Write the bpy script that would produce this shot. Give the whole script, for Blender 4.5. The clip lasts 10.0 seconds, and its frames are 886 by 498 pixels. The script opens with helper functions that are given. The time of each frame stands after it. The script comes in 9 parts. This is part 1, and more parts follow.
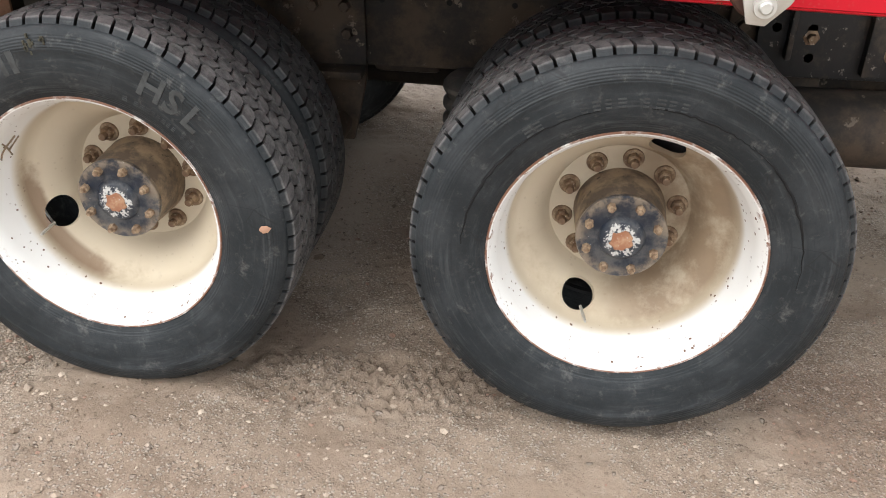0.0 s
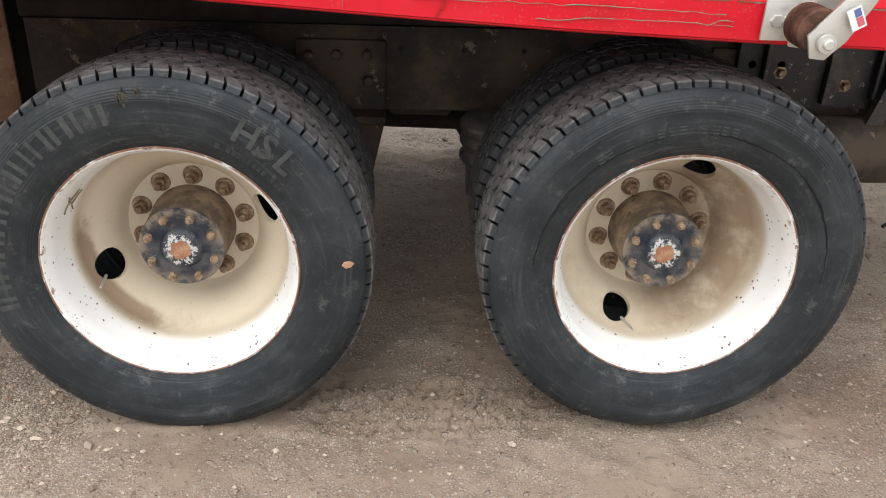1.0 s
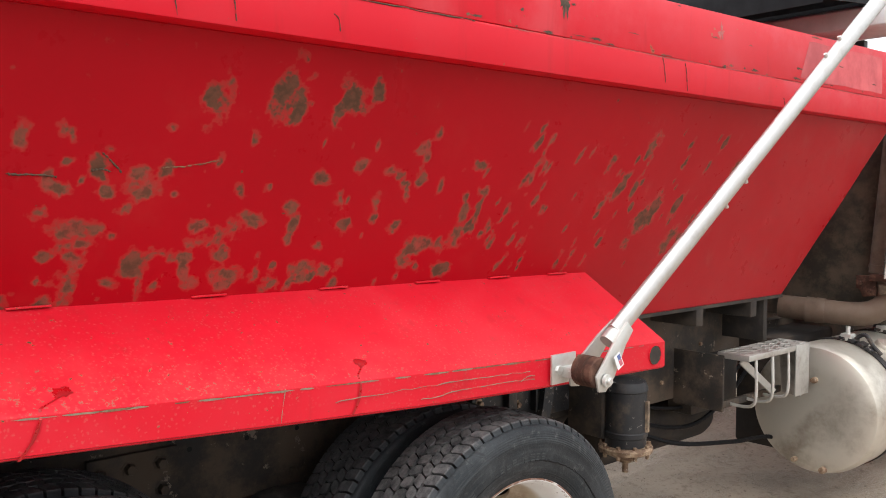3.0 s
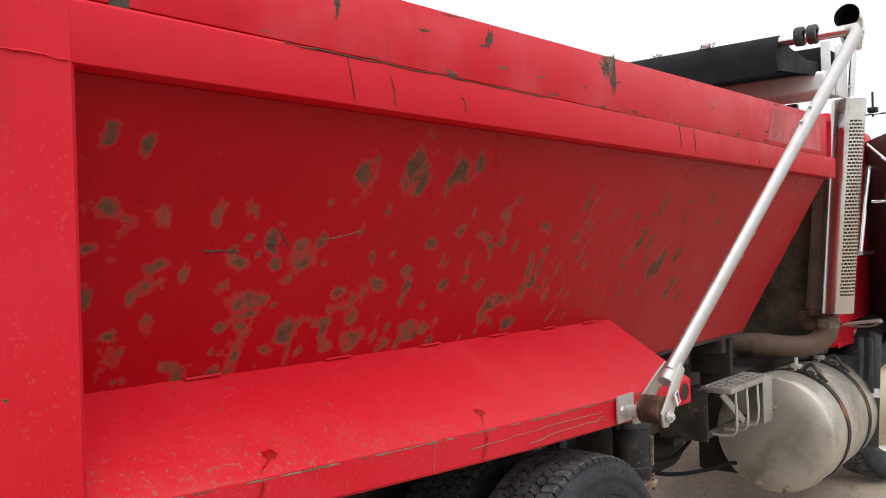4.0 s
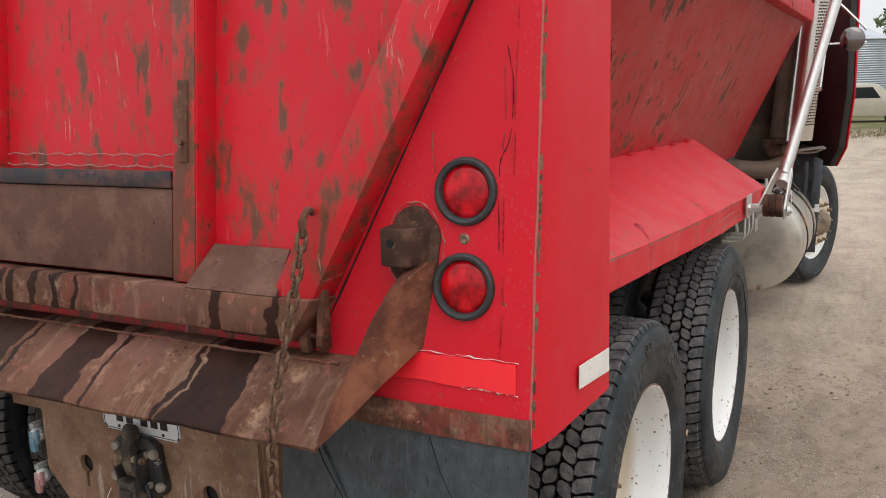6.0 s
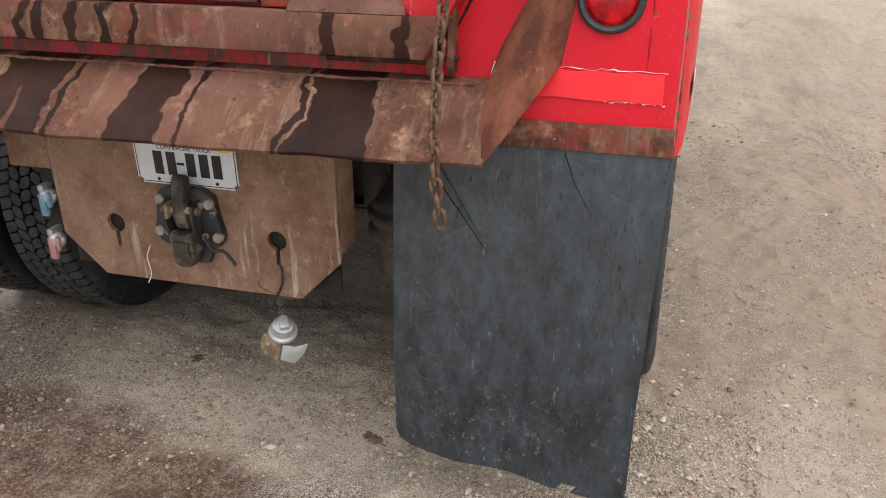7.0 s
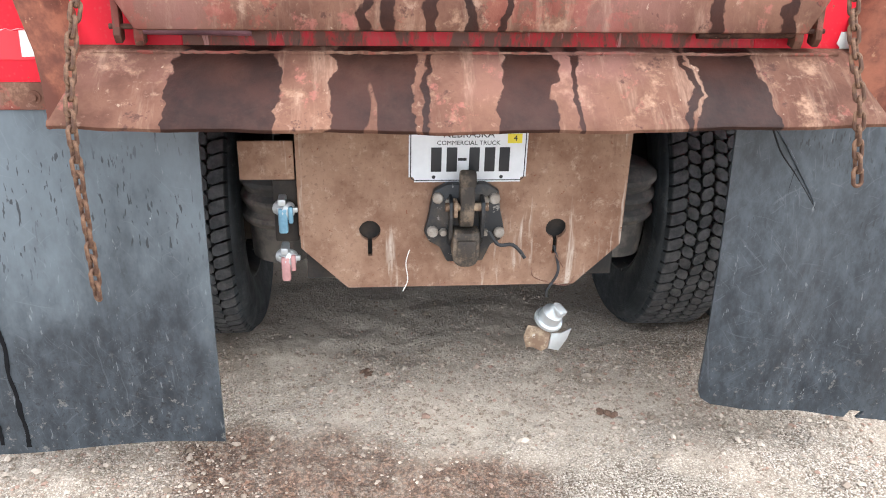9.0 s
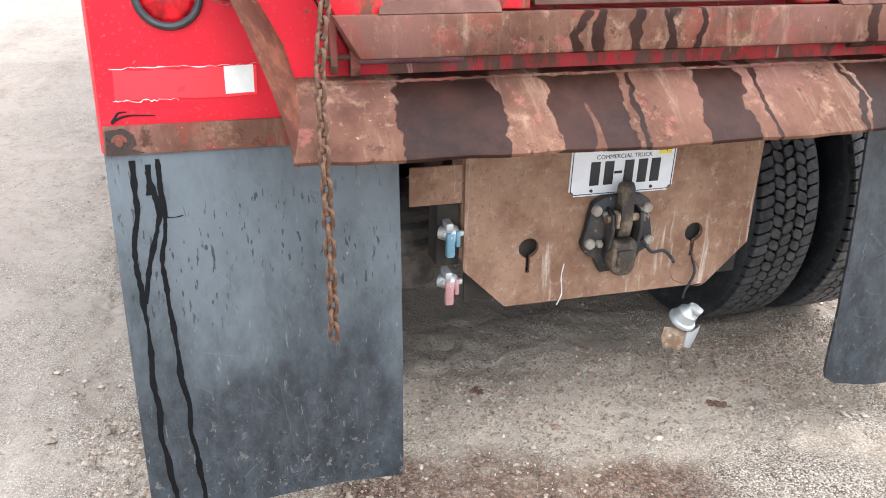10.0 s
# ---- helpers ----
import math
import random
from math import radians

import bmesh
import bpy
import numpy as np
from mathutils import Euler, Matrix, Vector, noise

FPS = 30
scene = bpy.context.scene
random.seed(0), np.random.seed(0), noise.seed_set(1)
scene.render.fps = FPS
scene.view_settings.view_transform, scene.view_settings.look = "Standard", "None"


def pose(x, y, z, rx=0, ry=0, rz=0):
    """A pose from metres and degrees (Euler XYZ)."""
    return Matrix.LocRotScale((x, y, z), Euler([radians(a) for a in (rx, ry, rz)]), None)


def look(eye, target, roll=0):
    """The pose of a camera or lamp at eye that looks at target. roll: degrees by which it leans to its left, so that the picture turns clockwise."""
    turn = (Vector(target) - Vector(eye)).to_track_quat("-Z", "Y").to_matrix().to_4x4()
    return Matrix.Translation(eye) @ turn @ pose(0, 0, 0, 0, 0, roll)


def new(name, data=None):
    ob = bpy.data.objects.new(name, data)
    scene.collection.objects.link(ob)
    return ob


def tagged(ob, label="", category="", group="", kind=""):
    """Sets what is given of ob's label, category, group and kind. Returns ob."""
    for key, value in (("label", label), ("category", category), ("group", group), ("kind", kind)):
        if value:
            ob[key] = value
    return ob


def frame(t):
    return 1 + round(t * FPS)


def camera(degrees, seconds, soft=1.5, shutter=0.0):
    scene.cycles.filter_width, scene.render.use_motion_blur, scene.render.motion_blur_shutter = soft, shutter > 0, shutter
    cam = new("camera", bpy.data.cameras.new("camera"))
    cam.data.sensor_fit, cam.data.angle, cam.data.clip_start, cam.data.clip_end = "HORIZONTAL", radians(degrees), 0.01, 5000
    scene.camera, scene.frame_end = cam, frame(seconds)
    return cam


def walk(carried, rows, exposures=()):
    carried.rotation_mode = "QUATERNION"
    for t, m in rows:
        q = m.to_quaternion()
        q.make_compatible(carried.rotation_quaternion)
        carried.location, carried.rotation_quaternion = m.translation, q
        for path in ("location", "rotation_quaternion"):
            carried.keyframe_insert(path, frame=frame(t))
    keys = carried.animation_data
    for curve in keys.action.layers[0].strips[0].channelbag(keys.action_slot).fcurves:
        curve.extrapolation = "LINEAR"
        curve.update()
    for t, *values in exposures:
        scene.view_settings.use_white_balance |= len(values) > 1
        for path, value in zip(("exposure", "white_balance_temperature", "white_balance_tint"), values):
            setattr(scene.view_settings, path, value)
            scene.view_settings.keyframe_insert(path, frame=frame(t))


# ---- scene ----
cam = camera(55.3, 10.0, soft=1.0)
PATH = [
    (0, (1.145, -3.041, 1.541), (0.916, -1.325, 0.541), 0.7),
    (0.5, (0.854, -3.15, 1.551), (0.742, -1.396, 0.597), 1.4),
    (1, (0.577, -3.24, 1.557), (0.697, -1.454, 0.665), 2.2),
    (1.5, (0.302, -3.296, 1.602), (0.711, -1.499, 0.825), 2.4),
    (2, (0.054, -3.22, 1.681), (0.76, -1.435, 1.116), 2.1),
    (2.5, (-0.267, -3.17, 1.713), (0.768, -1.487, 1.401), 2.0),
    (3, (-0.577, -3.078, 1.729), (0.734, -1.572, 1.611), 0.1),
    (3.2, (-0.675, -2.996, 1.725), (0.717, -1.562, 1.673), -0.7),
    (4.3, (-1.421, -2.672, 1.788), (0.133, -1.413, 1.776), -1.9),
    (4.5, (-1.547, -2.608, 1.768), (0.031, -1.378, 1.755), -2.2),
    (5, (-1.856, -2.374, 1.784), (-0.222, -1.222, 1.772), -2.1),
    (5.5, (-2.189, -2.13, 1.759), (-0.515, -1.04, 1.667), -2.0),
    (6, (-2.364, -1.868, 1.709), (-0.635, -0.929, 1.348), -1.8),
    (6.2, (-2.399, -1.74, 1.675), (-0.651, -0.895, 1.193), -1.5),
    (7.3, (-2.73, -1.044, 1.553), (-0.993, -0.644, 0.646), 0.1),
    (7.5, (-2.746, -0.901, 1.537), (-0.992, -0.564, 0.638), 0.3),
    (8, (-2.808, -0.524, 1.546), (-1.026, -0.329, 0.659), 0.1),
    (8.5, (-2.884, -0.133, 1.561), (-1.083, -0.146, 0.691), 0.8),
    (9, (-2.826, 0.247, 1.542), (-1.02, 0.078, 0.7), 1.4),
    (9.5, (-2.764, 0.677, 1.55), (-0.974, 0.372, 0.712), 1.0),
    (10, (-2.696, 1.056, 1.545), (-0.94, 0.539, 0.74), 1.2),
]
EXPOSURES = [(0.0, 0.52, 6450, 9), (1.0, 0.36, 6450, 9), (2.0, 0.24, 6450, 9), (2.5, 0.46, 6420, 10), (3.2, 0.34, 6380, 10), (4.5, -0.22, 6450, 10), (5.5, -0.22, 6450, 10), (6.2, -0.24, 6450, 9), (7.5, 0.58, 6400, 8), (8.5, 1.14, 5900, 7), (9.5, 1.32, 5850, 7), (10.0, 1.14, 5850, 7)]
walk(cam, [(t, look(eye, target, roll)) for t, eye, target, roll in PATH], EXPOSURES)

# ---------------------------------------------------------------- light
world = bpy.data.worlds.new("overcast_sky")
scene.world = world
world.use_nodes = True
wt = world.node_tree
wt.nodes.clear()
w_out = wt.nodes.new("ShaderNodeOutputWorld")
w_bg = wt.nodes.new("ShaderNodeBackground")
w_sky = wt.nodes.new("ShaderNodeTexSky")
w_sky.sky_type = 'NISHITA'
w_sky.sun_disc = False
w_sky.sun_elevation = radians(52)
w_sky.sun_rotation = radians(215)
w_sky.dust_density = 4.0
w_mix = wt.nodes.new("ShaderNodeMix")
w_mix.data_type = 'RGBA'
w_mix.inputs[0].default_value = 0.86
w_mix.inputs[7].default_value = (9.3, 9.35, 9.5, 1)   # cloud deck
wt.links.new(w_sky.outputs[0], w_mix.inputs[6])
# an overcast deck is brightest overhead and falls off towards the horizon
w_co = wt.nodes.new("ShaderNodeTexCoord")
w_xyz = wt.nodes.new("ShaderNodeSeparateXYZ")
w_up = wt.nodes.new("ShaderNodeMapRange")
w_up.inputs[1].default_value, w_up.inputs[2].default_value = 0.0, 1.0
w_up.inputs[3].default_value, w_up.inputs[4].default_value = 1.0, 1.8
w_deck = wt.nodes.new("ShaderNodeVectorMath")
w_deck.operation = 'SCALE'
wt.links.new(w_co.outputs["Generated"], w_xyz.inputs[0])
wt.links.new(w_xyz.outputs[2], w_up.inputs[0])
wt.links.new(w_mix.outputs[2], w_deck.inputs[0])
wt.links.new(w_up.outputs[0], w_deck.inputs["Scale"])
wt.links.new(w_deck.outputs[0], w_bg.inputs[0])
w_bg.inputs[1].default_value = 0.115
wt.links.new(w_bg.outputs[0], w_out.inputs[0])
sun = new("sun", bpy.data.lights.new("sun", 'SUN'))
sun.data.energy = 1.25
sun.data.angle = radians(60)
sun.data.color = (1.0, 0.97, 0.93)
sun.matrix_world = look((-4, -5, 10.5), (0, 0, 0))


# ---------------------------------------------------------------- node helpers
class Tree:
    """Small wrapper that writes node materials in few lines."""

    def __init__(self, name):
        self.mat = bpy.data.materials.new(name)
        self.mat.use_nodes = True
        self.t = self.mat.node_tree
        self.bsdf = self.t.nodes["Principled BSDF"]
        co = self.t.nodes.new("ShaderNodeTexCoord")
        self.co = co.outputs["Object"]

    def link(self, a, b):
        if hasattr(a, "links"):
            self.t.links.new(a, b)
        else:
            b.default_value = a

    def node(self, kind):
        return self.t.nodes.new(kind)

    def scaled(self, s, vec=None, loc=(0, 0, 0), rot=(0, 0, 0)):
        n = self.node("ShaderNodeMapping")
        self.link(vec or self.co, n.inputs[0])
        n.inputs["Location"].default_value = loc
        n.inputs["Rotation"].default_value = rot
        n.inputs["Scale"].default_value = s if hasattr(s, "__len__") else (s, s, s)
        return n.outputs[0]

    def noise(self, scale, detail=4, rough=0.55, vec=None, distort=0.0):
        n = self.node("ShaderNodeTexNoise")
        self.link(vec or self.co, n.inputs["Vector"])
        n.inputs["Scale"].default_value = scale
        n.inputs["Detail"].default_value = detail
        n.inputs["Roughness"].default_value = rough
        n.inputs["Distortion"].default_value = distort
        return n.outputs[0]

    def voronoi(self, scale, vec=None, feature='F1', rnd=1.0):
        n = self.node("ShaderNodeTexVoronoi")
        n.feature = feature
        self.link(vec or self.co, n.inputs["Vector"])
        n.inputs["Scale"].default_value = scale
        n.inputs["Randomness"].default_value = rnd
        return n

    def step(self, v, a, b, lo=0.0, hi=1.0, smooth=True):
        n = self.node("ShaderNodeMapRange")
        if smooth:
            n.interpolation_type = 'SMOOTHSTEP'
        self.link(v, n.inputs[0])
        for i, x in ((1, a), (2, b), (3, lo), (4, hi)):
            n.inputs[i].default_value = x
        return n.outputs[0]

    def math(self, op, a, b=0.0):
        n = self.node("ShaderNodeMath")
        n.operation = op
        self.link(a, n.inputs[0])
        self.link(b, n.inputs[1])
        return n.outputs[0]

    def mix(self, f, a, b):
        n = self.node("ShaderNodeMix")
        n.data_type = 'RGBA'
        self.link(f, n.inputs[0])
        self.link(a if hasattr(a, "links") else (*a, 1), n.inputs[6])
        self.link(b if hasattr(b, "links") else (*b, 1), n.inputs[7])
        return n.outputs[2]

    def axes(self, vec=None):
        n = self.node("ShaderNodeSeparateXYZ")
        self.link(vec or self.co, n.inputs[0])
        return n.outputs[0], n.outputs[1], n.outputs[2]

    def warp(self, amount, scale, vec=None):
        n = self.node("ShaderNodeTexNoise")
        self.link(vec or self.co, n.inputs["Vector"])
        n.inputs["Scale"].default_value = scale
        n.inputs["Detail"].default_value = 3
        m = self.node("ShaderNodeVectorMath")
        m.operation = 'MULTIPLY_ADD'
        self.link(n.outputs[1], m.inputs[0])
        m.inputs[1].default_value = (amount,) * 3
        self.link(vec or self.co, m.inputs[2])
        return m.outputs[0]

    def random(self):
        return self.node("ShaderNodeObjectInfo").outputs["Random"]

    def island(self):
        return self.node("ShaderNodeNewGeometry").outputs["Random Per Island"]

    def done(self, color, rough=0.6, metal=0.0, bump=None, strength=0.3, distance=0.003, spec=0.5):
        self.link(color if hasattr(color, "links") else (*color, 1), self.bsdf.inputs["Base Color"])
        self.link(rough, self.bsdf.inputs["Roughness"])
        self.link(metal, self.bsdf.inputs["Metallic"])
        self.bsdf.inputs["Specular IOR Level"].default_value = spec
        if bump is not None:
            n = self.node("ShaderNodeBump")
            n.inputs["Strength"].default_value = strength
            n.inputs["Distance"].default_value = distance
            self.link(bump, n.inputs["Height"])
            self.t.links.new(n.outputs[0], self.bsdf.inputs["Normal"])
        return self.mat


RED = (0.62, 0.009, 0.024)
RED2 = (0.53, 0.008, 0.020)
PRIMER = (0.17, 0.085, 0.04)
DARKRUST = (0.045, 0.028, 0.016)
CHIP_EDGE = (0.42, 0.10, 0.055)


def red_plain(name, chips=0.70, dust=0.25, fine=0.74, speck=0.0, grit=False):
    """Faded red lorry enamel with scattered chips down to brown primer."""
    m = Tree(name)
    base = m.mix(m.noise(1.3, 5), RED, RED2)
    haze = m.step(m.noise(3.0, 6, 0.65), 0.42, 0.75)
    base = m.mix(m.math('MULTIPLY', haze, dust), base, (0.60, 0.070, 0.085))
    run = m.step(m.noise(14, 4, 0.6, m.scaled((1, 1, 0.10), m.warp(0.03, 5))), 0.56, 0.72)
    base = m.mix(m.math('MULTIPLY', run, 0.30), base, (0.36, 0.018, 0.020))
    n1 = m.noise(9.0, 5, 0.62, m.warp(0.06, 7))
    n2 = m.noise(60.0, 3, 0.6)
    chip = m.math('MAXIMUM', m.step(n1, chips, chips + 0.015), m.step(n2, fine, fine + 0.01))
    edge = m.math('MAXIMUM', m.step(n1, chips - 0.03, chips - 0.01), m.step(n2, fine - 0.03, fine))
    col = m.mix(edge, base, CHIP_EDGE)
    col = m.mix(chip, col, m.mix(m.noise(25, 4), PRIMER, DARKRUST))
    if speck:
        vo = m.voronoi(95, m.warp(0.02, 40))
        dots = m.math('MULTIPLY', m.step(vo.outputs["Distance"], 0.40, 0.14), m.step(vo.outputs["Color"], 0.30, 0.55))
        dots = m.math('MULTIPLY', dots, m.step(m.noise(4, 5, 0.65), 0.34, 0.54))
        col = m.mix(m.math('MULTIPLY', dots, speck), col, (0.47, 0.13, 0.105))
        mud = m.step(m.noise(17, 6, 0.72, m.scaled((0.6, 1, 1))), 0.60, 0.72)
        col = m.mix(m.math('MULTIPLY', mud, speck * 0.5), col, (0.40, 0.115, 0.085))
    if grit:
        # dried road grit thrown up on the slope, thickest above the rear wheel and along the fold
        x, y, z = m.axes()
        fold = m.math('ADD', m.math('MULTIPLY', x, -0.055), m.math('MULTIPLY', m.math('MULTIPLY', x, x), 0.0075))
        high = m.math('SUBTRACT', m.math('SUBTRACT', z, 1.288), fold)
        thick = m.math('MULTIPLY', m.step(high, 0.13, 0.01), m.step(high, -0.004, 0.004))
        thick = m.math('MULTIPLY', thick, m.step(x, 2.2, -0.3, 0.15, 1.0))
        bits = m.math('ADD', m.noise(70, 4, 0.7), m.math('MULTIPLY', thick, 0.12))
        col = m.mix(m.math('MULTIPLY', m.step(bits, 0.70, 0.73), 0.7), col, m.mix(m.noise(40, 3), (0.30, 0.17, 0.12), (0.14, 0.075, 0.05)))
        film = m.math('MULTIPLY', thick, m.step(m.noise(9, 6, 0.7), 0.35, 0.7))
        col = m.mix(m.math('MULTIPLY', film, 0.16), col, (0.40, 0.14, 0.11))
    rough = m.step(m.noise(6, 6, 0.7), 0.3, 0.7, 0.34, 0.55)
    bump = m.math('SUBTRACT', m.noise(2.2, 3), m.math('MULTIPLY', chip, 0.3))
    return m.done(col, rough, 0.0, bump, 0.12, 0.01, 0.22)


def red_worn_panel(name):
    """Red box side: the sheet's 'wear' value, roughened, bares brown primer inside a pale feathered rim; stone chips between."""
    m = Tree(name)
    x, y, z = m.axes()
    wear, dark = m.node("ShaderNodeAttribute"), m.node("ShaderNodeAttribute")
    wear.attribute_name, dark.attribute_name = "wear", "dark"
    # base set darker than RED; the rail overhang's shade is in this colour
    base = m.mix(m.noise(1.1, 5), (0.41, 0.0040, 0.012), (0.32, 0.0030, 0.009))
    rag = m.math('MULTIPLY', m.math('SUBTRACT', m.noise(16, 3, 0.55, m.warp(0.02, 14)), 0.5), 4.4)
    tiny = m.math('MULTIPLY', m.math('SUBTRACT', m.noise(60, 3, 0.6), 0.5), 1.3)
    v = m.math('ADD', wear.outputs["Fac"], m.math('ADD', rag, tiny))
    vo = m.voronoi(9.5, m.warp(0.025, 24))
    rad = m.math('MULTIPLY', m.step(vo.outputs["Color"], 0.45, 1.0), 0.14)
    spot = m.math('MULTIPLY', m.math('SUBTRACT', rad, vo.outputs["Distance"]), 12.0)
    spot = m.math('SUBTRACT', spot, m.step(x, 2.6, 3.2, 0.0, 3.0))
    v = m.math('MAXIMUM', v, spot)
    chip, edge = m.step(v, 0.16, 0.70), m.step(v, -0.14, 0.16)
    core = m.math('MULTIPLY', m.step(v, 0.45, 0.95), m.step(m.noise(28, 4, 0.6), 0.42, 0.58))
    hue = m.noise(9, 4, 0.6, m.scaled((1, 1, 1), loc=(3, 1, 2)))
    primer = m.mix(m.noise(45, 5, 0.7), (0.150, 0.052, 0.033), (0.225, 0.078, 0.050))
    primer = m.mix(m.step(hue, 0.50, 0.62), primer, (0.30, 0.055, 0.042))
    rust = m.mix(m.noise(50, 5, 0.7), (0.090, 0.040, 0.024), (0.150, 0.068, 0.043))
    dull = m.step(m.noise(5.0, 5, 0.6, m.scaled((1, 1, 1), loc=(8, 3, 1))), 0.54, 0.74)
    base = m.mix(m.math('MULTIPLY', dull, 0.06), base, (0.50, 0.085, 0.06))
    dusty = m.math('MULTIPLY', m.step(x, 1.7, 2.5), m.step(z, 2.0, 1.25))
    base = m.mix(m.math('MULTIPLY', dusty, 0.06), base, (0.42, 0.10, 0.09))
    smear = m.math('MULTIPLY', m.step(m.noise(8, 5, 0.65, m.scaled((1, 1, 0.4), rot=(0, radians(-30), 0))), 0.58, 0.72), m.step(x, 1.6, 2.4))
    base = m.mix(m.math('MULTIPLY', smear, 0.14), base, (0.44, 0.14, 0.11))
    col = m.mix(m.math('MULTIPLY', edge, 0.26), base, (0.36, 0.085, 0.062))
    col = m.mix(chip, col, m.mix(dark.outputs["Fac"], primer, rust))
    col = m.mix(m.math('MULTIPLY', core, 0.6), col, (0.060, 0.040, 0.024))
    fine = m.step(m.noise(40.0, 3, 0.6), 0.735, 0.75)
    col = m.mix(fine, col, (0.16, 0.05, 0.03))
    bump = m.math('SUBTRACT', m.noise(1.8, 3), m.math('MULTIPLY', chip, 0.10))
    rough = m.math('ADD', m.step(m.noise(7, 6, 0.7), 0.3, 0.7, 0.26, 0.42), m.math('MULTIPLY', chip, 0.35))
    return m.done(col, rough, 0.0, bump, 0.25, 0.012, 0.12)


def red_gate(name, bias=0.0):
    """Tailgate paint beaten by loads: ragged brown dabs where 'wear' says, streaks, pale and dark scratches."""
    m = Tree(name)
    wear = m.node("ShaderNodeAttribute")
    wear.attribute_name = "wear"
    base = m.mix(m.noise(1.4, 5), RED, RED2)
    haze = m.step(m.noise(3.6, 6, 0.68), 0.42, 0.72)
    base = m.mix(m.math('MULTIPLY', haze, 0.22), base, (0.50, 0.075, 0.07))
    v = m.scaled((1, 1.7, 0.60), m.warp(0.05, 8))
    n1 = m.math('MULTIPLY', m.math('SUBTRACT', m.noise(13, 7, 0.72, v), 0.5 - bias * 0.1), 5.5)
    w = m.math('ADD', n1, m.math('MULTIPLY', wear.outputs["Fac"], 1.25))
    brown = m.mix(m.noise(34, 5, 0.7), (0.090, 0.043, 0.025), (0.160, 0.075, 0.045))
    thin = m.step(w, 0.10, 0.95)
    col = m.mix(m.math('MULTIPLY', thin, 0.45), base, (0.30, 0.070, 0.045))
    col = m.mix(m.math('MULTIPLY', m.step(w, 0.50, 1.25), 0.92), col, brown)
    v2 = m.scaled((1, 4.0, 0.5), m.warp(0.05, 6), rot=(radians(14), 0, 0))
    scr = m.math('MULTIPLY', m.step(m.noise(9, 6, 0.72, v2), 0.625, 0.675), 0.85)
    v3 = m.warp(0.15, 4)
    ridge = m.math('ABSOLUTE', m.math('SUBTRACT', m.noise(3.2, 2, 0.5, v3), 0.5))
    line = m.math('MULTIPLY', m.step(ridge, 0.005, 0.002), m.step(m.noise(2.3, 2), 0.62, 0.70))
    v4 = m.scaled((1, 6.0, 0.6), m.warp(0.08, 5), rot=(radians(-9), 0, 0))
    pale = m.math('MULTIPLY', m.step(m.noise(11, 5, 0.7, v4), 0.612, 0.65), m.step(m.noise(2.6, 3), 0.44, 0.56))
    col = m.mix(m.math('MULTIPLY', pale, 0.75), col, (0.52, 0.25, 0.21))
    col = m.mix(m.math('MAXIMUM', scr, line), col, (0.085, 0.042, 0.026))
    fine = m.math('MULTIPLY', m.step(m.noise(42, 4, 0.68), 0.635, 0.69), 0.75)
    col = m.mix(fine, col, (0.10, 0.045, 0.028))
    rough = m.step(m.noise(6, 6, 0.7), 0.3, 0.7, 0.34, 0.58)
    return m.done(col, rough, 0.0, m.math('SUBTRACT', m.noise(2.5, 4), m.math('MULTIPLY', m.math('MAXIMUM', scr, m.step(w, 0.62, 0.92)), 0.15)), 0.25, 0.012, 0.35)


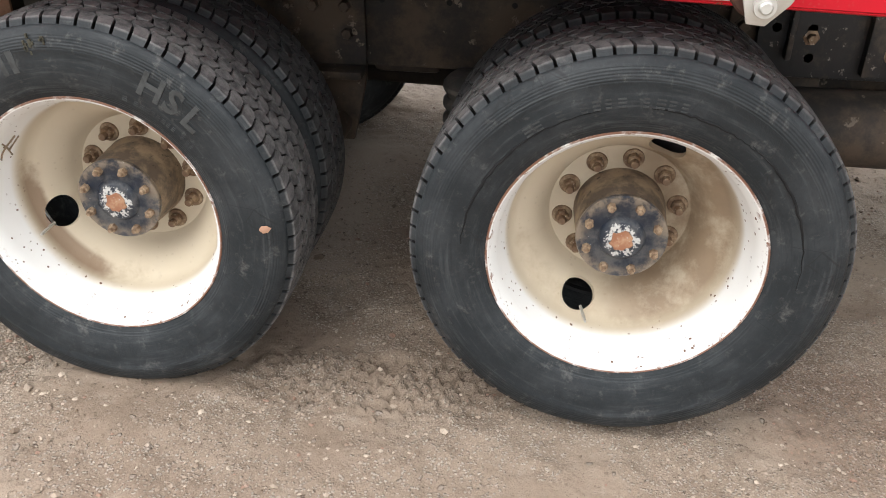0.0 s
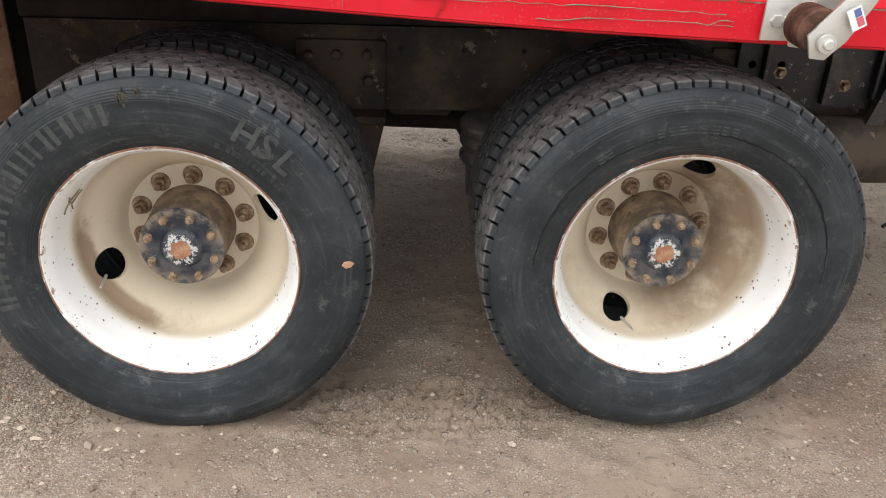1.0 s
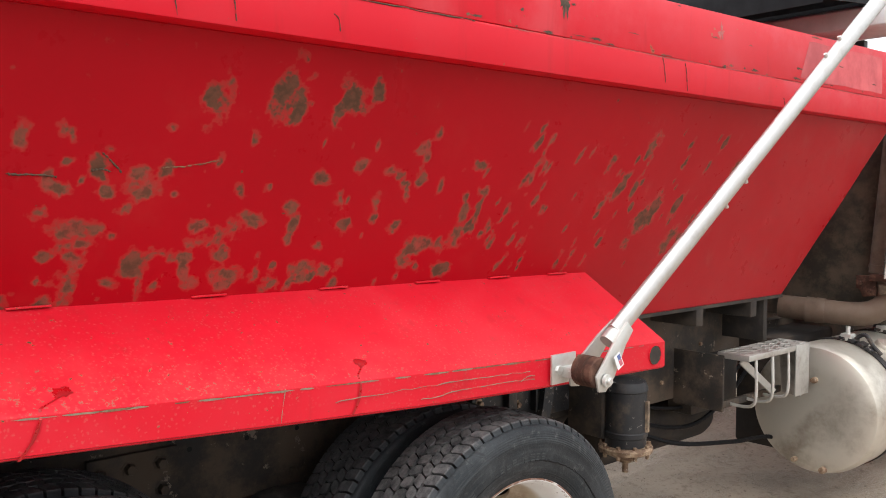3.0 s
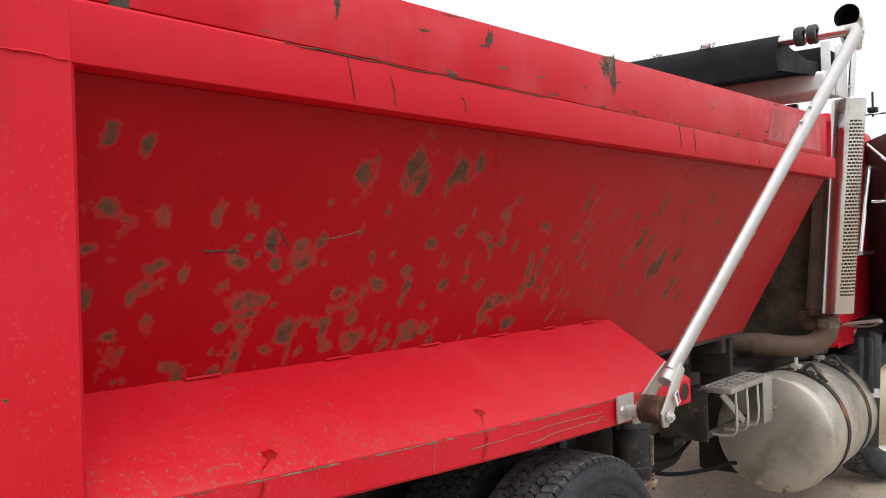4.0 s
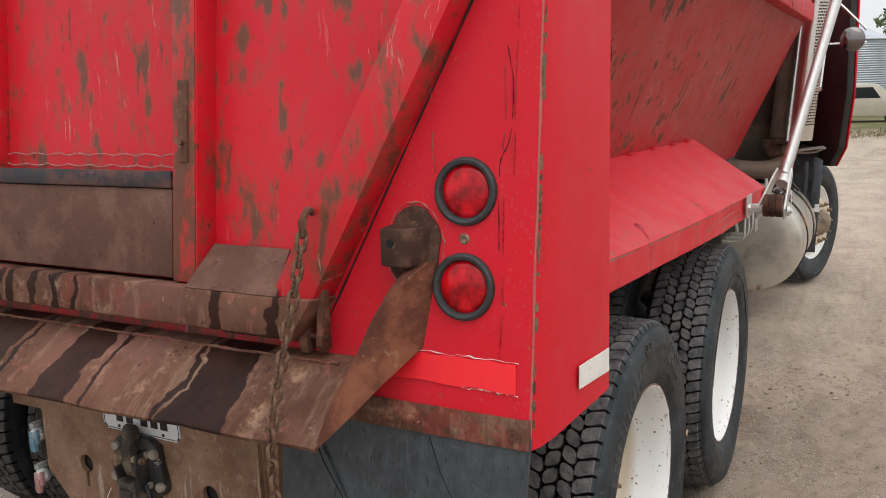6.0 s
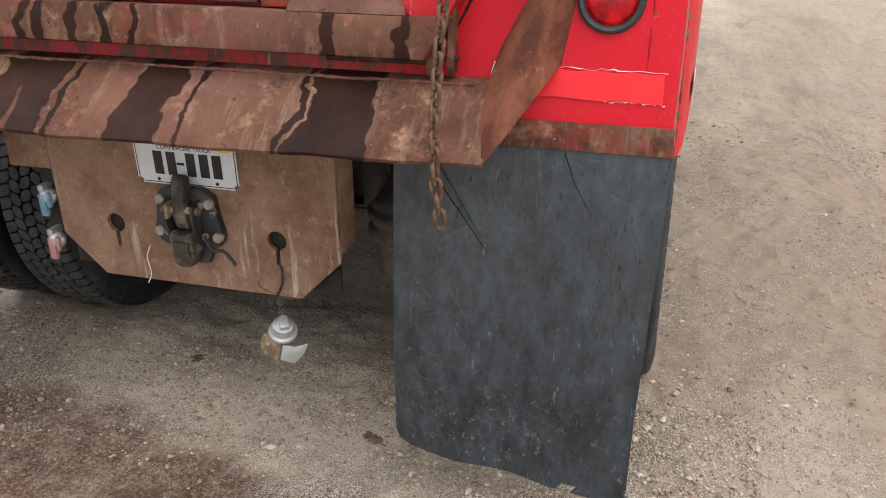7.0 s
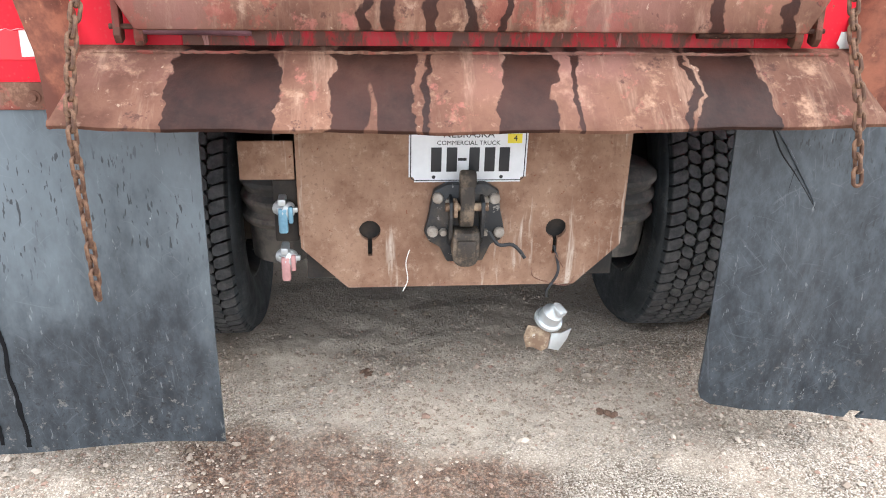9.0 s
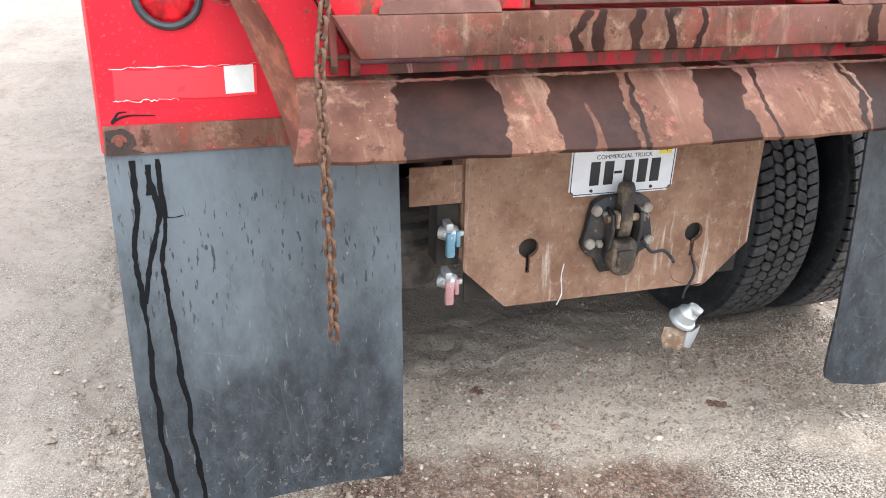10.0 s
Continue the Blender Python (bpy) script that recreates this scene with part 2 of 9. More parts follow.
def rust_sheet(name, runs=(), red=0.0):
    """Bare steel rusted brown, with dark wet runs that follow the fall line."""
    m = Tree(name)
    x, y, z = m.axes()
    n = m.noise(4.0, 7, 0.68)
    col = m.mix(m.step(n, 0.32, 0.68), (0.078, 0.034, 0.023), (0.172, 0.086, 0.056))
    col = m.mix(m.step(m.noise(10, 6, 0.7), 0.52, 0.74), col, (0.34, 0.205, 0.135))
    col = m.mix(m.step(m.noise(2.2, 4, 0.6), 0.50, 0.75), col, (0.18, 0.085, 0.068))
    streak = m.step(m.noise(20, 5, 0.7, m.scaled((0.15, 1, 0.2))), 0.5, 0.75)
    col = m.mix(m.math('MULTIPLY', streak, 0.5), col, (0.36, 0.24, 0.17))
    col = m.mix(m.step(m.noise(16, 6, 0.75), 0.58, 0.68), col, (0.075, 0.036, 0.027))
    if red:
        col = m.mix(m.math('MULTIPLY', m.step(m.noise(7, 6, 0.7), 0.55, 0.57), red), col, RED2)
    col = m.mix(m.math('MULTIPLY', m.step(m.noise(24, 6, 0.75, m.warp(0.03, 12)), 0.57, 0.70), 0.42), col, (0.38, 0.25, 0.18))
    col = m.mix(m.math('MULTIPLY', m.step(m.noise(12, 6, 0.72, m.scaled((1, 1, 1), loc=(4, 2, 7))), 0.58, 0.68), 0.6), col, (0.30, 0.105, 0.085))
    spots = m.step(m.noise(45, 3, 0.6), 0.71, 0.73)
    col = m.mix(m.math('MULTIPLY', spots, 0.4), col, (0.42, 0.31, 0.23))
    rough = 0.78
    if runs:
        wob = m.math('SUBTRACT', m.noise(7.0, 3, 0.6), 0.5)
        fine = m.math('SUBTRACT', m.noise(45.0, 3, 0.6), 0.5)
        off = m.math('ADD', m.math('MULTIPLY', wob, 0.12), m.math('MULTIPLY', fine, 0.014))
        yy = m.math('ADD', m.math('ADD', y, off), m.math('MULTIPLY', m.math('SUBTRACT', z, 1.09), 0.12))
        run = None
        for c, w in runs:
            f = m.step(m.math('ABSOLUTE', m.math('SUBTRACT', yy, c)), w, w - 0.004)
            run = f if run is None else m.math('MAXIMUM', run, f)
        v2 = m.scaled((0.25, 1.0, 0.25), m.warp(0.02, 12))
        dry = m.math('MULTIPLY', m.step(m.noise(13, 2, 0.5, v2), 0.63, 0.65), run)
        run = m.math('SUBTRACT', run, m.math('MULTIPLY', dry, 0.75))
        col = m.mix(m.math('MULTIPLY', run, 0.95), col, m.mix(m.step(n, 0.35, 0.65), (0.013, 0.006, 0.005), (0.036, 0.014, 0.010)))
        rough = m.step(run, 0.0, 1.0, 0.76, 0.46)
    return m.done(col, rough, 0.0, m.math('ADD', m.noise(30, 6, 0.7), m.math('MULTIPLY', m.noise(2.5, 3), 3.0)), 0.45, 0.005, 0.12)


def grimy(name, dark, dusty, amount=0.5, scale=5.0, rough=0.75, metal=0.0, bare=None, bump=0.3, spec=0.5):
    """Dark painted steel under road dust, with bare or oily patches."""
    m = Tree(name)
    n = m.noise(scale, 7, 0.68)
    col = m.mix(m.step(n, 0.62 - amount * 0.4, 0.80 - amount * 0.3), dark, dusty)
    if bare:
        col = m.mix(m.step(m.noise(scale * 3.3, 5, 0.7), 0.62, 0.66), col, bare)
    r = m.step(m.noise(scale * 2, 5), 0.3, 0.7, rough - 0.12, rough + 0.1)
    return m.done(col, r, metal, m.noise(scale * 9, 6, 0.7), bump, 0.004, spec)


def rubber(name, dust=0.3, tint=(0.013, 0.017, 0.020)):
    """Tyre rubber: blue-black sidewall rubbed grey in rings, dusty worn tread, groove shade painted dark."""
    m = Tree(name)
    x, y, z = m.axes()
    r = m.math('SQRT', m.math('ADD', m.math('MULTIPLY', x, x), m.math('MULTIPLY', z, z)))
    ring = m.node("ShaderNodeCombineXYZ")
    m.link(m.math('DIVIDE', x, r), ring.inputs[0])
    m.link(m.math('MULTIPLY', r, 26.0), ring.inputs[1])
    m.link(m.math('DIVIDE', z, r), ring.inputs[2])
    n = m.noise(7, 7, 0.68)
    col = m.mix(m.step(m.noise(4.4, 6, 0.70), 0.42, 0.66), tint, (0.031, 0.036, 0.040))
    band = m.noise(2.6, 6, 0.68, ring.outputs[0])
    col = m.mix(m.math('MULTIPLY', m.step(band, 0.50, 0.74), 0.75), col, (0.055, 0.061, 0.065))
    col = m.mix(m.math('MULTIPLY', m.step(band, 0.45, 0.32), 0.6), col, (0.013, 0.016, 0.019))
    scuff = m.step(m.noise(22, 6, 0.75, m.warp(0.05, 10)), 0.53, 0.76)
    col = m.mix(m.math('MULTIPLY', scuff, 0.55), col, (0.145, 0.142, 0.136))
    cr = m.voronoi(1.0, m.scaled((9.0, 0.5, 9.0), ring.outputs[0]), 'DISTANCE_TO_EDGE')
    crack = m.math('MULTIPLY', m.step(cr.outputs["Distance"], 0.025, 0.008), m.step(m.noise(6, 3), 0.55, 0.62))
    col = m.mix(m.math('MULTIPLY', crack, 0.6), col, (0.010, 0.011, 0.012))
    wide = m.math('ABSOLUTE', y)
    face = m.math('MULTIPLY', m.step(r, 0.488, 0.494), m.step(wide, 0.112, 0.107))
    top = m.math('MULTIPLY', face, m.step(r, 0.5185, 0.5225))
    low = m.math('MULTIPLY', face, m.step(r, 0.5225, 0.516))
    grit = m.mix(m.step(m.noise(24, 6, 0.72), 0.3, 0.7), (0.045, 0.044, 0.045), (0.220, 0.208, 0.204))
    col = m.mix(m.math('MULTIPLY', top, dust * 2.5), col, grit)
    # groove floors coloured near black, which paints in the shade between blocks
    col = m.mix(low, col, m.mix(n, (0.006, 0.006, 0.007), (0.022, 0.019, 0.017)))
    rings = m.math('SINE', m.math('MULTIPLY', r, 900.0))
    gate = m.math('MAXIMUM', m.math('MULTIPLY', m.step(r, 0.455, 0.458), m.step(r, 0.492, 0.488)), m.math('MULTIPLY', m.step(r, 0.345, 0.348), m.step(r, 0.362, 0.358)))
    h = m.math('ADD', m.math('MULTIPLY', m.math('MULTIPLY', rings, gate), 0.20), m.noise(60, 5, 0.7))
    return m.done(col, m.step(n, 0.3, 0.7, 0.46, 0.70), 0.0, h, 0.55, 0.003, 0.36)


def wheel_paint(name, dirt=0.5, side=False):
    """Cream-white wheel enamel: tan dirt caked in the dish, rust flecks near the lip."""
    m = Tree(name)
    x, y, z = m.axes()
    r = m.math('SQRT', m.math('ADD', m.math('MULTIPLY', x, x), m.math('MULTIPLY', z, z)))
    n = m.noise(3.0, 6, 0.66)
    clean = m.mix(n, (0.80, 0.81, 0.81), (0.74, 0.73, 0.70))
    cream = m.mix(m.noise(5, 5), (0.62, 0.55, 0.43), (0.53, 0.45, 0.33))
    disc = m.step(r, 0.297, 0.287)
    col = m.mix(disc, clean, cream)
    cake = m.step(m.noise(2.6, 6, 0.66, m.warp(0.1, 5)), 0.60 - dirt * 0.22, 0.78 - dirt * 0.2)
    cake = m.math('MULTIPLY', cake, m.step(r, 0.305, 0.26))
    if side:
        half = m.step(m.math('ADD', x, m.math('MULTIPLY', m.noise(6, 4), 0.16)), -0.02, 0.20)
        cake = m.math('MAXIMUM', m.math('MULTIPLY', cake, 0.5), m.math('MULTIPLY', half, m.step(m.noise(9, 6, 0.7), 0.30, 0.55, 0.45, 1.0)))
        cake = m.math('MULTIPLY', cake, m.step(r, 0.300, 0.27))
    col = m.mix(m.math('MULTIPLY', cake, 0.85), col, m.mix(m.noise(20, 6), (0.27, 0.185, 0.11), (0.16, 0.105, 0.065)))
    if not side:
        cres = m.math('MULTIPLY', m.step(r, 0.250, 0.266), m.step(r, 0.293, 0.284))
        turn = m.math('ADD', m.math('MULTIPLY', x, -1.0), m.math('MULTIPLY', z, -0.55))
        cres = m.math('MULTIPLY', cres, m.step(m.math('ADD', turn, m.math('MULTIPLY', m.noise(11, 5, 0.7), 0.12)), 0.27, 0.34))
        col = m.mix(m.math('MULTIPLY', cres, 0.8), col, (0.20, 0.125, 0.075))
    vo = m.voronoi(75, m.warp(0.01, 50))
    size = m.step(m.noise(30, 2), 0.35, 0.65, 0.10, 0.30)
    fleck = m.math('MULTIPLY', m.step(m.math('SUBTRACT', vo.outputs["Distance"], size), 0.02, -0.03), m.step(vo.outputs["Color"], 0.62, 0.65))
    fleck = m.math('MULTIPLY', fleck, m.math('MULTIPLY', m.step(m.noise(7, 4, 0.6), 0.42, 0.55), m.step(r, 0.284, 0.292, 0.12, 1.0)))
    col = m.mix(fleck, col, (0.13, 0.07, 0.045))
    rust = m.math('MULTIPLY', m.step(r, 0.3285, 0.3315), m.step(m.noise(16, 5, 0.7), 0.30, 0.50))
    rust = m.math('MAXIMUM', rust, m.math('MULTIPLY', m.step(r, 0.318, 0.328), m.step(m.noise(34, 5, 0.7), 0.54, 0.64)))
    col = m.mix(rust, col, (0.20, 0.10, 0.065))
    return m.done(col, m.step(n, 0.3, 0.7, 0.45, 0.65), 0.0, m.noise(35, 6, 0.7), 0.15, 0.003, 0.4)


def dusty_plate(name):
    """Brown steel under tan dust, with pale drips that ran down and rust freckles."""
    m = Tree(name)
    n = m.noise(4.0, 7, 0.7)
    col = m.mix(m.step(n, 0.32, 0.68), (0.170, 0.090, 0.056), (0.320, 0.200, 0.135))
    col = m.mix(m.math('MULTIPLY', m.step(m.noise(26, 6, 0.75), 0.52, 0.72), 0.6), col, (0.46, 0.335, 0.25))
    drip = m.step(m.noise(15, 4, 0.6, m.scaled((1, 1.6, 0.14), m.warp(0.015, 9))), 0.60, 0.72)
    col = m.mix(m.math('MULTIPLY', drip, 0.75), col, (0.54, 0.45, 0.37))
    wet = m.step(m.noise(9, 5, 0.65, m.scaled((1, 1.4, 0.3), loc=(2, 5, 1))), 0.60, 0.76)
    col = m.mix(m.math('MULTIPLY', wet, 0.6), col, (0.120, 0.058, 0.038))
    col = m.mix(m.step(m.noise(55, 4, 0.7), 0.66, 0.70), col, (0.17, 0.065, 0.035))
    col = m.mix(m.math('MULTIPLY', m.step(m.noise(95, 4, 0.75), 0.55, 0.68), 0.5), col, (0.130, 0.072, 0.048))
    return m.done(col, 0.82, 0.0, m.noise(60, 6, 0.75), 0.4, 0.003, 0.2)


def axle_paint(name):
    """Blue-black flange: greasy, dusty towards its edge, paint flaked to white round the middle."""
    m = Tree(name)
    x, y, z = m.axes()
    r = m.math('SQRT', m.math('ADD', m.math('MULTIPLY', x, x), m.math('MULTIPLY', z, z)))
    n = m.noise(16, 6, 0.7)
    col = m.mix(m.step(n, 0.42, 0.66), (0.011, 0.018, 0.032), (0.085, 0.085, 0.086))
    col = m.mix(m.math('MULTIPLY', m.step(r, 0.075, 0.115), m.step(m.noise(22, 5, 0.7), 0.38, 0.60)), col, (0.23, 0.185, 0.14))
    flake = m.math('ADD', m.noise(75, 4, 0.7), m.step(r, 0.060, 0.036, -0.16, 0.06))
    col = m.mix(m.step(flake, 0.535, 0.575), col, (0.52, 0.52, 0.50))
    return m.done(col, m.step(n, 0.3, 0.7, 0.28, 0.6), 0.0, m.noise(70, 5, 0.7), 0.4, 0.003, 0.5)


def metal(name, col, rough, stain=(0.2, 0.15, 0.1), amount=0.3, scale=6.0, met=0.9):
    m = Tree(name)
    n = m.noise(scale, 6, 0.66)
    c = m.mix(m.math('MULTIPLY', m.step(n, 0.45, 0.78), amount), col, stain)
    r = m.step(m.noise(scale * 3, 5, 0.7), 0.3, 0.7, rough * 0.8, rough * 1.3)
    return m.done(c, r, met, m.noise(scale * 8, 5), 0.12, 0.003)


def plain(name, col, rough=0.6, met=0.0, vary=0.15, scale=8.0):
    m = Tree(name)
    c2 = tuple(v * (1 - vary) for v in col)
    c = m.mix(m.step(m.noise(scale, 6, 0.66), 0.3, 0.7), col, c2)
    return m.done(c, m.step(m.noise(scale * 2, 5), 0.3, 0.7, rough - 0.08, rough + 0.08), met, m.noise(scale * 9, 5, 0.7), 0.12, 0.003)


def flap_rubber(name, dust=0.3):
    """Black sheet rubber with a pale film high up, part dried dust and part painted sky sheen, dark cuts and pale
    scratches.
    """
    m = Tree(name)
    x, y, z = m.axes()
    n = m.noise(2.4, 6, 0.66)
    col = m.mix(m.step(m.noise(24, 7, 0.72, m.scaled((1, 1, 0.5))), 0.33, 0.72), (0.016, 0.020, 0.025), (0.050, 0.059, 0.068))
    # bluish film grows with height: dust plus the sky's sheen put into colour
    film = m.math('ADD', m.noise(2.6, 6, 0.68, m.scaled((1, 1, 0.5))), m.step(z, 0.10, 0.90, -0.26, 0.13))
    col = m.mix(m.math('MULTIPLY', m.step(film, 0.36, 0.70), dust), col, (0.150, 0.172, 0.188))
    grain = m.step(m.noise(34, 6, 0.75), 0.50, 0.75)
    col = m.mix(m.math('MULTIPLY', grain, 0.25), col, (0.090, 0.102, 0.112))
    for turn, size, lim in ((38, 22, 0.675), (-55, 26, 0.68), (8, 20, 0.675), (74, 24, 0.685)):
        vs = m.scaled((1, 7.0, 0.35), m.scaled(1.0, m.warp(0.05, 5), rot=(radians(turn), 0, 0)))
        thin = m.math('MULTIPLY', m.step(m.noise(size, 2, 0.5, vs), lim, lim + 0.012), m.step(m.noise(5.0, 3, 0.5, m.scaled((1, 1, 1), loc=(turn, 2, 0))), 0.40, 0.55))
        col = m.mix(m.math('MULTIPLY', thin, 0.11), col, (0.22, 0.23, 0.24))
    v = m.scaled((1, 5, 0.9), m.warp(0.05, 4), rot=(radians(18), 0, 0))
    scr = m.math('MULTIPLY', m.step(m.noise(17, 4, 0.7, v), 0.655, 0.675), m.step(m.noise(4, 3), 0.5, 0.6))
    v5 = m.scaled((1, 4.0, 0.8), m.warp(0.06, 5), rot=(radians(-32), 0, 0))
    scr2 = m.math('MULTIPLY', m.step(m.noise(24, 3, 0.65, v5), 0.66, 0.68), m.step(z, 0.80, 0.5))
    col = m.mix(m.math('MULTIPLY', m.math('MAXIMUM', scr, scr2), 0.34), col, (0.26, 0.27, 0.27))
    cuts = m.step(m.noise(78, 2, 0.5, m.scaled((1, 1.6, 0.35), rot=(radians(-24), 0, 0))), 0.640, 0.655)
    cuts = m.math('MULTIPLY', cuts, m.math('MULTIPLY', m.step(m.noise(3.0, 3), 0.44, 0.56), m.step(z, 0.5, 0.7)))
    col = m.mix(m.math('MULTIPLY', cuts, 0.85), col, (0.012, 0.014, 0.016))
    mott = m.math('MULTIPLY', m.step(m.noise(52, 5, 0.75), 0.56, 0.64), m.step(z, 0.65, 0.12))
    col = m.mix(m.math('MULTIPLY', mott, 0.75), col, (0.011, 0.012, 0.014))
    splash = m.math('MULTIPLY', m.step(m.noise(36, 5, 0.75), 0.595, 0.64), m.step(z, 0.55, 0.1))
    col = m.mix(m.math('MULTIPLY', splash, 0.5), col, (0.24, 0.22, 0.19))
    dot = m.voronoi(30)
    speck = m.math('MULTIPLY', m.step(dot.outputs["Distance"], 0.07, 0.04), m.step(dot.outputs["Color"], 0.88, 0.90))
    col = m.mix(m.math('MULTIPLY', speck, 0.7), col, (0.42, 0.42, 0.41))
    return m.done(col, m.step(n, 0.3, 0.7, 0.28, 0.46), 0.0, m.math('ADD', m.noise(2.0, 3), m.math('MULTIPLY', m.noise(70, 5), 0.08)), 0.35, 0.014, 0.5)


def gravel_ground(name):
    """Packed tan dirt with beds of fine grit and pressed-in stones, damp brown patches behind the truck, grass far off."""
    m = Tree(name)
    x, y, z = m.axes()
    big = m.noise(0.55, 5, 0.6)
    mid = m.noise(3.2, 6, 0.65)
    soil = m.noise(15, 7, 0.72)
    col = m.mix(m.step(big, 0.35, 0.68), (0.315, 0.248, 0.192), (0.240, 0.182, 0.137))
    col = m.mix(m.math('MULTIPLY', m.step(mid, 0.45, 0.75), 0.55), col, (0.35, 0.285, 0.225))
    col = m.mix(m.math('MULTIPLY', m.step(m.math('ADD', x, m.math('MULTIPLY', big, 0.8)), 0.5, -0.25), 0.8), col, m.mix(mid, (0.460, 0.386, 0.308), (0.390, 0.320, 0.250)))
    col = m.mix(m.step(x, 0.9, 4.0, 0.0, 0.9), col, m.mix(mid, (0.50, 0.415, 0.33), (0.42, 0.34, 0.265)))
    col = m.mix(m.step(y, -1.45, -2.1, 0.0, 0.65), col, m.mix(mid, (0.330, 0.258, 0.198), (0.265, 0.202, 0.152)))
    col = m.mix(m.step(m.math('ADD', y, m.math('MULTIPLY', mid, 0.4)), 1.25, 1.75, 0.0, 0.75), col, m.mix(mid, (0.335, 0.288, 0.246), (0.270, 0.230, 0.194)))
    drift = m.noise(1.6, 5, 0.62, m.scaled((0.30, 1.5, 1), m.warp(0.3, 1.2), rot=(0, 0, radians(24))))
    col = m.mix(m.math('MULTIPLY', m.step(drift, 0.52, 0.70), 0.5), col, (0.20, 0.148, 0.108))
    col = m.mix(m.math('MULTIPLY', m.step(drift, 0.47, 0.33), 0.2), col, (0.40, 0.345, 0.285))
    stony = m.step(m.noise(1.5, 6, 0.66, m.scaled((1, 1, 1), loc=(2.2, 0.4, 0))), 0.40, 0.60)
    rate = m.math('ADD', m.math('MULTIPLY', stony, 0.60), m.step(m.math('ADD', x, big), 0.7, -0.5, 0.0, 0.40))
    rate = m.math('MULTIPLY', rate, m.step(m.math('ADD', x, big), 0.9, -0.4, 0.55, 1.0))
    rate = m.math('MULTIPLY', rate, m.step(y, -1.75, -1.05, 0.35, 1.0))
    col = m.mix(m.math('MULTIPLY', m.step(soil, 0.50, 0.70), 0.5), col, (0.150, 0.108, 0.077))
    col = m.mix(m.math('MULTIPLY', m.step(soil, 0.46, 0.30), 0.4), col, (0.42, 0.36, 0.30))
    # paler colour under the truck's tail brightens the ground in its shade
    under = m.math('MULTIPLY', m.step(m.math('ADD', m.math('ABSOLUTE', y), m.math('MULTIPLY', mid, 0.3)), 0.95, 0.65), m.math('MULTIPLY', m.step(m.math('ADD', x, m.math('MULTIPLY', mid, 0.3)), -0.95, -0.55), m.step(x, 0.7, 0.3)))
    col = m.mix(m.math('MULTIPLY', under, 0.7), col, m.mix(mid, (0.56, 0.48, 0.39), (0.48, 0.40, 0.32)))
    rate = m.math('MULTIPLY', rate, m.math('SUBTRACT', 1.0, m.math('MULTIPLY', under, 0.55)))
    # two sizes of grit, each grain its own tone with dark dirt between
    fine = m.voronoi(185, m.warp(0.004, 150))
    coarse = m.voronoi(105, m.warp(0.010, 60))
    f_tone = m.mix(m.step(fine.outputs["Color"], 0.1, 0.9), (0.105, 0.078, 0.058), (0.70, 0.62, 0.53))
    f_mask = m.math('MULTIPLY', m.step(fine.outputs["Distance"], 0.62, 0.30), m.math('MULTIPLY', rate, 0.95))
    gap = m.math('MULTIPLY', m.step(fine.outputs["Distance"], 0.45, 0.75), m.math('MULTIPLY', rate, 0.9))
    col = m.mix(f_mask, col, f_tone)
    col = m.mix(gap, col, (0.070, 0.049, 0.034))
    c_pick = m.math('MULTIPLY', m.step(coarse.outputs["Color"], 0.47, 0.50), m.step(coarse.outputs["Distance"], 0.46, 0.36))
    c_pick = m.math('MULTIPLY', c_pick, m.step(stony, 0.25, 0.6))
    tone = m.mix(m.noise(40, 2), (0.24, 0.195, 0.155), (0.68, 0.60, 0.52))
    col = m.mix(m.math('MULTIPLY', c_pick, 0.85), col, tone)
    vo2 = m.voronoi(30, m.warp(0.025, 30))
    lump = m.math('MULTIPLY', m.step(vo2.outputs['Distance'], 0.30, 0.22), m.step(vo2.outputs['Color'], 0.80, 0.82))
    col = m.mix(m.math('MULTIPLY', lump, 0.6), col, m.mix(m.noise(20, 2), (0.22, 0.175, 0.14), (0.52, 0.46, 0.40)))
    crumb = m.math('MULTIPLY', m.step(m.noise(48, 5, 0.72), 0.590, 0.64), m.step(mid, 0.38, 0.55))
    col = m.mix(m.math('MULTIPLY', crumb, 0.75), col, (0.080, 0.056, 0.040))
    damp = None
    for cx, cy, rx, ry, wet in ((-1.05, 0.46, 0.30, 0.36, 1.0), (-1.06, 0.0, 0.18, 0.28, 1.0), (-0.86, 0.62, 0.17, 0.20, 1.0), (2.05, -1.12, 0.34, 0.26, 0.45)):
        dx = m.math('DIVIDE', m.math('SUBTRACT', x, cx), rx)
        dy = m.math('DIVIDE', m.math('SUBTRACT', y, cy), ry)
        d = m.math('ADD', m.math('MULTIPLY', dx, dx), m.math('MULTIPLY', dy, dy))
        f = m.step(m.math('ADD', d, m.math('MULTIPLY', m.math('SUBTRACT', mid, 0.5), 2.4)), 1.45, 0.35, 0.0, wet)
        damp = f if damp is None else m.math('MAXIMUM', damp, f)
    damp = m.math('MULTIPLY', damp, m.step(m.noise(22, 5, 0.7), 0.25, 0.6, 0.45, 1.0))
    col = m.mix(m.math('MULTIPLY', damp, 0.85), col, m.mix(m.step(m.noise(80, 4, 0.75), 0.46, 0.62), (0.055, 0.026, 0.016), (0.235, 0.130, 0.083)))
    far = m.step(x, 28.0, 34.0)
    grass = m.mix(m.noise(1.5, 6, 0.7), (0.09, 0.10, 0.035), (0.17, 0.15, 0.07))
    col = m.mix(m.math('MULTIPLY', far, m.step(m.noise(0.3, 4), 0.35, 0.5, 0.6, 1.0)), col, grass)
    h = m.math('MULTIPLY', m.math('SUBTRACT', 1.0, fine.outputs["Distance"]), m.math('MULTIPLY', rate, 0.30))
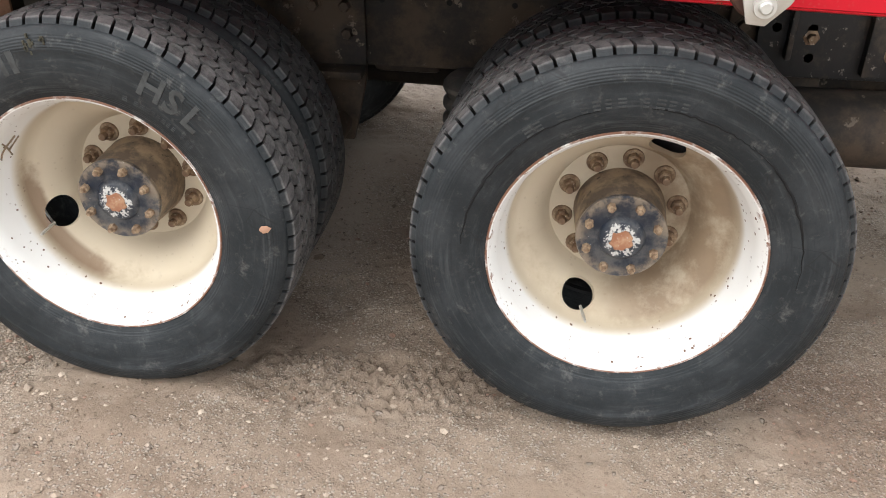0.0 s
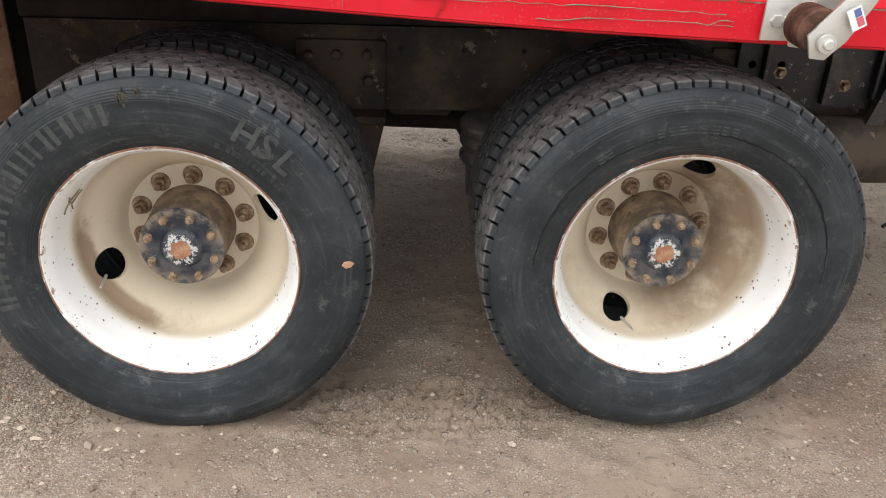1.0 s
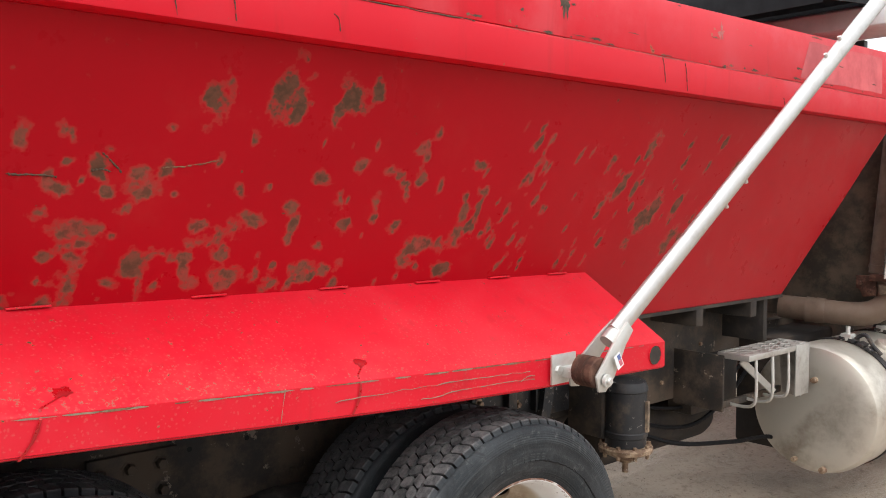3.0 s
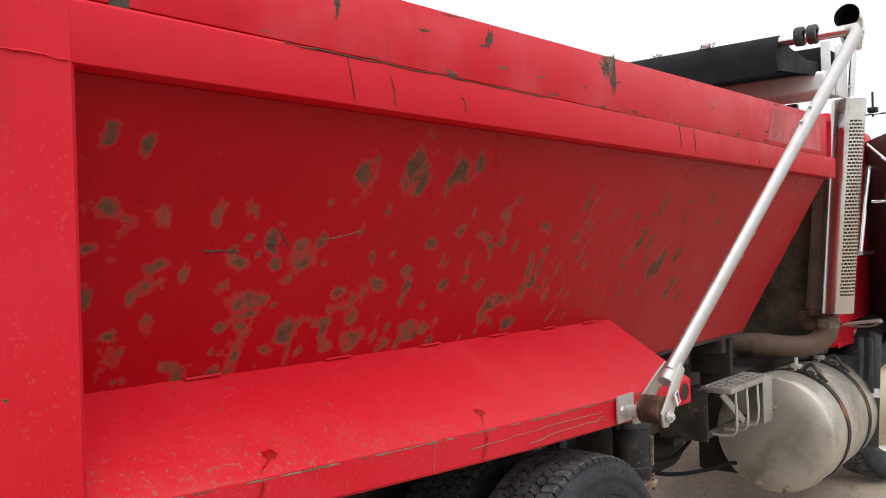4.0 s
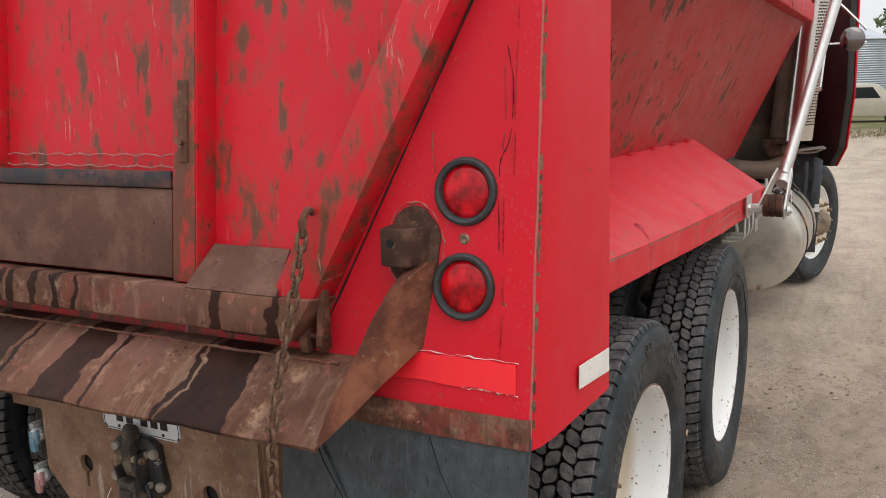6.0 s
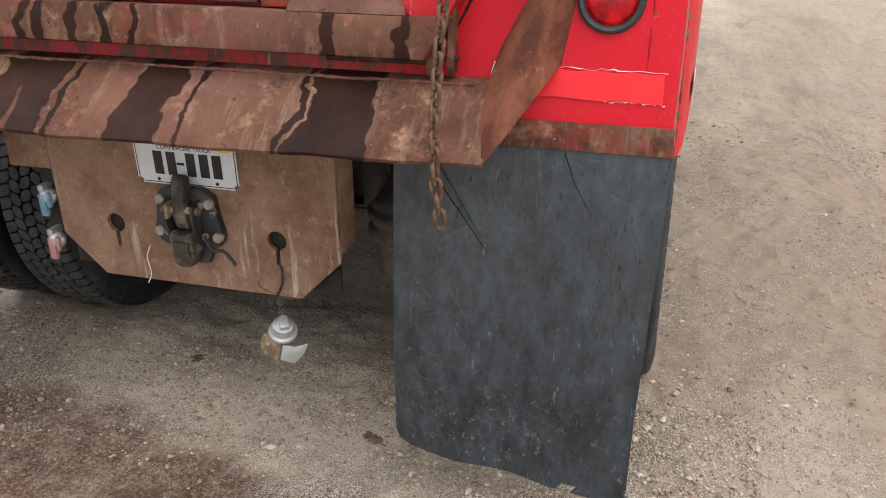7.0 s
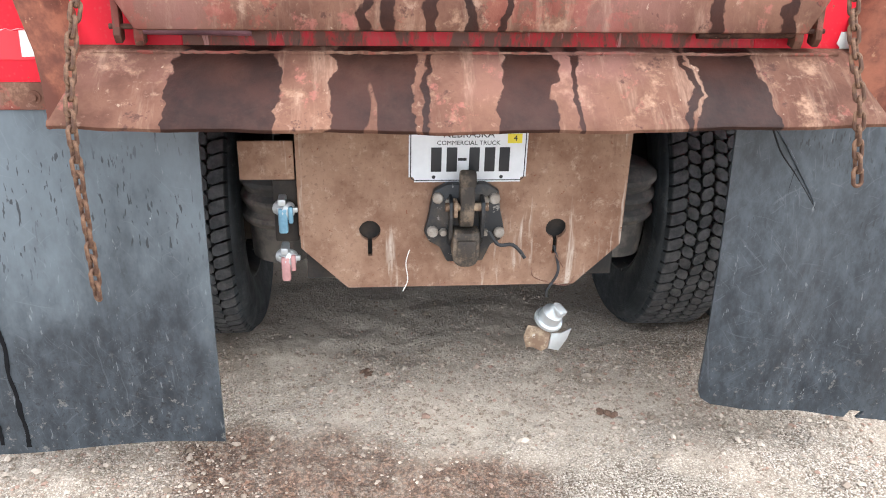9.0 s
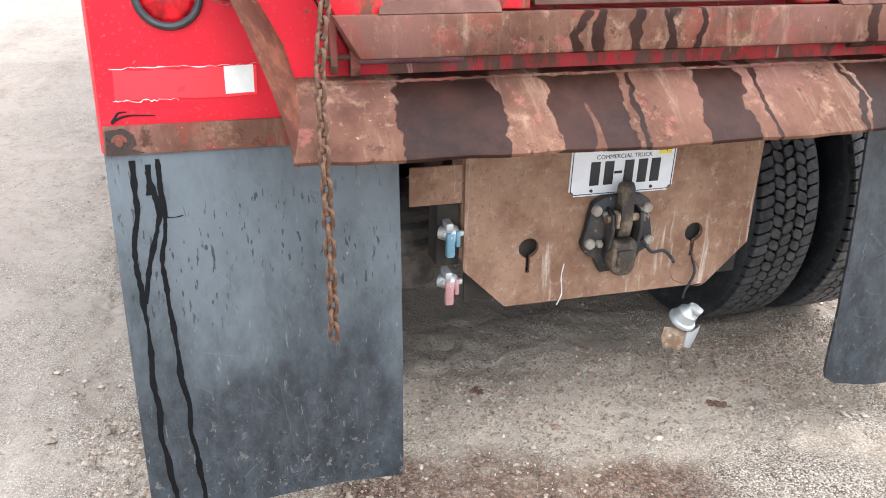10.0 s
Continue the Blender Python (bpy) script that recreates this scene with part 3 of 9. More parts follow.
    h = m.math('ADD', h, m.math('MULTIPLY', m.math('MULTIPLY', c_pick, m.math('SUBTRACT', 1.0, coarse.outputs["Distance"])), 0.6))
    h = m.math('ADD', h, m.math('MULTIPLY', soil, 0.9))
    return m.done(col, 0.92, 0.0, m.math('ADD', h, m.math('MULTIPLY', lump, 0.6)), 1.0, 0.014, 0.2)


M_red = red_plain("red_enamel", 0.745, 0.16, 0.745)
M_post = red_plain("red_enamel_post", 0.725, 0.12, 0.722, 0.22)
M_skirt = red_plain("red_enamel_skirt", 0.735, 0.14, 0.705, 0.30, True)
# strong pink haze on the board paints in the sky's reflection
M_board = red_plain("red_enamel_board_sheen", 0.735, 0.75, 0.735)
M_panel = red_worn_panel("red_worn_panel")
M_gate = red_gate("red_scraped_gate", 0.35)
M_rib = red_gate("red_scraped_rib", 1.75)
M_brace = red_gate("red_scraped_brace", 1.15)
M_lip = grimy("blackened_navy_lip", (0.014, 0.014, 0.020), (0.120, 0.052, 0.040), 0.58, 7.0, 0.65, 0.0, (0.24, 0.05, 0.045))
M_sill = red_gate("red_scraped_sill", 1.5)
M_rust = rust_sheet("rusty_apron_steel", ((0.55, 0.118), (0.235, 0.085), (0.125, 0.010), (-0.10, 0.062), (-0.205, 0.010), (-0.555, 0.085), (-0.455, 0.010), (-0.93, 0.03)))
M_rustrail = rust_sheet("rusty_gate_rail", ((0.269, 0.012), (0.226, 0.017), (0.121, 0.017), (0.041, 0.012), (-0.018, 0.012), (-0.502, 0.016), (-0.67, 0.016)), 0.08)
M_rustdark = grimy("dark_brown_rust", (0.052, 0.027, 0.020), (0.130, 0.068, 0.048), 0.5, 14, 0.8, 0.0, (0.17, 0.10, 0.065), 0.4, 0.15)
M_rustwing = grimy("rusty_wing_steel", (0.090, 0.034, 0.023), (0.230, 0.088, 0.052), 0.5, 6.0, 0.8, 0.0, (0.26, 0.135, 0.080), 0.45, 0.15)
M_chute = grimy("brown_chute_steel", (0.110, 0.056, 0.042), (0.180, 0.099, 0.075), 0.5, 6, 0.8, 0.0, (0.076, 0.038, 0.029), 0.4, 0.15)
M_rustdry = rust_sheet("dry_rusty_steel", (), 0.12)
M_hitch = dusty_plate("dusty_brown_plate")
M_frame = grimy("dusty_black_frame", (0.014, 0.012, 0.010), (0.078, 0.056, 0.039), 0.60, 5.0, 0.8, 0.0, (0.16, 0.13, 0.10))
M_black = grimy("chipped_black_steel", (0.014, 0.015, 0.017), (0.07, 0.055, 0.042), 0.35, 9.0, 0.55, 0.0, (0.22, 0.20, 0.18))
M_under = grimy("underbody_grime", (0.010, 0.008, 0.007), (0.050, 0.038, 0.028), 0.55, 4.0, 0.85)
M_cabback = grimy("grimy_bulkhead", (0.030, 0.026, 0.019), (0.115, 0.092, 0.064), 0.5, 4.0, 0.8, 0.0, (0.055, 0.042, 0.030))
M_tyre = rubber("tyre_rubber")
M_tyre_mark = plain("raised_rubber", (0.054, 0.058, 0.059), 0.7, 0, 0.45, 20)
# darker copy of the tyre rubber; the inner tyres' shade is in its colour
M_tyre_shaded = rubber("tyre_rubber_shaded", 0.16)
M_tyre_faint = plain("faint_raised_rubber", (0.045, 0.049, 0.051), 0.7, 0, 0.5, 20)
M_leafdry = plain("dry_leaf", (0.42, 0.24, 0.16), 0.8)
M_chalk = plain("yellow_chalk", (0.062, 0.058, 0.040), 0.9, 0, 0.5, 60)
M_wet = plain("wet_stain", (0.040, 0.022, 0.016), 0.3, 0, 0.5, 30)
M_crack = plain("deep_crack", (0.004, 0.004, 0.005), 0.9)
M_wetrun = plain("wet_rubber_run", (0.007, 0.007, 0.008), 0.55, 0, 0.3, 30)
M_wetrun.node_tree.nodes["Principled BSDF"].inputs["Specular IOR Level"].default_value = 0.12
M_gap = plain("dirty_gap", (0.030, 0.008, 0.007), 0.8, 0, 0.6, 40)
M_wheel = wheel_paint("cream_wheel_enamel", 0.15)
M_wheel_dirty = wheel_paint("cream_wheel_enamel_dirty", 0.5, True)
M_nut = grimy("rusty_nut", (0.17, 0.105, 0.065), (0.40, 0.30, 0.20), 0.5, 30, 0.7, 0.2, (0.5, 0.45, 0.38))
M_pintle = grimy("worn_pintle_steel", (0.040, 0.031, 0.024), (0.200, 0.150, 0.105), 0.45, 22, 0.65, 0.15, (0.020, 0.018, 0.018), 0.5)
M_boltdust = grimy("dusty_bolt", (0.27, 0.23, 0.19), (0.40, 0.36, 0.31), 0.5, 30, 0.65, 0.1, (0.14, 0.09, 0.06))
M_hub = grimy("dirty_hub", (0.10, 0.075, 0.055), (0.30, 0.225, 0.15), 0.6, 12, 0.75, 0.0, (0.05, 0.04, 0.03))
M_axle = axle_paint("oily_blue_black_flange")
M_axlecap = grimy("rusty_centre", (0.30, 0.13, 0.07), (0.42, 0.25, 0.15), 0.5, 40, 0.7, 0.0, (0.6, 0.6, 0.58))
M_alu = metal("brushed_aluminium_tube", (0.55, 0.54, 0.52), 0.46, (0.30, 0.26, 0.22), 0.45, 9)
M_galv = metal("galvanised_bracket", (0.60, 0.60, 0.57), 0.48, (0.36, 0.32, 0.27), 0.4, 14, 0.7)
M_tank = metal("dusty_aluminium_tank", (0.55, 0.52, 0.45), 0.36, (0.17, 0.125, 0.085), 0.9, 2.6, 0.55)
M_chrome = metal("chrome_pipe", (0.80, 0.80, 0.80), 0.14, (0.45, 0.36, 0.28), 0.35, 4.0, 1.0)
M_shield = metal("stained_chrome_shield", (0.72, 0.70, 0.66), 0.17, (0.25, 0.17, 0.11), 0.8, 1.3, 0.95)
# dark tone and red stain paint the truck's reflection into the mirror
M_mirror = metal("mirror_painted_reflection", (0.22, 0.20, 0.20), 0.12, (0.12, 0.05, 0.05), 0.5, 6.0, 1.0)
M_heat = metal("heat_stained_muffler", (0.150, 0.105, 0.075), 0.62, (0.040, 0.026, 0.019), 0.85, 5.0, 0.2)
M_tread = metal("tread_plate", (0.46, 0.45, 0.42), 0.46, (0.20, 0.165, 0.125), 0.65, 10, 0.7)
M_white = plain("white_enamel", (0.74, 0.75, 0.76), 0.45)
M_yellow = plain("yellow_sticker", (0.80, 0.66, 0.04), 0.5)
M_ink = plain("black_ink", (0.02, 0.02, 0.022), 0.6)
M_blue = plain("blue_plastic", (0.20, 0.38, 0.50), 0.5, 0, 0.4, 20)
M_redrod = plain("purple_brown_rod", (0.24, 0.105, 0.125), 0.5, 0, 0.6, 9)
M_redcap = plain("faded_red_cap", (0.52, 0.27, 0.26), 0.5, 0, 0.3, 20)
M_greycap = metal("cast_aluminium", (0.55, 0.57, 0.57), 0.45, (0.25, 0.22, 0.2), 0.4, 20, 0.7)
M_reflect = plain("red_reflector_tape", (0.93, 0.020, 0.032), 0.35, 0, 0.08)
M_whitetape = plain("white_reflector_tape", (0.80, 0.78, 0.72), 0.35, 0, 0.15, 14)
M_rub = plain("rubber_grommet", (0.035, 0.038, 0.040), 0.6, 0, 0.4, 20)
M_flap = flap_rubber("mud_flap_rubber", 0.66)
M_flap2 = flap_rubber("mud_flap_rubber_dark", 0.08)
M_chain = grimy("rusty_chain", (0.075, 0.038, 0.024), (0.20, 0.115, 0.070), 0.5, 30, 0.75, 0.1, None, 0.3, 0.25)
M_tarp = plain("black_vinyl_tarp", (0.010, 0.0105, 0.012), 0.66, 0, 0.5, 5)
M_tarp.node_tree.nodes["Principled BSDF"].inputs["Specular IOR Level"].default_value = 0.2
M_trim = plain("dark_door_trim", (0.022, 0.021, 0.020), 0.6, 0, 0.4, 4)
M_ground = gravel_ground("gravel_yard")
M_patch = plain("brown_primer", (0.21, 0.115, 0.060), 0.7, 0, 0.45, 45)
M_patch_dark = plain("rusted_primer", (0.085, 0.058, 0.034), 0.75, 0, 0.5, 45)
M_patch_rim = plain("thin_faded_paint", (0.47, 0.115, 0.100), 0.55, 0, 0.3, 40)
M_scrape = plain("bare_scrape", (0.26, 0.20, 0.14), 0.6, 0, 0.4, 40)
M_faded = plain("faded_pink_paint", (0.60, 0.072, 0.082), 0.5, 0, 0.35, 5)
M_weld = plain("pale_weld", (0.40, 0.22, 0.19), 0.6, 0, 0.4, 60)
M_wood = plain("weathered_stake", (0.085, 0.07, 0.055), 0.9, 0, 0.5, 14)
M_drip = plain("dark_red_run", (0.39, 0.003, 0.007), 0.30, 0, 0.3, 30)


def lens_material():
    m = Tree("red_lamp_lens")
    vo = m.voronoi(160)
    col = m.mix(m.step(m.noise(22, 3, 0.6), 0.36, 0.64), (0.62, 0.004, 0.012), (0.22, 0.002, 0.005))
    m.bsdf.inputs["Coat Weight"].default_value = 0.3
    m.bsdf.inputs["Coat Roughness"].default_value = 0.08
    return m.done(col, 0.16, 0.0, m.math('ADD', vo.outputs["Distance"], m.math('MULTIPLY', m.noise(30, 2), 2.0)), 0.07, 0.002, 0.2)


M_lens = lens_material()


# ---------------------------------------------------------------- mesh helpers
def join_into(bm, tmp):
    me = bpy.data.meshes.new("tmp")
    tmp.to_mesh(me)
    tmp.free()
    bm.from_mesh(me)
    bpy.data.meshes.remove(me)


def box(bm, x0, x1, y0, y1, z0, z1, bev=0.0, m=None):
    t = bmesh.new()
    bmesh.ops.create_cube(t, size=1.0)
    bmesh.ops.transform(t, verts=t.verts, matrix=Matrix.Translation(((x0 + x1) / 2, (y0 + y1) / 2, (z0 + z1) / 2)) @ Matrix.Diagonal((x1 - x0, y1 - y0, z1 - z0, 1)))
    if bev:
        bmesh.ops.bevel(t, geom=t.edges[:], offset=bev, segments=2, affect='EDGES', profile=0.5)
    if m:
        bmesh.ops.transform(t, verts=t.verts, matrix=m)
    join_into(bm, t)


def slab(bm, pts, thick, bev=0.0):
    """A flat plate: polygon in space, thickened against its normal."""
    t = bmesh.new()
    f = t.faces.new([t.verts.new(p) for p in pts])
    t.normal_update()
    n = f.normal.copy()
    r = bmesh.ops.extrude_face_region(t, geom=[f])
    vs = [g for g in r["geom"] if isinstance(g, bmesh.types.BMVert)]
    bmesh.ops.translate(t, verts=vs, vec=-n * thick)
    bmesh.ops.recalc_face_normals(t, faces=t.faces[:])
    if bev:
        bmesh.ops.bevel(t, geom=t.edges[:], offset=bev, segments=2, affect='EDGES', profile=0.5)
    join_into(bm, t)


def prism(bm, poly, axis, a, b, bev=0.0):
    """A 2D outline drawn out along an axis from a to b."""
    def at(p, h):
        return {"x": (h, p[0], p[1]), "y": (p[0], h, p[1]), "z": (p[0], p[1], h)}[axis]
    t = bmesh.new()
    lo = [t.verts.new(at(p, a)) for p in poly]
    hi = [t.verts.new(at(p, b)) for p in poly]
    t.faces.new(lo)
    t.faces.new(hi[::-1])
    for i in range(len(poly)):
        j = (i + 1) % len(poly)
        t.faces.new((lo[i], hi[i], hi[j], lo[j]))
    bmesh.ops.recalc_face_normals(t, faces=t.faces[:])
    if bev:
        bmesh.ops.bevel(t, geom=t.edges[:], offset=bev, segments=2, affect='EDGES', profile=0.5)
    join_into(bm, t)


def turned(bm, profile, seg=48, m=None, close=False):
    """A profile of (radius, outward) turned about the local -y axis."""
    t = bmesh.new()
    rings = []
    for r, h in profile:
        if r < 1e-5:
            rings.append([t.verts.new((0, -h, 0))])
        else:
            rings.append([t.verts.new((r * math.cos(2 * math.pi * k / seg), -h, r * math.sin(2 * math.pi * k / seg))) for k in range(seg)])
    pairs = list(zip(rings, rings[1:])) + ([(rings[-1], rings[0])] if close else [])
    for a, b in pairs:
        for k in range(seg):
            j = (k + 1) % seg
            if len(a) == 1 and len(b) == 1:
                continue
            if len(a) == 1:
                t.faces.new((a[0], b[j], b[k]))
            elif len(b) == 1:
                t.faces.new((a[k], a[j], b[0]))
            else:
                t.faces.new((a[k], a[j], b[j], b[k]))
    bmesh.ops.recalc_face_normals(t, faces=t.faces[:])
    if m:
        bmesh.ops.transform(t, verts=t.verts, matrix=m)
    join_into(bm, t)


def rod(bm, p0, p1, r, r1=None, seg=16):
    """A capped round bar between two places."""
    p0, p1 = Vector(p0), Vector(p1)
    t = bmesh.new()
    bmesh.ops.create_cone(t, cap_ends=True, segments=seg, radius1=r, radius2=r if r1 is None else r1, depth=(p1 - p0).length)
    turn = (p1 - p0).to_track_quat('Z', 'Y').to_matrix().to_4x4()
    bmesh.ops.transform(t, verts=t.verts, matrix=Matrix.Translation((p0 + p1) / 2) @ turn)
    join_into(bm, t)


def tube(bm, path, r, seg=12, closed=False):
    """A round tube along a path."""
    path = [Vector(p) for p in path]
    n = len(path)
    t = bmesh.new()
    rings = []
    side = None
    for i, p in enumerate(path):
        a = path[(i - 1) % n] if closed or i else path[0]
        b = path[(i + 1) % n] if closed or i < n - 1 else path[-1]
        d = (b - a).normalized()
        if side is None:
            side = d.orthogonal().normalized()
        side = (side - d * side.dot(d)).normalized()
        up = d.cross(side)
        rr = r[i] if hasattr(r, "__len__") else r
        rings.append([t.verts.new(p + rr * (math.cos(2 * math.pi * k / seg) * side + math.sin(2 * math.pi * k / seg) * up)) for k in range(seg)])
    for i in range(n if closed else n - 1):
        a, b = rings[i], rings[(i + 1) % n]
        for k in range(seg):
            j = (k + 1) % seg
            t.faces.new((a[k], a[j], b[j], b[k]))
    if not closed:
        t.faces.new(rings[0][::-1])
        t.faces.new(rings[-1])
    bmesh.ops.recalc_face_normals(t, faces=t.faces[:])
    join_into(bm, t)


def smooth_path(pts, per=8):
    """A soft curve through the points (Catmull-Rom)."""
    pts = [Vector(p) for p in pts]
    out = []
    for i in range(len(pts) - 1):
        a, b, c, d = pts[max(i - 1, 0)], pts[i], pts[i + 1], pts[min(i + 2, len(pts) - 1)]
        for k in range(per):
            u = k / per
            out.append(0.5 * (2 * b + (c - a) * u + (2 * a - 5 * b + 4 * c - d) * u * u + (3 * b - a - 3 * c + d) * u ** 3))
    out.append(pts[-1])
    return out


def mesh_of(bm, material, angle=35):
    me = bpy.data.meshes.new("mesh")
    bm.to_mesh(me)
    bm.free()
    me.shade_smooth()
    me.set_sharp_from_angle(angle=radians(angle))
    me.materials.append(material)
    return me


def part(name, bm, material, parent=None, label="", angle=35):
    """Links a bmesh as one mesh object under a thing or a part."""
    ob = new(name, mesh_of(bm, material, angle))
    if parent:
        ob.parent = parent
    if label:
        tagged(ob, label)
    return ob


def shared(name, mesh, parent, m=None, label=""):
    ob = new(name, mesh)
    ob.parent = parent
    if m is not None:
        ob.matrix_basis = m
    if label:
        tagged(ob, label)
    return ob


def cut(bm, cutter):
    """Takes the cutter's volume out of a solid."""
    a = new("solid", bpy.data.meshes.new("solid"))
    b = new("cutter", bpy.data.meshes.new("cutter"))
    bm.to_mesh(a.data)
    bm.free()
    cutter.to_mesh(b.data)
    cutter.free()
    mod = a.modifiers.new("cut", 'BOOLEAN')
    mod.object, mod.operation, mod.solver = b, 'DIFFERENCE', 'EXACT'
    bpy.context.view_layer.update()
    me = bpy.data.meshes.new_from_object(a.evaluated_get(bpy.context.evaluated_depsgraph_get()))
    out = bmesh.new()
    out.from_mesh(me)
    for o in (a, b):
        d = o.data
        bpy.data.objects.remove(o)
        bpy.data.meshes.remove(d)
    bpy.data.meshes.remove(me)
    return out


def empty(name, parent=None, m=None):
    ob = new(name)
    ob.empty_display_size = 0.1
    if parent:
        ob.parent = parent
    if m is not None:
        ob.matrix_basis = m
    return ob


def letters(text, size, m, depth=0.001, bold=0.0):
    """Raised lettering in the built-in font as a bmesh, centred, reading along +x and up +z of m."""
    cu = bpy.data.curves.new("txt", 'FONT')
    cu.body, cu.size, cu.extrude, cu.align_x, cu.align_y = text, size, depth, 'CENTER', 'CENTER'
    cu.resolution_u = 3
    cu.offset = bold
    ob = new("txt", cu)
    bpy.context.view_layer.update()
    me = bpy.data.meshes.new_from_object(ob.evaluated_get(bpy.context.evaluated_depsgraph_get()))
    bm = bmesh.new()
    bm.from_mesh(me)
    bmesh.ops.transform(bm, verts=bm.verts, matrix=m @ pose(0, 0, 0, 90))
    bpy.data.objects.remove(ob)
    bpy.data.curves.remove(cu)
    bpy.data.meshes.remove(me)
    return bm


# ---------------------------------------------------------------- ground
def axis_lines(lo, hi, stepsize, reach):
    mid = np.arange(lo, hi + 1e-6, stepsize)
    grow = []
    d, s = 0.0, stepsize
    while d < reach:
        s *= 1.16
        d += s
        grow.append(d)
    grow = np.array(grow)
    return np.concatenate([(lo - grow)[::-1], mid, hi + grow])


def ground_height(x, y):
    """Level yard that falls a little towards the truck's front, with ruts and soft lumps."""
    return -0.010 - 0.012 * np.clip(x + 0.8, 0, 3.2)


def value_noise(X, Y, cell, rng):
    """Smooth lattice noise on arrays, about -1 to 1."""
    lat = rng.uniform(-1, 1, (257, 257))
    fx, fy = X / cell, Y / cell
    ix, iy = np.floor(fx).astype(int), np.floor(fy).astype(int)
    tx, ty = fx - ix, fy - iy
    tx, ty = tx * tx * (3 - 2 * tx), ty * ty * (3 - 2 * ty)
    a, b, c, d = (lat[(ix + p) % 256, (iy + q) % 256] for p, q in ((0, 0), (1, 0), (0, 1), (1, 1)))
    return (a * (1 - tx) + b * tx) * (1 - ty) + (c * (1 - tx) + d * tx) * ty


RELIEF = []


def ground_at(x, y):
    """Height of the finished ground, from its nearest grid corner."""
    xs, ys, Z = RELIEF
    return Z[np.searchsorted(xs, x).clip(0, len(xs) - 1), np.searchsorted(ys, y).clip(0, len(ys) - 1)]


def build_ground():
    xs = axis_lines(-3.0, 3.4, 0.0115, 900.0)
    ys = axis_lines(-2.7, 1.7, 0.0115, 900.0)
    X, Y = np.meshgrid(xs, ys, indexing="ij")
    Z = ground_height(X, Y)
    near = np.exp(-((np.clip(np.abs(X - 0.4) - 5, 0, None)) ** 2 + (np.clip(np.abs(Y + 0.5) - 4, 0, None)) ** 2) / 8.0)
    rng = np.random.RandomState(4)
    for n in range(46):
        k = 2 * math.pi / rng.uniform(0.09, 1.4)
        a = rng.uniform(0, math.pi)
        Z += near * 0.0011 * (0.25 + 6 / k) * np.sin(k * (X * math.cos(a) + Y * math.sin(a)) + rng.uniform(0, 6.3))
    for cell, high in ((0.42, 0.009), (0.17, 0.0095), (0.075, 0.0075), (0.034, 0.0036), (0.021, 0.0017)):
        turn = cell * 40
        Z += near * high * value_noise(X * math.cos(turn) - Y * math.sin(turn) + 50, X * math.sin(turn) + Y * math.cos(turn) + 50, cell, rng)
    # tread prints left by passing tyres: chevron bars along four lanes
    for cy, ang, x0, x1, depth in ((-1.17, 0.02, 0.25, 1.15, 0.026), (-1.62, -0.28, -3.4, -0.9, 0.015), (-1.95, -0.30, -3.4, -0.8, 0.013), (-2.6, 0.12, -1.5, 4.0, 0.005), (1.4, 0.0, 0.2, 2.0, 0.008)):
        u = X * math.cos(ang) + (Y - cy) * math.sin(ang)
        v = -X * math.sin(ang) + (Y - cy) * math.cos(ang)
        lane = np.clip(1.1 - (np.abs(v) / 0.15) ** 4, 0, 1) * np.clip((u - x0) * 4, 0, 1) * np.clip((x1 - u) * 4, 0, 1)
        zig = 0.016 * np.abs(((u / 0.074) % 1.0) * 2 - 1)
        row = np.floor((v + 0.16) / 0.052)
        cross = np.abs(((u + 0.4 * v) / 0.074 + 0.5 * (row % 2)) % 1.0 - 0.5)
        along = np.abs(((v + zig + 0.16) / 0.052) % 1.0 - 0.5)
        ridge = np.clip((np.maximum(cross, along) - 0.36) / 0.08, 0, 1)
        Z += lane * depth * (ridge - 0.6)
    RELIEF.extend((xs, ys, Z))
    verts = np.stack([X, Y, Z], -1).reshape(-1, 3)
    nx, ny = len(xs), len(ys)
    i = np.arange(nx * ny).reshape(nx, ny)
    quads = np.stack([i[:-1, :-1], i[1:, :-1], i[1:, 1:], i[:-1, 1:]], -1).reshape(-1, 4)
    me = bpy.data.meshes.new("ground")
    me.from_pydata(verts.tolist(), [], quads.tolist())
    me.shade_smooth()
    me.materials.append(M_ground)
    tagged(new("ground", me), "packed tan gravel yard with tyre prints and damp brown patches", "ground", kind="structure")


build_ground()


# ---------------------------------------------------------------- the truck
truck = tagged(empty("dump_truck"), "red dump truck with worn paint, parked on a gravel yard", "truck")

HUB_Z, TYRE_R, AXLES = 0.500, 0.530, (0.0, 1.345)
FLAT = -0.513


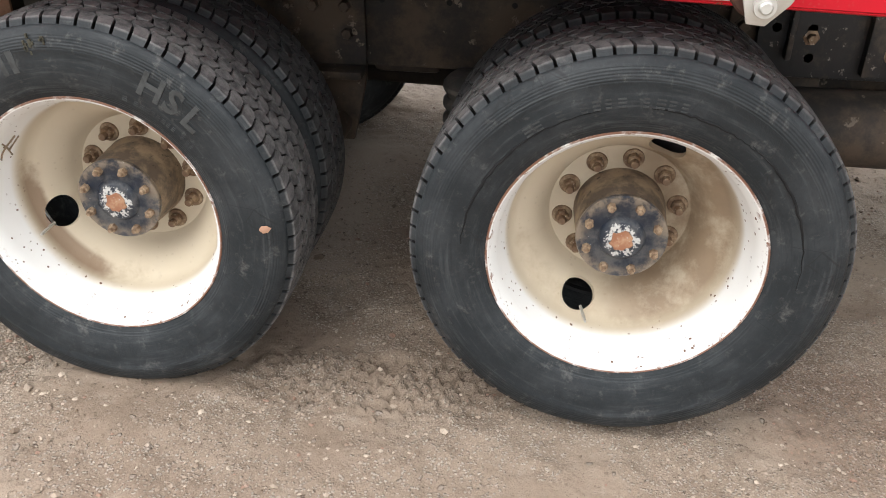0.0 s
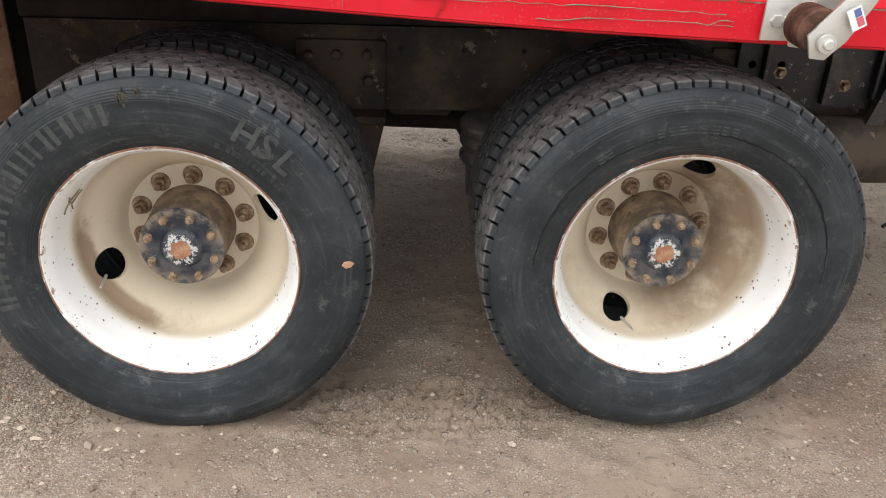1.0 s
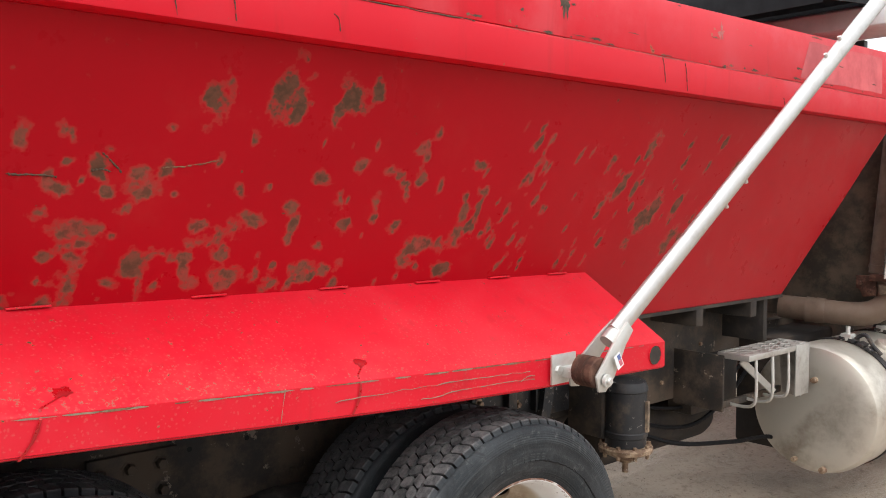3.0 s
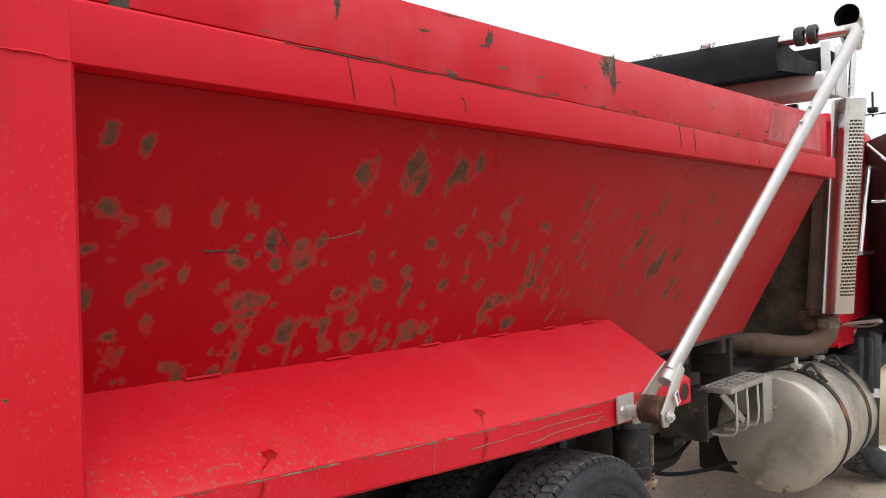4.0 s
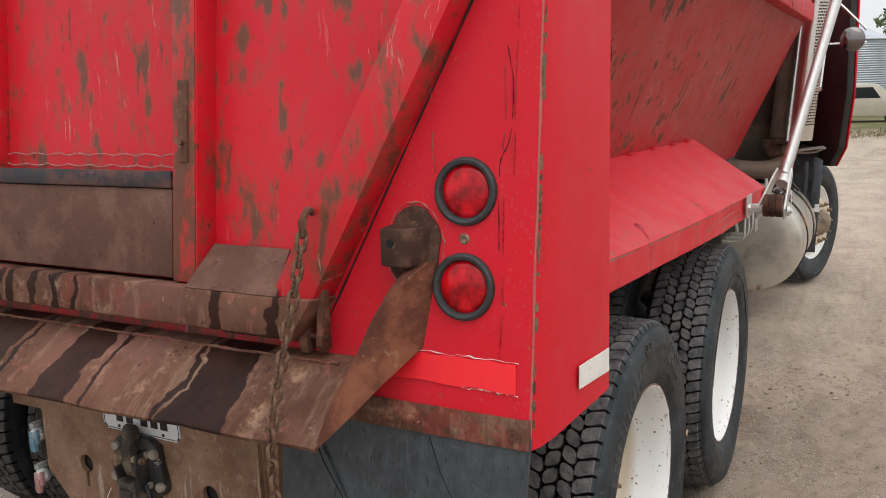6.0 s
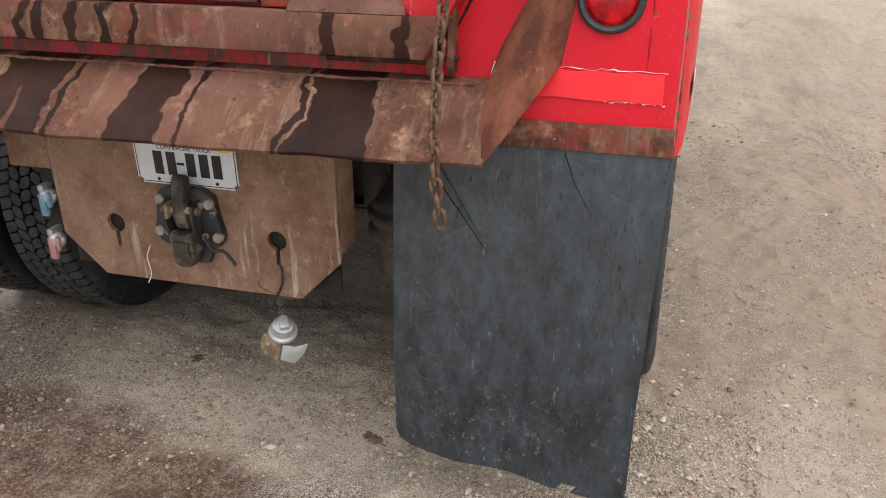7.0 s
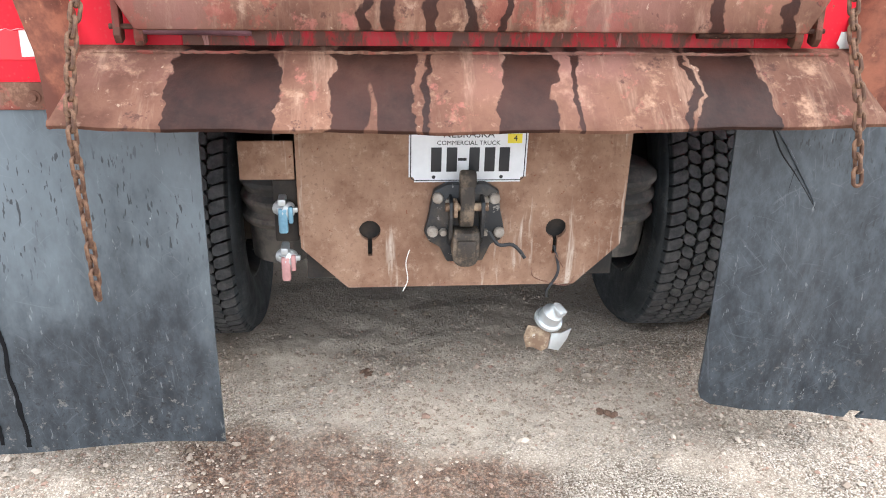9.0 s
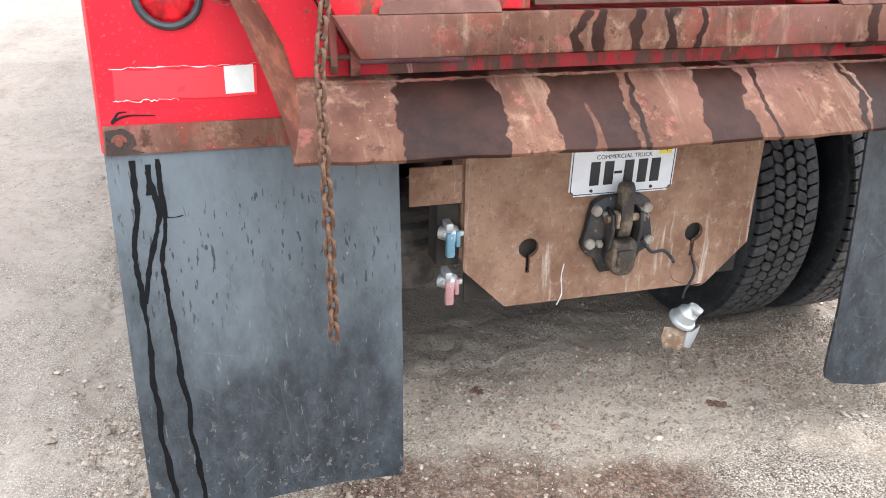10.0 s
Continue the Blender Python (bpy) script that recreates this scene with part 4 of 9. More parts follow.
def tyre_mesh(seed=0, rib=False):
    """Drive tyre: bulged sidewalls, moulded shoulder, five staggered rows of lug blocks, pressed flat on the ground."""
    bm = bmesh.new()
    half = [(0.318, 0.098), (0.328, 0.114), (0.340, 0.1225), (0.352, 0.1275), (0.356, 0.1310), (0.380, 0.1365), (0.405, 0.1415), (0.430, 0.1435), (0.452, 0.1420), (0.456, 0.1435),
            (0.470, 0.1405), (0.482, 0.1375), (0.494, 0.1336), (0.503, 0.1280), (0.5085, 0.1220), (0.5095, 0.1165), (0.5060, 0.1110), (0.502, 0.1045), (0.501, 0.0990)]
    prof = half + [(0.502, 0.06), (0.503, 0.0), (0.502, -0.06)] + [(r, -u) for r, u in half[::-1]]
    turned(bm, prof, 120)
    pitches = 76
    rows = (-0.0850, -0.0425, 0.0, 0.0425, 0.0850)
    feet = {}
    for ri, u0 in enumerate(rows):
        side = abs(u0) > 0.07
        lean = 0.007 if ri % 2 else -0.007
        step_a = 2 * math.pi / pitches
        for k in range(pitches):
            a0 = (k + (0.5 if ri % 2 else 0.0) + 0.12 * ri) * step_a
            L = (0.0376 if not side else 0.0386) / TYRE_R
            wv = 0.0180 if not side else 0.0220
            top, base = [], []
            for fs, fu in ((-0.5, -0.55), (-0.30, -1.0), (0.30, -1.0), (0.5, -0.45), (0.5, 0.55), (0.30, 1.0), (-0.30, 1.0), (-0.5, 0.45)):
                if side and fu * u0 > 0.03:
                    fs = 0.46 if fs > 0 else -0.46
                a, u = a0 + fs * L + fu * lean / TYRE_R, u0 + fu * wv
                crown = TYRE_R - 0.20 * u * u - (0.002 if abs(u) > 0.10 else 0.0)
                outer = abs(u) > 0.10
                foot = 0.508 if outer else 0.499
                top.append(bm.verts.new((crown * math.cos(a), -u, crown * math.sin(a))))
                ub = math.copysign(0.1185, u) if outer else u0 + (u - u0) * 1.06
                base.append(bm.verts.new((foot * math.cos(a), -ub, foot * math.sin(a))))
            bm.faces.new(top)
            for q in range(8):
                bm.faces.new((top[q], base[q], base[(q + 1) % 8], top[(q + 1) % 8]))
            feet[ri, k] = base
    for (ri, k), base in feet.items():      # tie bars in the grooves
        nxt = feet[ri, (k + 1) % pitches]
        bm.faces.new((base[3], base[4], nxt[7], nxt[0]))
        if 0 < ri < 3:
            oth = feet[ri + 1, k]
            bm.faces.new((base[5], base[6], oth[1], oth[2]))
    bmesh.ops.recalc_face_normals(bm, faces=bm.faces[:])
    for v in bm.verts:
        if v.co.z < FLAT:
            v.co.z = FLAT + (v.co.z - FLAT) * 0.04
        low = max(0.0, min(1.0, (-v.co.z - 0.36) / 0.14))
        v.co.y *= 1 + 0.07 * low * (1 if abs(v.co.y) > 0.11 else 0.4)
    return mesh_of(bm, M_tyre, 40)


def rim_bm(holes, deep=True):
    """Steel disc wheel: rolled lip, barrel, dished disc with two hand holes, as one pressing."""
    bm = bmesh.new()
    front = [(0.336, 0.108), (0.3375, 0.117), (0.334, 0.122), (0.328, 0.120), (0.322, 0.108), (0.314, 0.096), (0.309, 0.070), (0.302, 0.035), (0.293, 0.010), (0.289, -0.010)]
    disc = [(0.286, -0.026), (0.279, -0.044), (0.268, -0.053), (0.245, -0.068), (0.218, -0.096), (0.200, -0.128), (0.192, -0.152), (0.186, -0.160), (0.178, -0.159), (0.108, -0.161), (0.104, -0.160)]
    back = [(0.104, -0.173), (0.190, -0.173), (0.204, -0.142), (0.224, -0.110), (0.250, -0.080), (0.278, -0.048), (0.288, -0.040), (0.290, -0.060), (0.305, -0.085), (0.320, -0.105), (0.336, -0.112),
            (0.336, -0.118), (0.322, -0.112), (0.312, -0.09), (0.297, -0.06), (0.297, -0.02), (0.300, 0.012), (0.312, 0.045), (0.318, 0.085), (0.325, 0.104)]
    turned(bm, front + disc + back, 96, close=True)
    if holes:
        c = bmesh.new()
        for a in holes:
            p = (0.238 * math.cos(a), 0.238 * math.sin(a))
            mid = Vector((p[0], 0.074, p[1]))
            way = Vector((-0.80 * math.cos(a), -0.60, -0.80 * math.sin(a)))
            rod(c, mid - way * 0.07, mid + way * 0.05, 0.046, seg=28)
        bm = cut(bm, c)
    return bm


def nut_mesh():
    """Flanged wheel nut on its stud."""
    bm = bmesh.new()
    turned(bm, [(0.013, 0.004), (0.022, 0.007), (0.0265, 0.006), (0.028, 0.002), (0.028, -0.003)], 20)
    turned(bm, [(0.0, 0.029), (0.0150, 0.029), (0.0185, 0.025), (0.0190, 0.004)], 6)
    turned(bm, [(0.0, 0.047), (0.0095, 0.047), (0.0112, 0.044), (0.0112, 0.026)], 14)
    return mesh_of(bm, M_nut)


def small_nut_mesh():
    bm = bmesh.new()
    turned(bm, [(0.0, 0.016), (0.0105, 0.016), (0.012, 0.012), (0.012, 0.0)], 6)
    turned(bm, [(0.0, 0.025), (0.006, 0.025), (0.007, 0.022), (0.007, 0.014)], 10)
    return mesh_of(bm, M_nut)


def hub_mesh():
    bm = bmesh.new()
    turned(bm, [(0.122, -0.172), (0.120, -0.130), (0.117, -0.070), (0.112, -0.045), (0.108, -0.018), (0.0, -0.018)], 48)
    return mesh_of(bm, M_hub)


def flange_mesh():
    bm = bmesh.new()
    turned(bm, [(0.100, -0.030), (0.114, -0.027), (0.116, -0.012), (0.113, -0.008), (0.060, -0.007), (0.054, 0.003), (0.048, 0.007), (0.026, 0.008), (0.0, 0.008)], 48)
    return mesh_of(bm, M_axle)


def cap_mesh():
    bm = bmesh.new()
    rng = random.Random(3)
    n = 18
    lo, hi = [], []
    for k in range(n):
        r = 0.030 * rng.uniform(0.8, 1.15)
        a = 2 * math.pi * k / n
        lo.append(bm.verts.new((r * math.cos(a), -0.007, r * math.sin(a))))
        hi.append(bm.verts.new((r * 0.9 * math.cos(a), -0.0105, r * 0.9 * math.sin(a))))
    bm.faces.new(hi)
    for k in range(n):
        bm.faces.new((lo[k], hi[k], hi[(k + 1) % n], lo[(k + 1) % n]))
    bmesh.ops.recalc_face_normals(bm, faces=bm.faces[:])
    return mesh_of(bm, M_axlecap)


TYRE, NUT, NUT_S, HUB, FLANGE, CAP = tyre_mesh(), nut_mesh(), small_nut_mesh(), hub_mesh(), flange_mesh(), cap_mesh()
TYRE_SHADED = TYRE.copy()
TYRE_SHADED.materials[0] = M_tyre_shaded
# plain rims coloured black instead of cream, so inner duals look shaded
RIM_PLAIN = mesh_of(rim_bm(()), M_black)


def valve(parent, a):
    bm = bmesh.new()
    p = Vector((0.250 * math.cos(a), 0.03, 0.250 * math.sin(a)))
    d = Vector((0.14, -1.0, 0.10)).normalized()
    tube(bm, [p, p + d * 0.05, p + d * 0.085], [0.0045, 0.0045, 0.0035], 8)
    return part("valve_stem", bm, M_galv, parent, "grey valve stem")


def wheel(m, holes=None, spin=0.0, label="", material=None, outer=True):
    """One wheel under the truck: tyre, rim, and on outer wheels the hub, flange and nuts."""
    w = empty("wheel", truck, m)
    tagged(w, label)
    shared("tyre", TYRE if outer else TYRE_SHADED, w, None, "black lug-tread truck tyre")
    if holes:
        rim = part("rim", rim_bm(holes), material, w, "cream-painted steel rim with two hand holes")
    else:
        rim = shared("rim", RIM_PLAIN, w)
    if outer:
        shared("hub", HUB, w, None, "dusty wheel hub")
        shared("axle_flange", FLANGE, w, pose(0, -0.007, 0), "oily black axle flange")
        shared("axle_cap", CAP, w, pose(0, -0.007, 0), "rusty orange centre")
        for k in range(10):
            a = spin + 2 * math.pi * k / 10
            shared("lug_nut", NUT, w, pose(0.1525 * math.cos(a), 0.160, 0.1525 * math.sin(a), 0, math.degrees(-a), 0))
        for k in range(8):
            a = spin + 0.2 + 2 * math.pi * k / 8
            shared("flange_nut", NUT_S, w, pose(0.092 * math.cos(a), 0.0005, 0.092 * math.sin(a), 0, math.degrees(-a), 0))
        if holes:
            valve(w, holes[0] + 0.05)
    return w


YO, YI = 1.128, 0.776
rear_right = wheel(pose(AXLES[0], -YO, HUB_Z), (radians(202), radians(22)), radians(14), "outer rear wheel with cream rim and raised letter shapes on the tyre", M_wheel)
front_right = wheel(pose(AXLES[1], -YO, HUB_Z), (radians(248), radians(68)), radians(10), "outer drive wheel, cream rim caked with brown dirt, cracked tyre", M_wheel_dirty)
for ax in AXLES:
    wheel(pose(ax, -YI, HUB_Z - 0.009, 0, 0, 180) @ Matrix.Diagonal((0.982, 1, 0.982, 1)), label="inner dual wheel in the truck's shade", outer=False)
    wheel(pose(ax, YO, HUB_Z, 0, 23, 0) @ pose(0, 0, 0, 0, -23, 180), label="outer dual wheel on the far side")
    wheel(pose(ax, YI, HUB_Z), label="inner dual wheel on the far side", outer=False)

def steer_wheel(m, label):
    """Front wheel: the disc stands proud, with a ring of rusty nuts round the hub."""
    w = tagged(empty("wheel", truck, m), label)
    shared("tyre", TYRE, w)
    bm = rim_bm((radians(200), radians(20)))
    bmesh.ops.rotate(bm, verts=bm.verts, cent=(0, 0, 0), matrix=Matrix.Rotation(math.pi, 3, 'Z'))
    part("rim", bm, M_wheel, w, "cream-painted steel rim")
    bm = bmesh.new()
    turned(bm, [(0.115, 0.150), (0.112, 0.185), (0.095, 0.20), (0.075, 0.225), (0.06, 0.235), (0.0, 0.237)], 40)
    part("hub", bm, M_hub, w, "rusty front hub")
    for k in range(10):
        a = 2 * math.pi * k / 10
        shared("lug_nut", NUT, w, pose(0.1625 * math.cos(a), -0.163, 0.1625 * math.sin(a), 0, math.degrees(-a), 0))
    return w


steer_wheel(pose(5.70, -1.13, HUB_Z, 0, 0, -17), "front steering wheel with cream rim and rusty nuts, turned a little")
steer_wheel(pose(5.70, 1.13, HUB_Z, 0, 0, 163), "front steering wheel on the far side")


def sidewall_block(bm, a0, a1, r0, r1, u):
    """A plain raised block that follows the tyre's sidewall."""
    lo, hi = [], []
    for a, r in ((a0, r0), (a1, r0), (a1, r1), (a0, r1)):
        lo.append(bm.verts.new((r * math.cos(a), -u + 0.004, r * math.sin(a))))
        hi.append(bm.verts.new((r * math.cos(a), -u - 0.0012, r * math.sin(a))))
    bm.faces.new(hi)
    for k in range(4):
        bm.faces.new((lo[k], hi[k], hi[(k + 1) % 4], lo[(k + 1) % 4]))


def tyre_marks():
    rng = random.Random(6)
    for k in range(11):
        s = 196 - 8.6 * k
        for q in range(2):
            bm = bmesh.new()
            a = radians(s - q * 3.6 - rng.uniform(0, 0.6))
            sidewall_block(bm, a, a - radians(rng.uniform(1.1, 2.2)), 0.408, 0.462, 0.1425)
            bmesh.ops.recalc_face_normals(bm, faces=bm.faces[:])
            part("raised_mark", bm, M_tyre_mark, rear_right, "worn grey raised bar on the sidewall")
    for k, ch in enumerate("HSL"):
        a = radians(59.5 - 7.6 * k)
        bm = letters(ch, 0.088, pose(0.436 * math.cos(a), -0.1432, 0.436 * math.sin(a), 0, 90 - math.degrees(a), 0), 0.0012, 0.0022)
        part("raised_letter", bm, M_tyre_mark, rear_right, "raised grey letter on the sidewall")
    # worn lines of small raised print, too faint to read
    for w_ob, mid, r, count, high, u in ((front_right, 104, 0.412, 15, 0.026, 0.1418), (rear_right, 52, 0.378, 14, 0.014, 0.1362)):
        for k in range(count):
            a = radians(mid) - (k - count / 2) * 0.066 * (0.412 / r) * high / 0.026
            if rng.random() < 0.12:
                continue
            bm = bmesh.new()
            wide = high * rng.uniform(0.45, 0.8) / r
            for q in range(3):
                sidewall_block(bm, a, a - wide, r + high * (q * 0.36 - 0.5), r + high * (q * 0.36 - 0.5) + high * 0.16, u)
            bmesh.ops.recalc_face_normals(bm, faces=bm.faces[:])
            part("raised_print", bm, M_tyre_faint, w_ob, "worn raised print on the sidewall")
    # a dry leaf and a chalk smear on the rear tyre
    bm = bmesh.new()
    leaf = [(0.446, 0.524), (0.452, 0.534), (0.466, 0.537), (0.479, 0.531), (0.470, 0.519), (0.456, 0.515)]
    prism(bm, [(x, z - HUB_Z) for x, z in leaf], "y", -0.1475, -0.1440, 0.0008)
    part("dry_leaf", bm, M_leafdry, rear_right, "dry tan leaf stuck to the tyre")
    for cx, cz, n in ((-0.062, 0.458, 7), (-0.035, 0.452, 4)):
        for k in range(n):
            bm = bmesh.new()
            a = math.atan2(cz, cx) + rng.uniform(-0.03, 0.03)
            rr = math.hypot(cx, cz) + rng.uniform(-0.025, 0.025)
            sidewall_block(bm, a, a - rng.uniform(0.006, 0.02), rr, rr + rng.uniform(0.004, 0.02), 0.1422)
            bmesh.ops.recalc_face_normals(bm, faces=bm.faces[:])
            part("chalk_smear", bm, M_chalk, rear_right, "faint yellow chalk smear")
    # branching scratch in the barrel of the rear rim
    for pts in ([(146, 0.062), (149, 0.045), (152, 0.030), (156, 0.014)], [(149, 0.045), (146, 0.036), (142, 0.031)], [(152, 0.030), (147, 0.020), (143, 0.016)], [(149, 0.045), (153, 0.050), (157, 0.049)]):
        bm = bmesh.new()
        path = []
        for a, h in pts:
            r = 0.289 + (0.020 if h > 0.07 else 0.020 * (h + 0.01) / 0.08) - 0.0012
            path.append((r * math.cos(radians(a)), -h, r * math.sin(radians(a))))
        tube(bm, smooth_path(path, 6), 0.0024, 5)
        part("scratch", bm, M_hub, rear_right, "brown branching scratch in the rim")
    for a0, a1, r in ((176, 104, 0.396), (88, 52, 0.398), (54, -4, 0.402)):
        bm = bmesh.new()
        rng = random.Random(a0)
        pts = []
        for k in range(25):
            a = radians(a0 + (a1 - a0) * k / 24)
            rr = r + rng.uniform(-0.0020, 0.0020)
            pts.append((rr * math.cos(a), -0.1408, rr * math.sin(a)))
        tube(bm, pts, [0.0010 + 0.0028 * math.sin(math.pi * min(1, k / 20)) for k in range(25)], 6)
        part("crack", bm, M_crack, front_right, "black crack along the sidewall")


tyre_marks()


# ---------------------------------------------------------------- dump body
def rear_x(z):
    return -0.904 + 0.11 * (z - 1.0)


def panel_y(z):
    return 0.86 + 0.4 * (z - 1.22)


def panel_dent(x, z, s):
    f = (z - 1.222) / 0.903
    return (0.007 * noise.noise((x * 1.7, z * 2.1, s)) + 0.004 * noise.noise((x * 4, z * 4, 7))) * math.sin(math.pi * f)


def sheet_wear(X, Z):
    """How far the enamel is worn at each point of the right side sheet, and how dark the metal under it is."""
    rng = random.Random(21)
    low = [(0.02, 1.75, 0.024), (-0.02, 1.7, 0.02), (0.2, 1.79, 0.02), (0.21, 1.74, 0.037), (0.13, 1.74, 0.023), (0.07, 1.66, 0.034), (0.08, 1.62, 0.024), (0.29, 1.59, 0.024), (0.39, 1.62, 0.03),
           (0.37, 1.66, 0.025), (0.35, 1.58, 0.019), (0.44, 1.58, 0.029), (0.47, 1.53, 0.033), (0.51, 1.68, 0.029), (0.06, 1.54, 0.033), (0.15, 1.52, 0.027), (0.71, 1.54, 0.033), (0.74, 1.59, 0.021),
           (0.7, 1.50, 0.024), (0.72, 1.79, 0.026), (0.96, 1.81, 0.021), (1.12, 1.58, 0.043), (1.08, 1.53, 0.029), (1.25, 1.50, 0.035), (-0.31, 1.86, 0.038), (-0.19, 1.75, 0.026), (-0.2, 1.71, 0.03), (-0.29, 1.6, 0.022)]
    high = [(0.36, 1.97, 0.04), (0.56, 2.0, 0.049), (0.59, 1.94, 0.026), (0.76, 2.01, 0.038), (0.72, 1.96, 0.025), (0.84, 2.03, 0.021), (0.48, 1.89, 0.018), (0.11, 1.8, 0.019), (0.26, 1.8, 0.016), (0.4, 1.82, 0.017),
            (0.47, 1.75, 0.017), (1.1, 1.93, 0.018), (-0.35, 2.02, 0.019), (-0.27, 2.0, 0.018), (-0.3, 1.82, 0.024)]
    front = [(1.4, 1.63, 0.024), (1.6, 1.58, 0.031), (1.54, 1.59, 0.02), (1.55, 1.82, 0.029), (1.96, 1.86, 0.032), (2.06, 1.78, 0.043), (2.24, 1.63, 0.06), (2.31, 1.68, 0.05), (2.18, 1.96, 0.05), (2.51, 1.56, 0.046),
             (2.48, 1.72, 0.035), (2.82, 1.88, 0.031), (1.98, 1.72, 0.025), (1.83, 1.5, 0.022)]
    small = [(rng.uniform(-0.42, 1.35), 1.48 + 0.42 * rng.random() ** 1.4, rng.uniform(0.008, 0.024)) for k in range(105)]
    slant = [(rng.uniform(1.3, 2.75), rng.uniform(1.46, 2.0), rng.uniform(0.008, 0.024)) for k in range(85)]
    W, D = np.full(X.shape, -1.0), np.zeros(X.shape)
    for zone, group in enumerate((low, high, front + slant, small)):
        for x, z, r in group:
            tilt = radians(-28 if zone == 2 else rng.uniform(-14, 14))
            long, wide = (1.75, 0.62) if zone == 2 else (0.75, 1.45) if zone == 0 else (1.25, 0.9) if zone == 1 else (rng.uniform(0.7, 1.8), rng.uniform(0.7, 1.5))
            r *= 1.02 if zone == 1 else 0.88
            dx, dz = X - x, Z - z
            p, q = dx * math.cos(tilt) + dz * math.sin(tilt), dz * math.cos(tilt) - dx * math.sin(tilt)
            w = 1.1 - np.sqrt((p / (r * wide)) ** 2 + (q / (r * long)) ** 2)
            D = np.where(w > W, 0.9 if zone == 1 else rng.choice((0.1, 0.1, 0.6)), D)
            W = np.maximum(W, w)
    return W, D


def side_sheet(s):
    """Sloped sheet with dents; the seen side is finely divided to carry its wear."""
    nx, nz = (590, 112) if s < 0 else (46, 14)
    f, g = np.meshgrid(np.linspace(0, 1, nx + 1), np.linspace(0, 1, nz + 1), indexing="ij")
    Z = 1.222 + 0.903 * g
    X = -0.52 + (3.77 + 0.43 * (Z - 1.236) / 0.874 + 0.52) * f
    dent = np.array([panel_dent(x, z, s) for x, z in zip(X.ravel(), Z.ravel())]).reshape(X.shape)
    Y = s * (panel_y(Z) + dent)
    outer = np.stack([X, Y, Z], -1).reshape(-1, 3)
    inner = np.stack([X, Y - s * 0.008, Z], -1).reshape(-1, 3)
    i = np.arange((nx + 1) * (nz + 1)).reshape(nx + 1, nz + 1)
    quads = np.stack([i[:-1, :-1], i[1:, :-1], i[1:, 1:], i[:-1, 1:]], -1).reshape(-1, 4)
    n = len(outer)
    loop = np.concatenate([i[:, 0], i[-1, 1:], i[-2::-1, -1], i[0, -2::-1]])
    rim = np.stack([loop[:-1], loop[:-1] + n, loop[1:] + n, loop[1:]], -1)
    faces = np.concatenate([quads, quads[:, ::-1] + n, rim])
    if s > 0:
        faces = faces[:, ::-1]
    me = bpy.data.meshes.new("side_panel")
    me.from_pydata(np.concatenate([outer, inner]).tolist(), [], faces.tolist())
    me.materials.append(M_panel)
    if s < 0:
        W, D = sheet_wear(X, Z)
    else:
        W, D = np.full(X.shape, -1.0), np.zeros(X.shape)
    for key, val in (("wear", W), ("dark", D)):
        at = me.attributes.new(key, 'FLOAT', 'POINT')
        at.data.foreach_set("value", np.concatenate([val.ravel(), val.ravel()]).astype(np.float32))
    me.shade_smooth()
    ob = shared("side_panel", me, truck, None, "sloped red side sheet with patches worn to brown primer")


def skirt_z(x):
    return 1.288 - 0.055 * x + 0.0075 * x * x


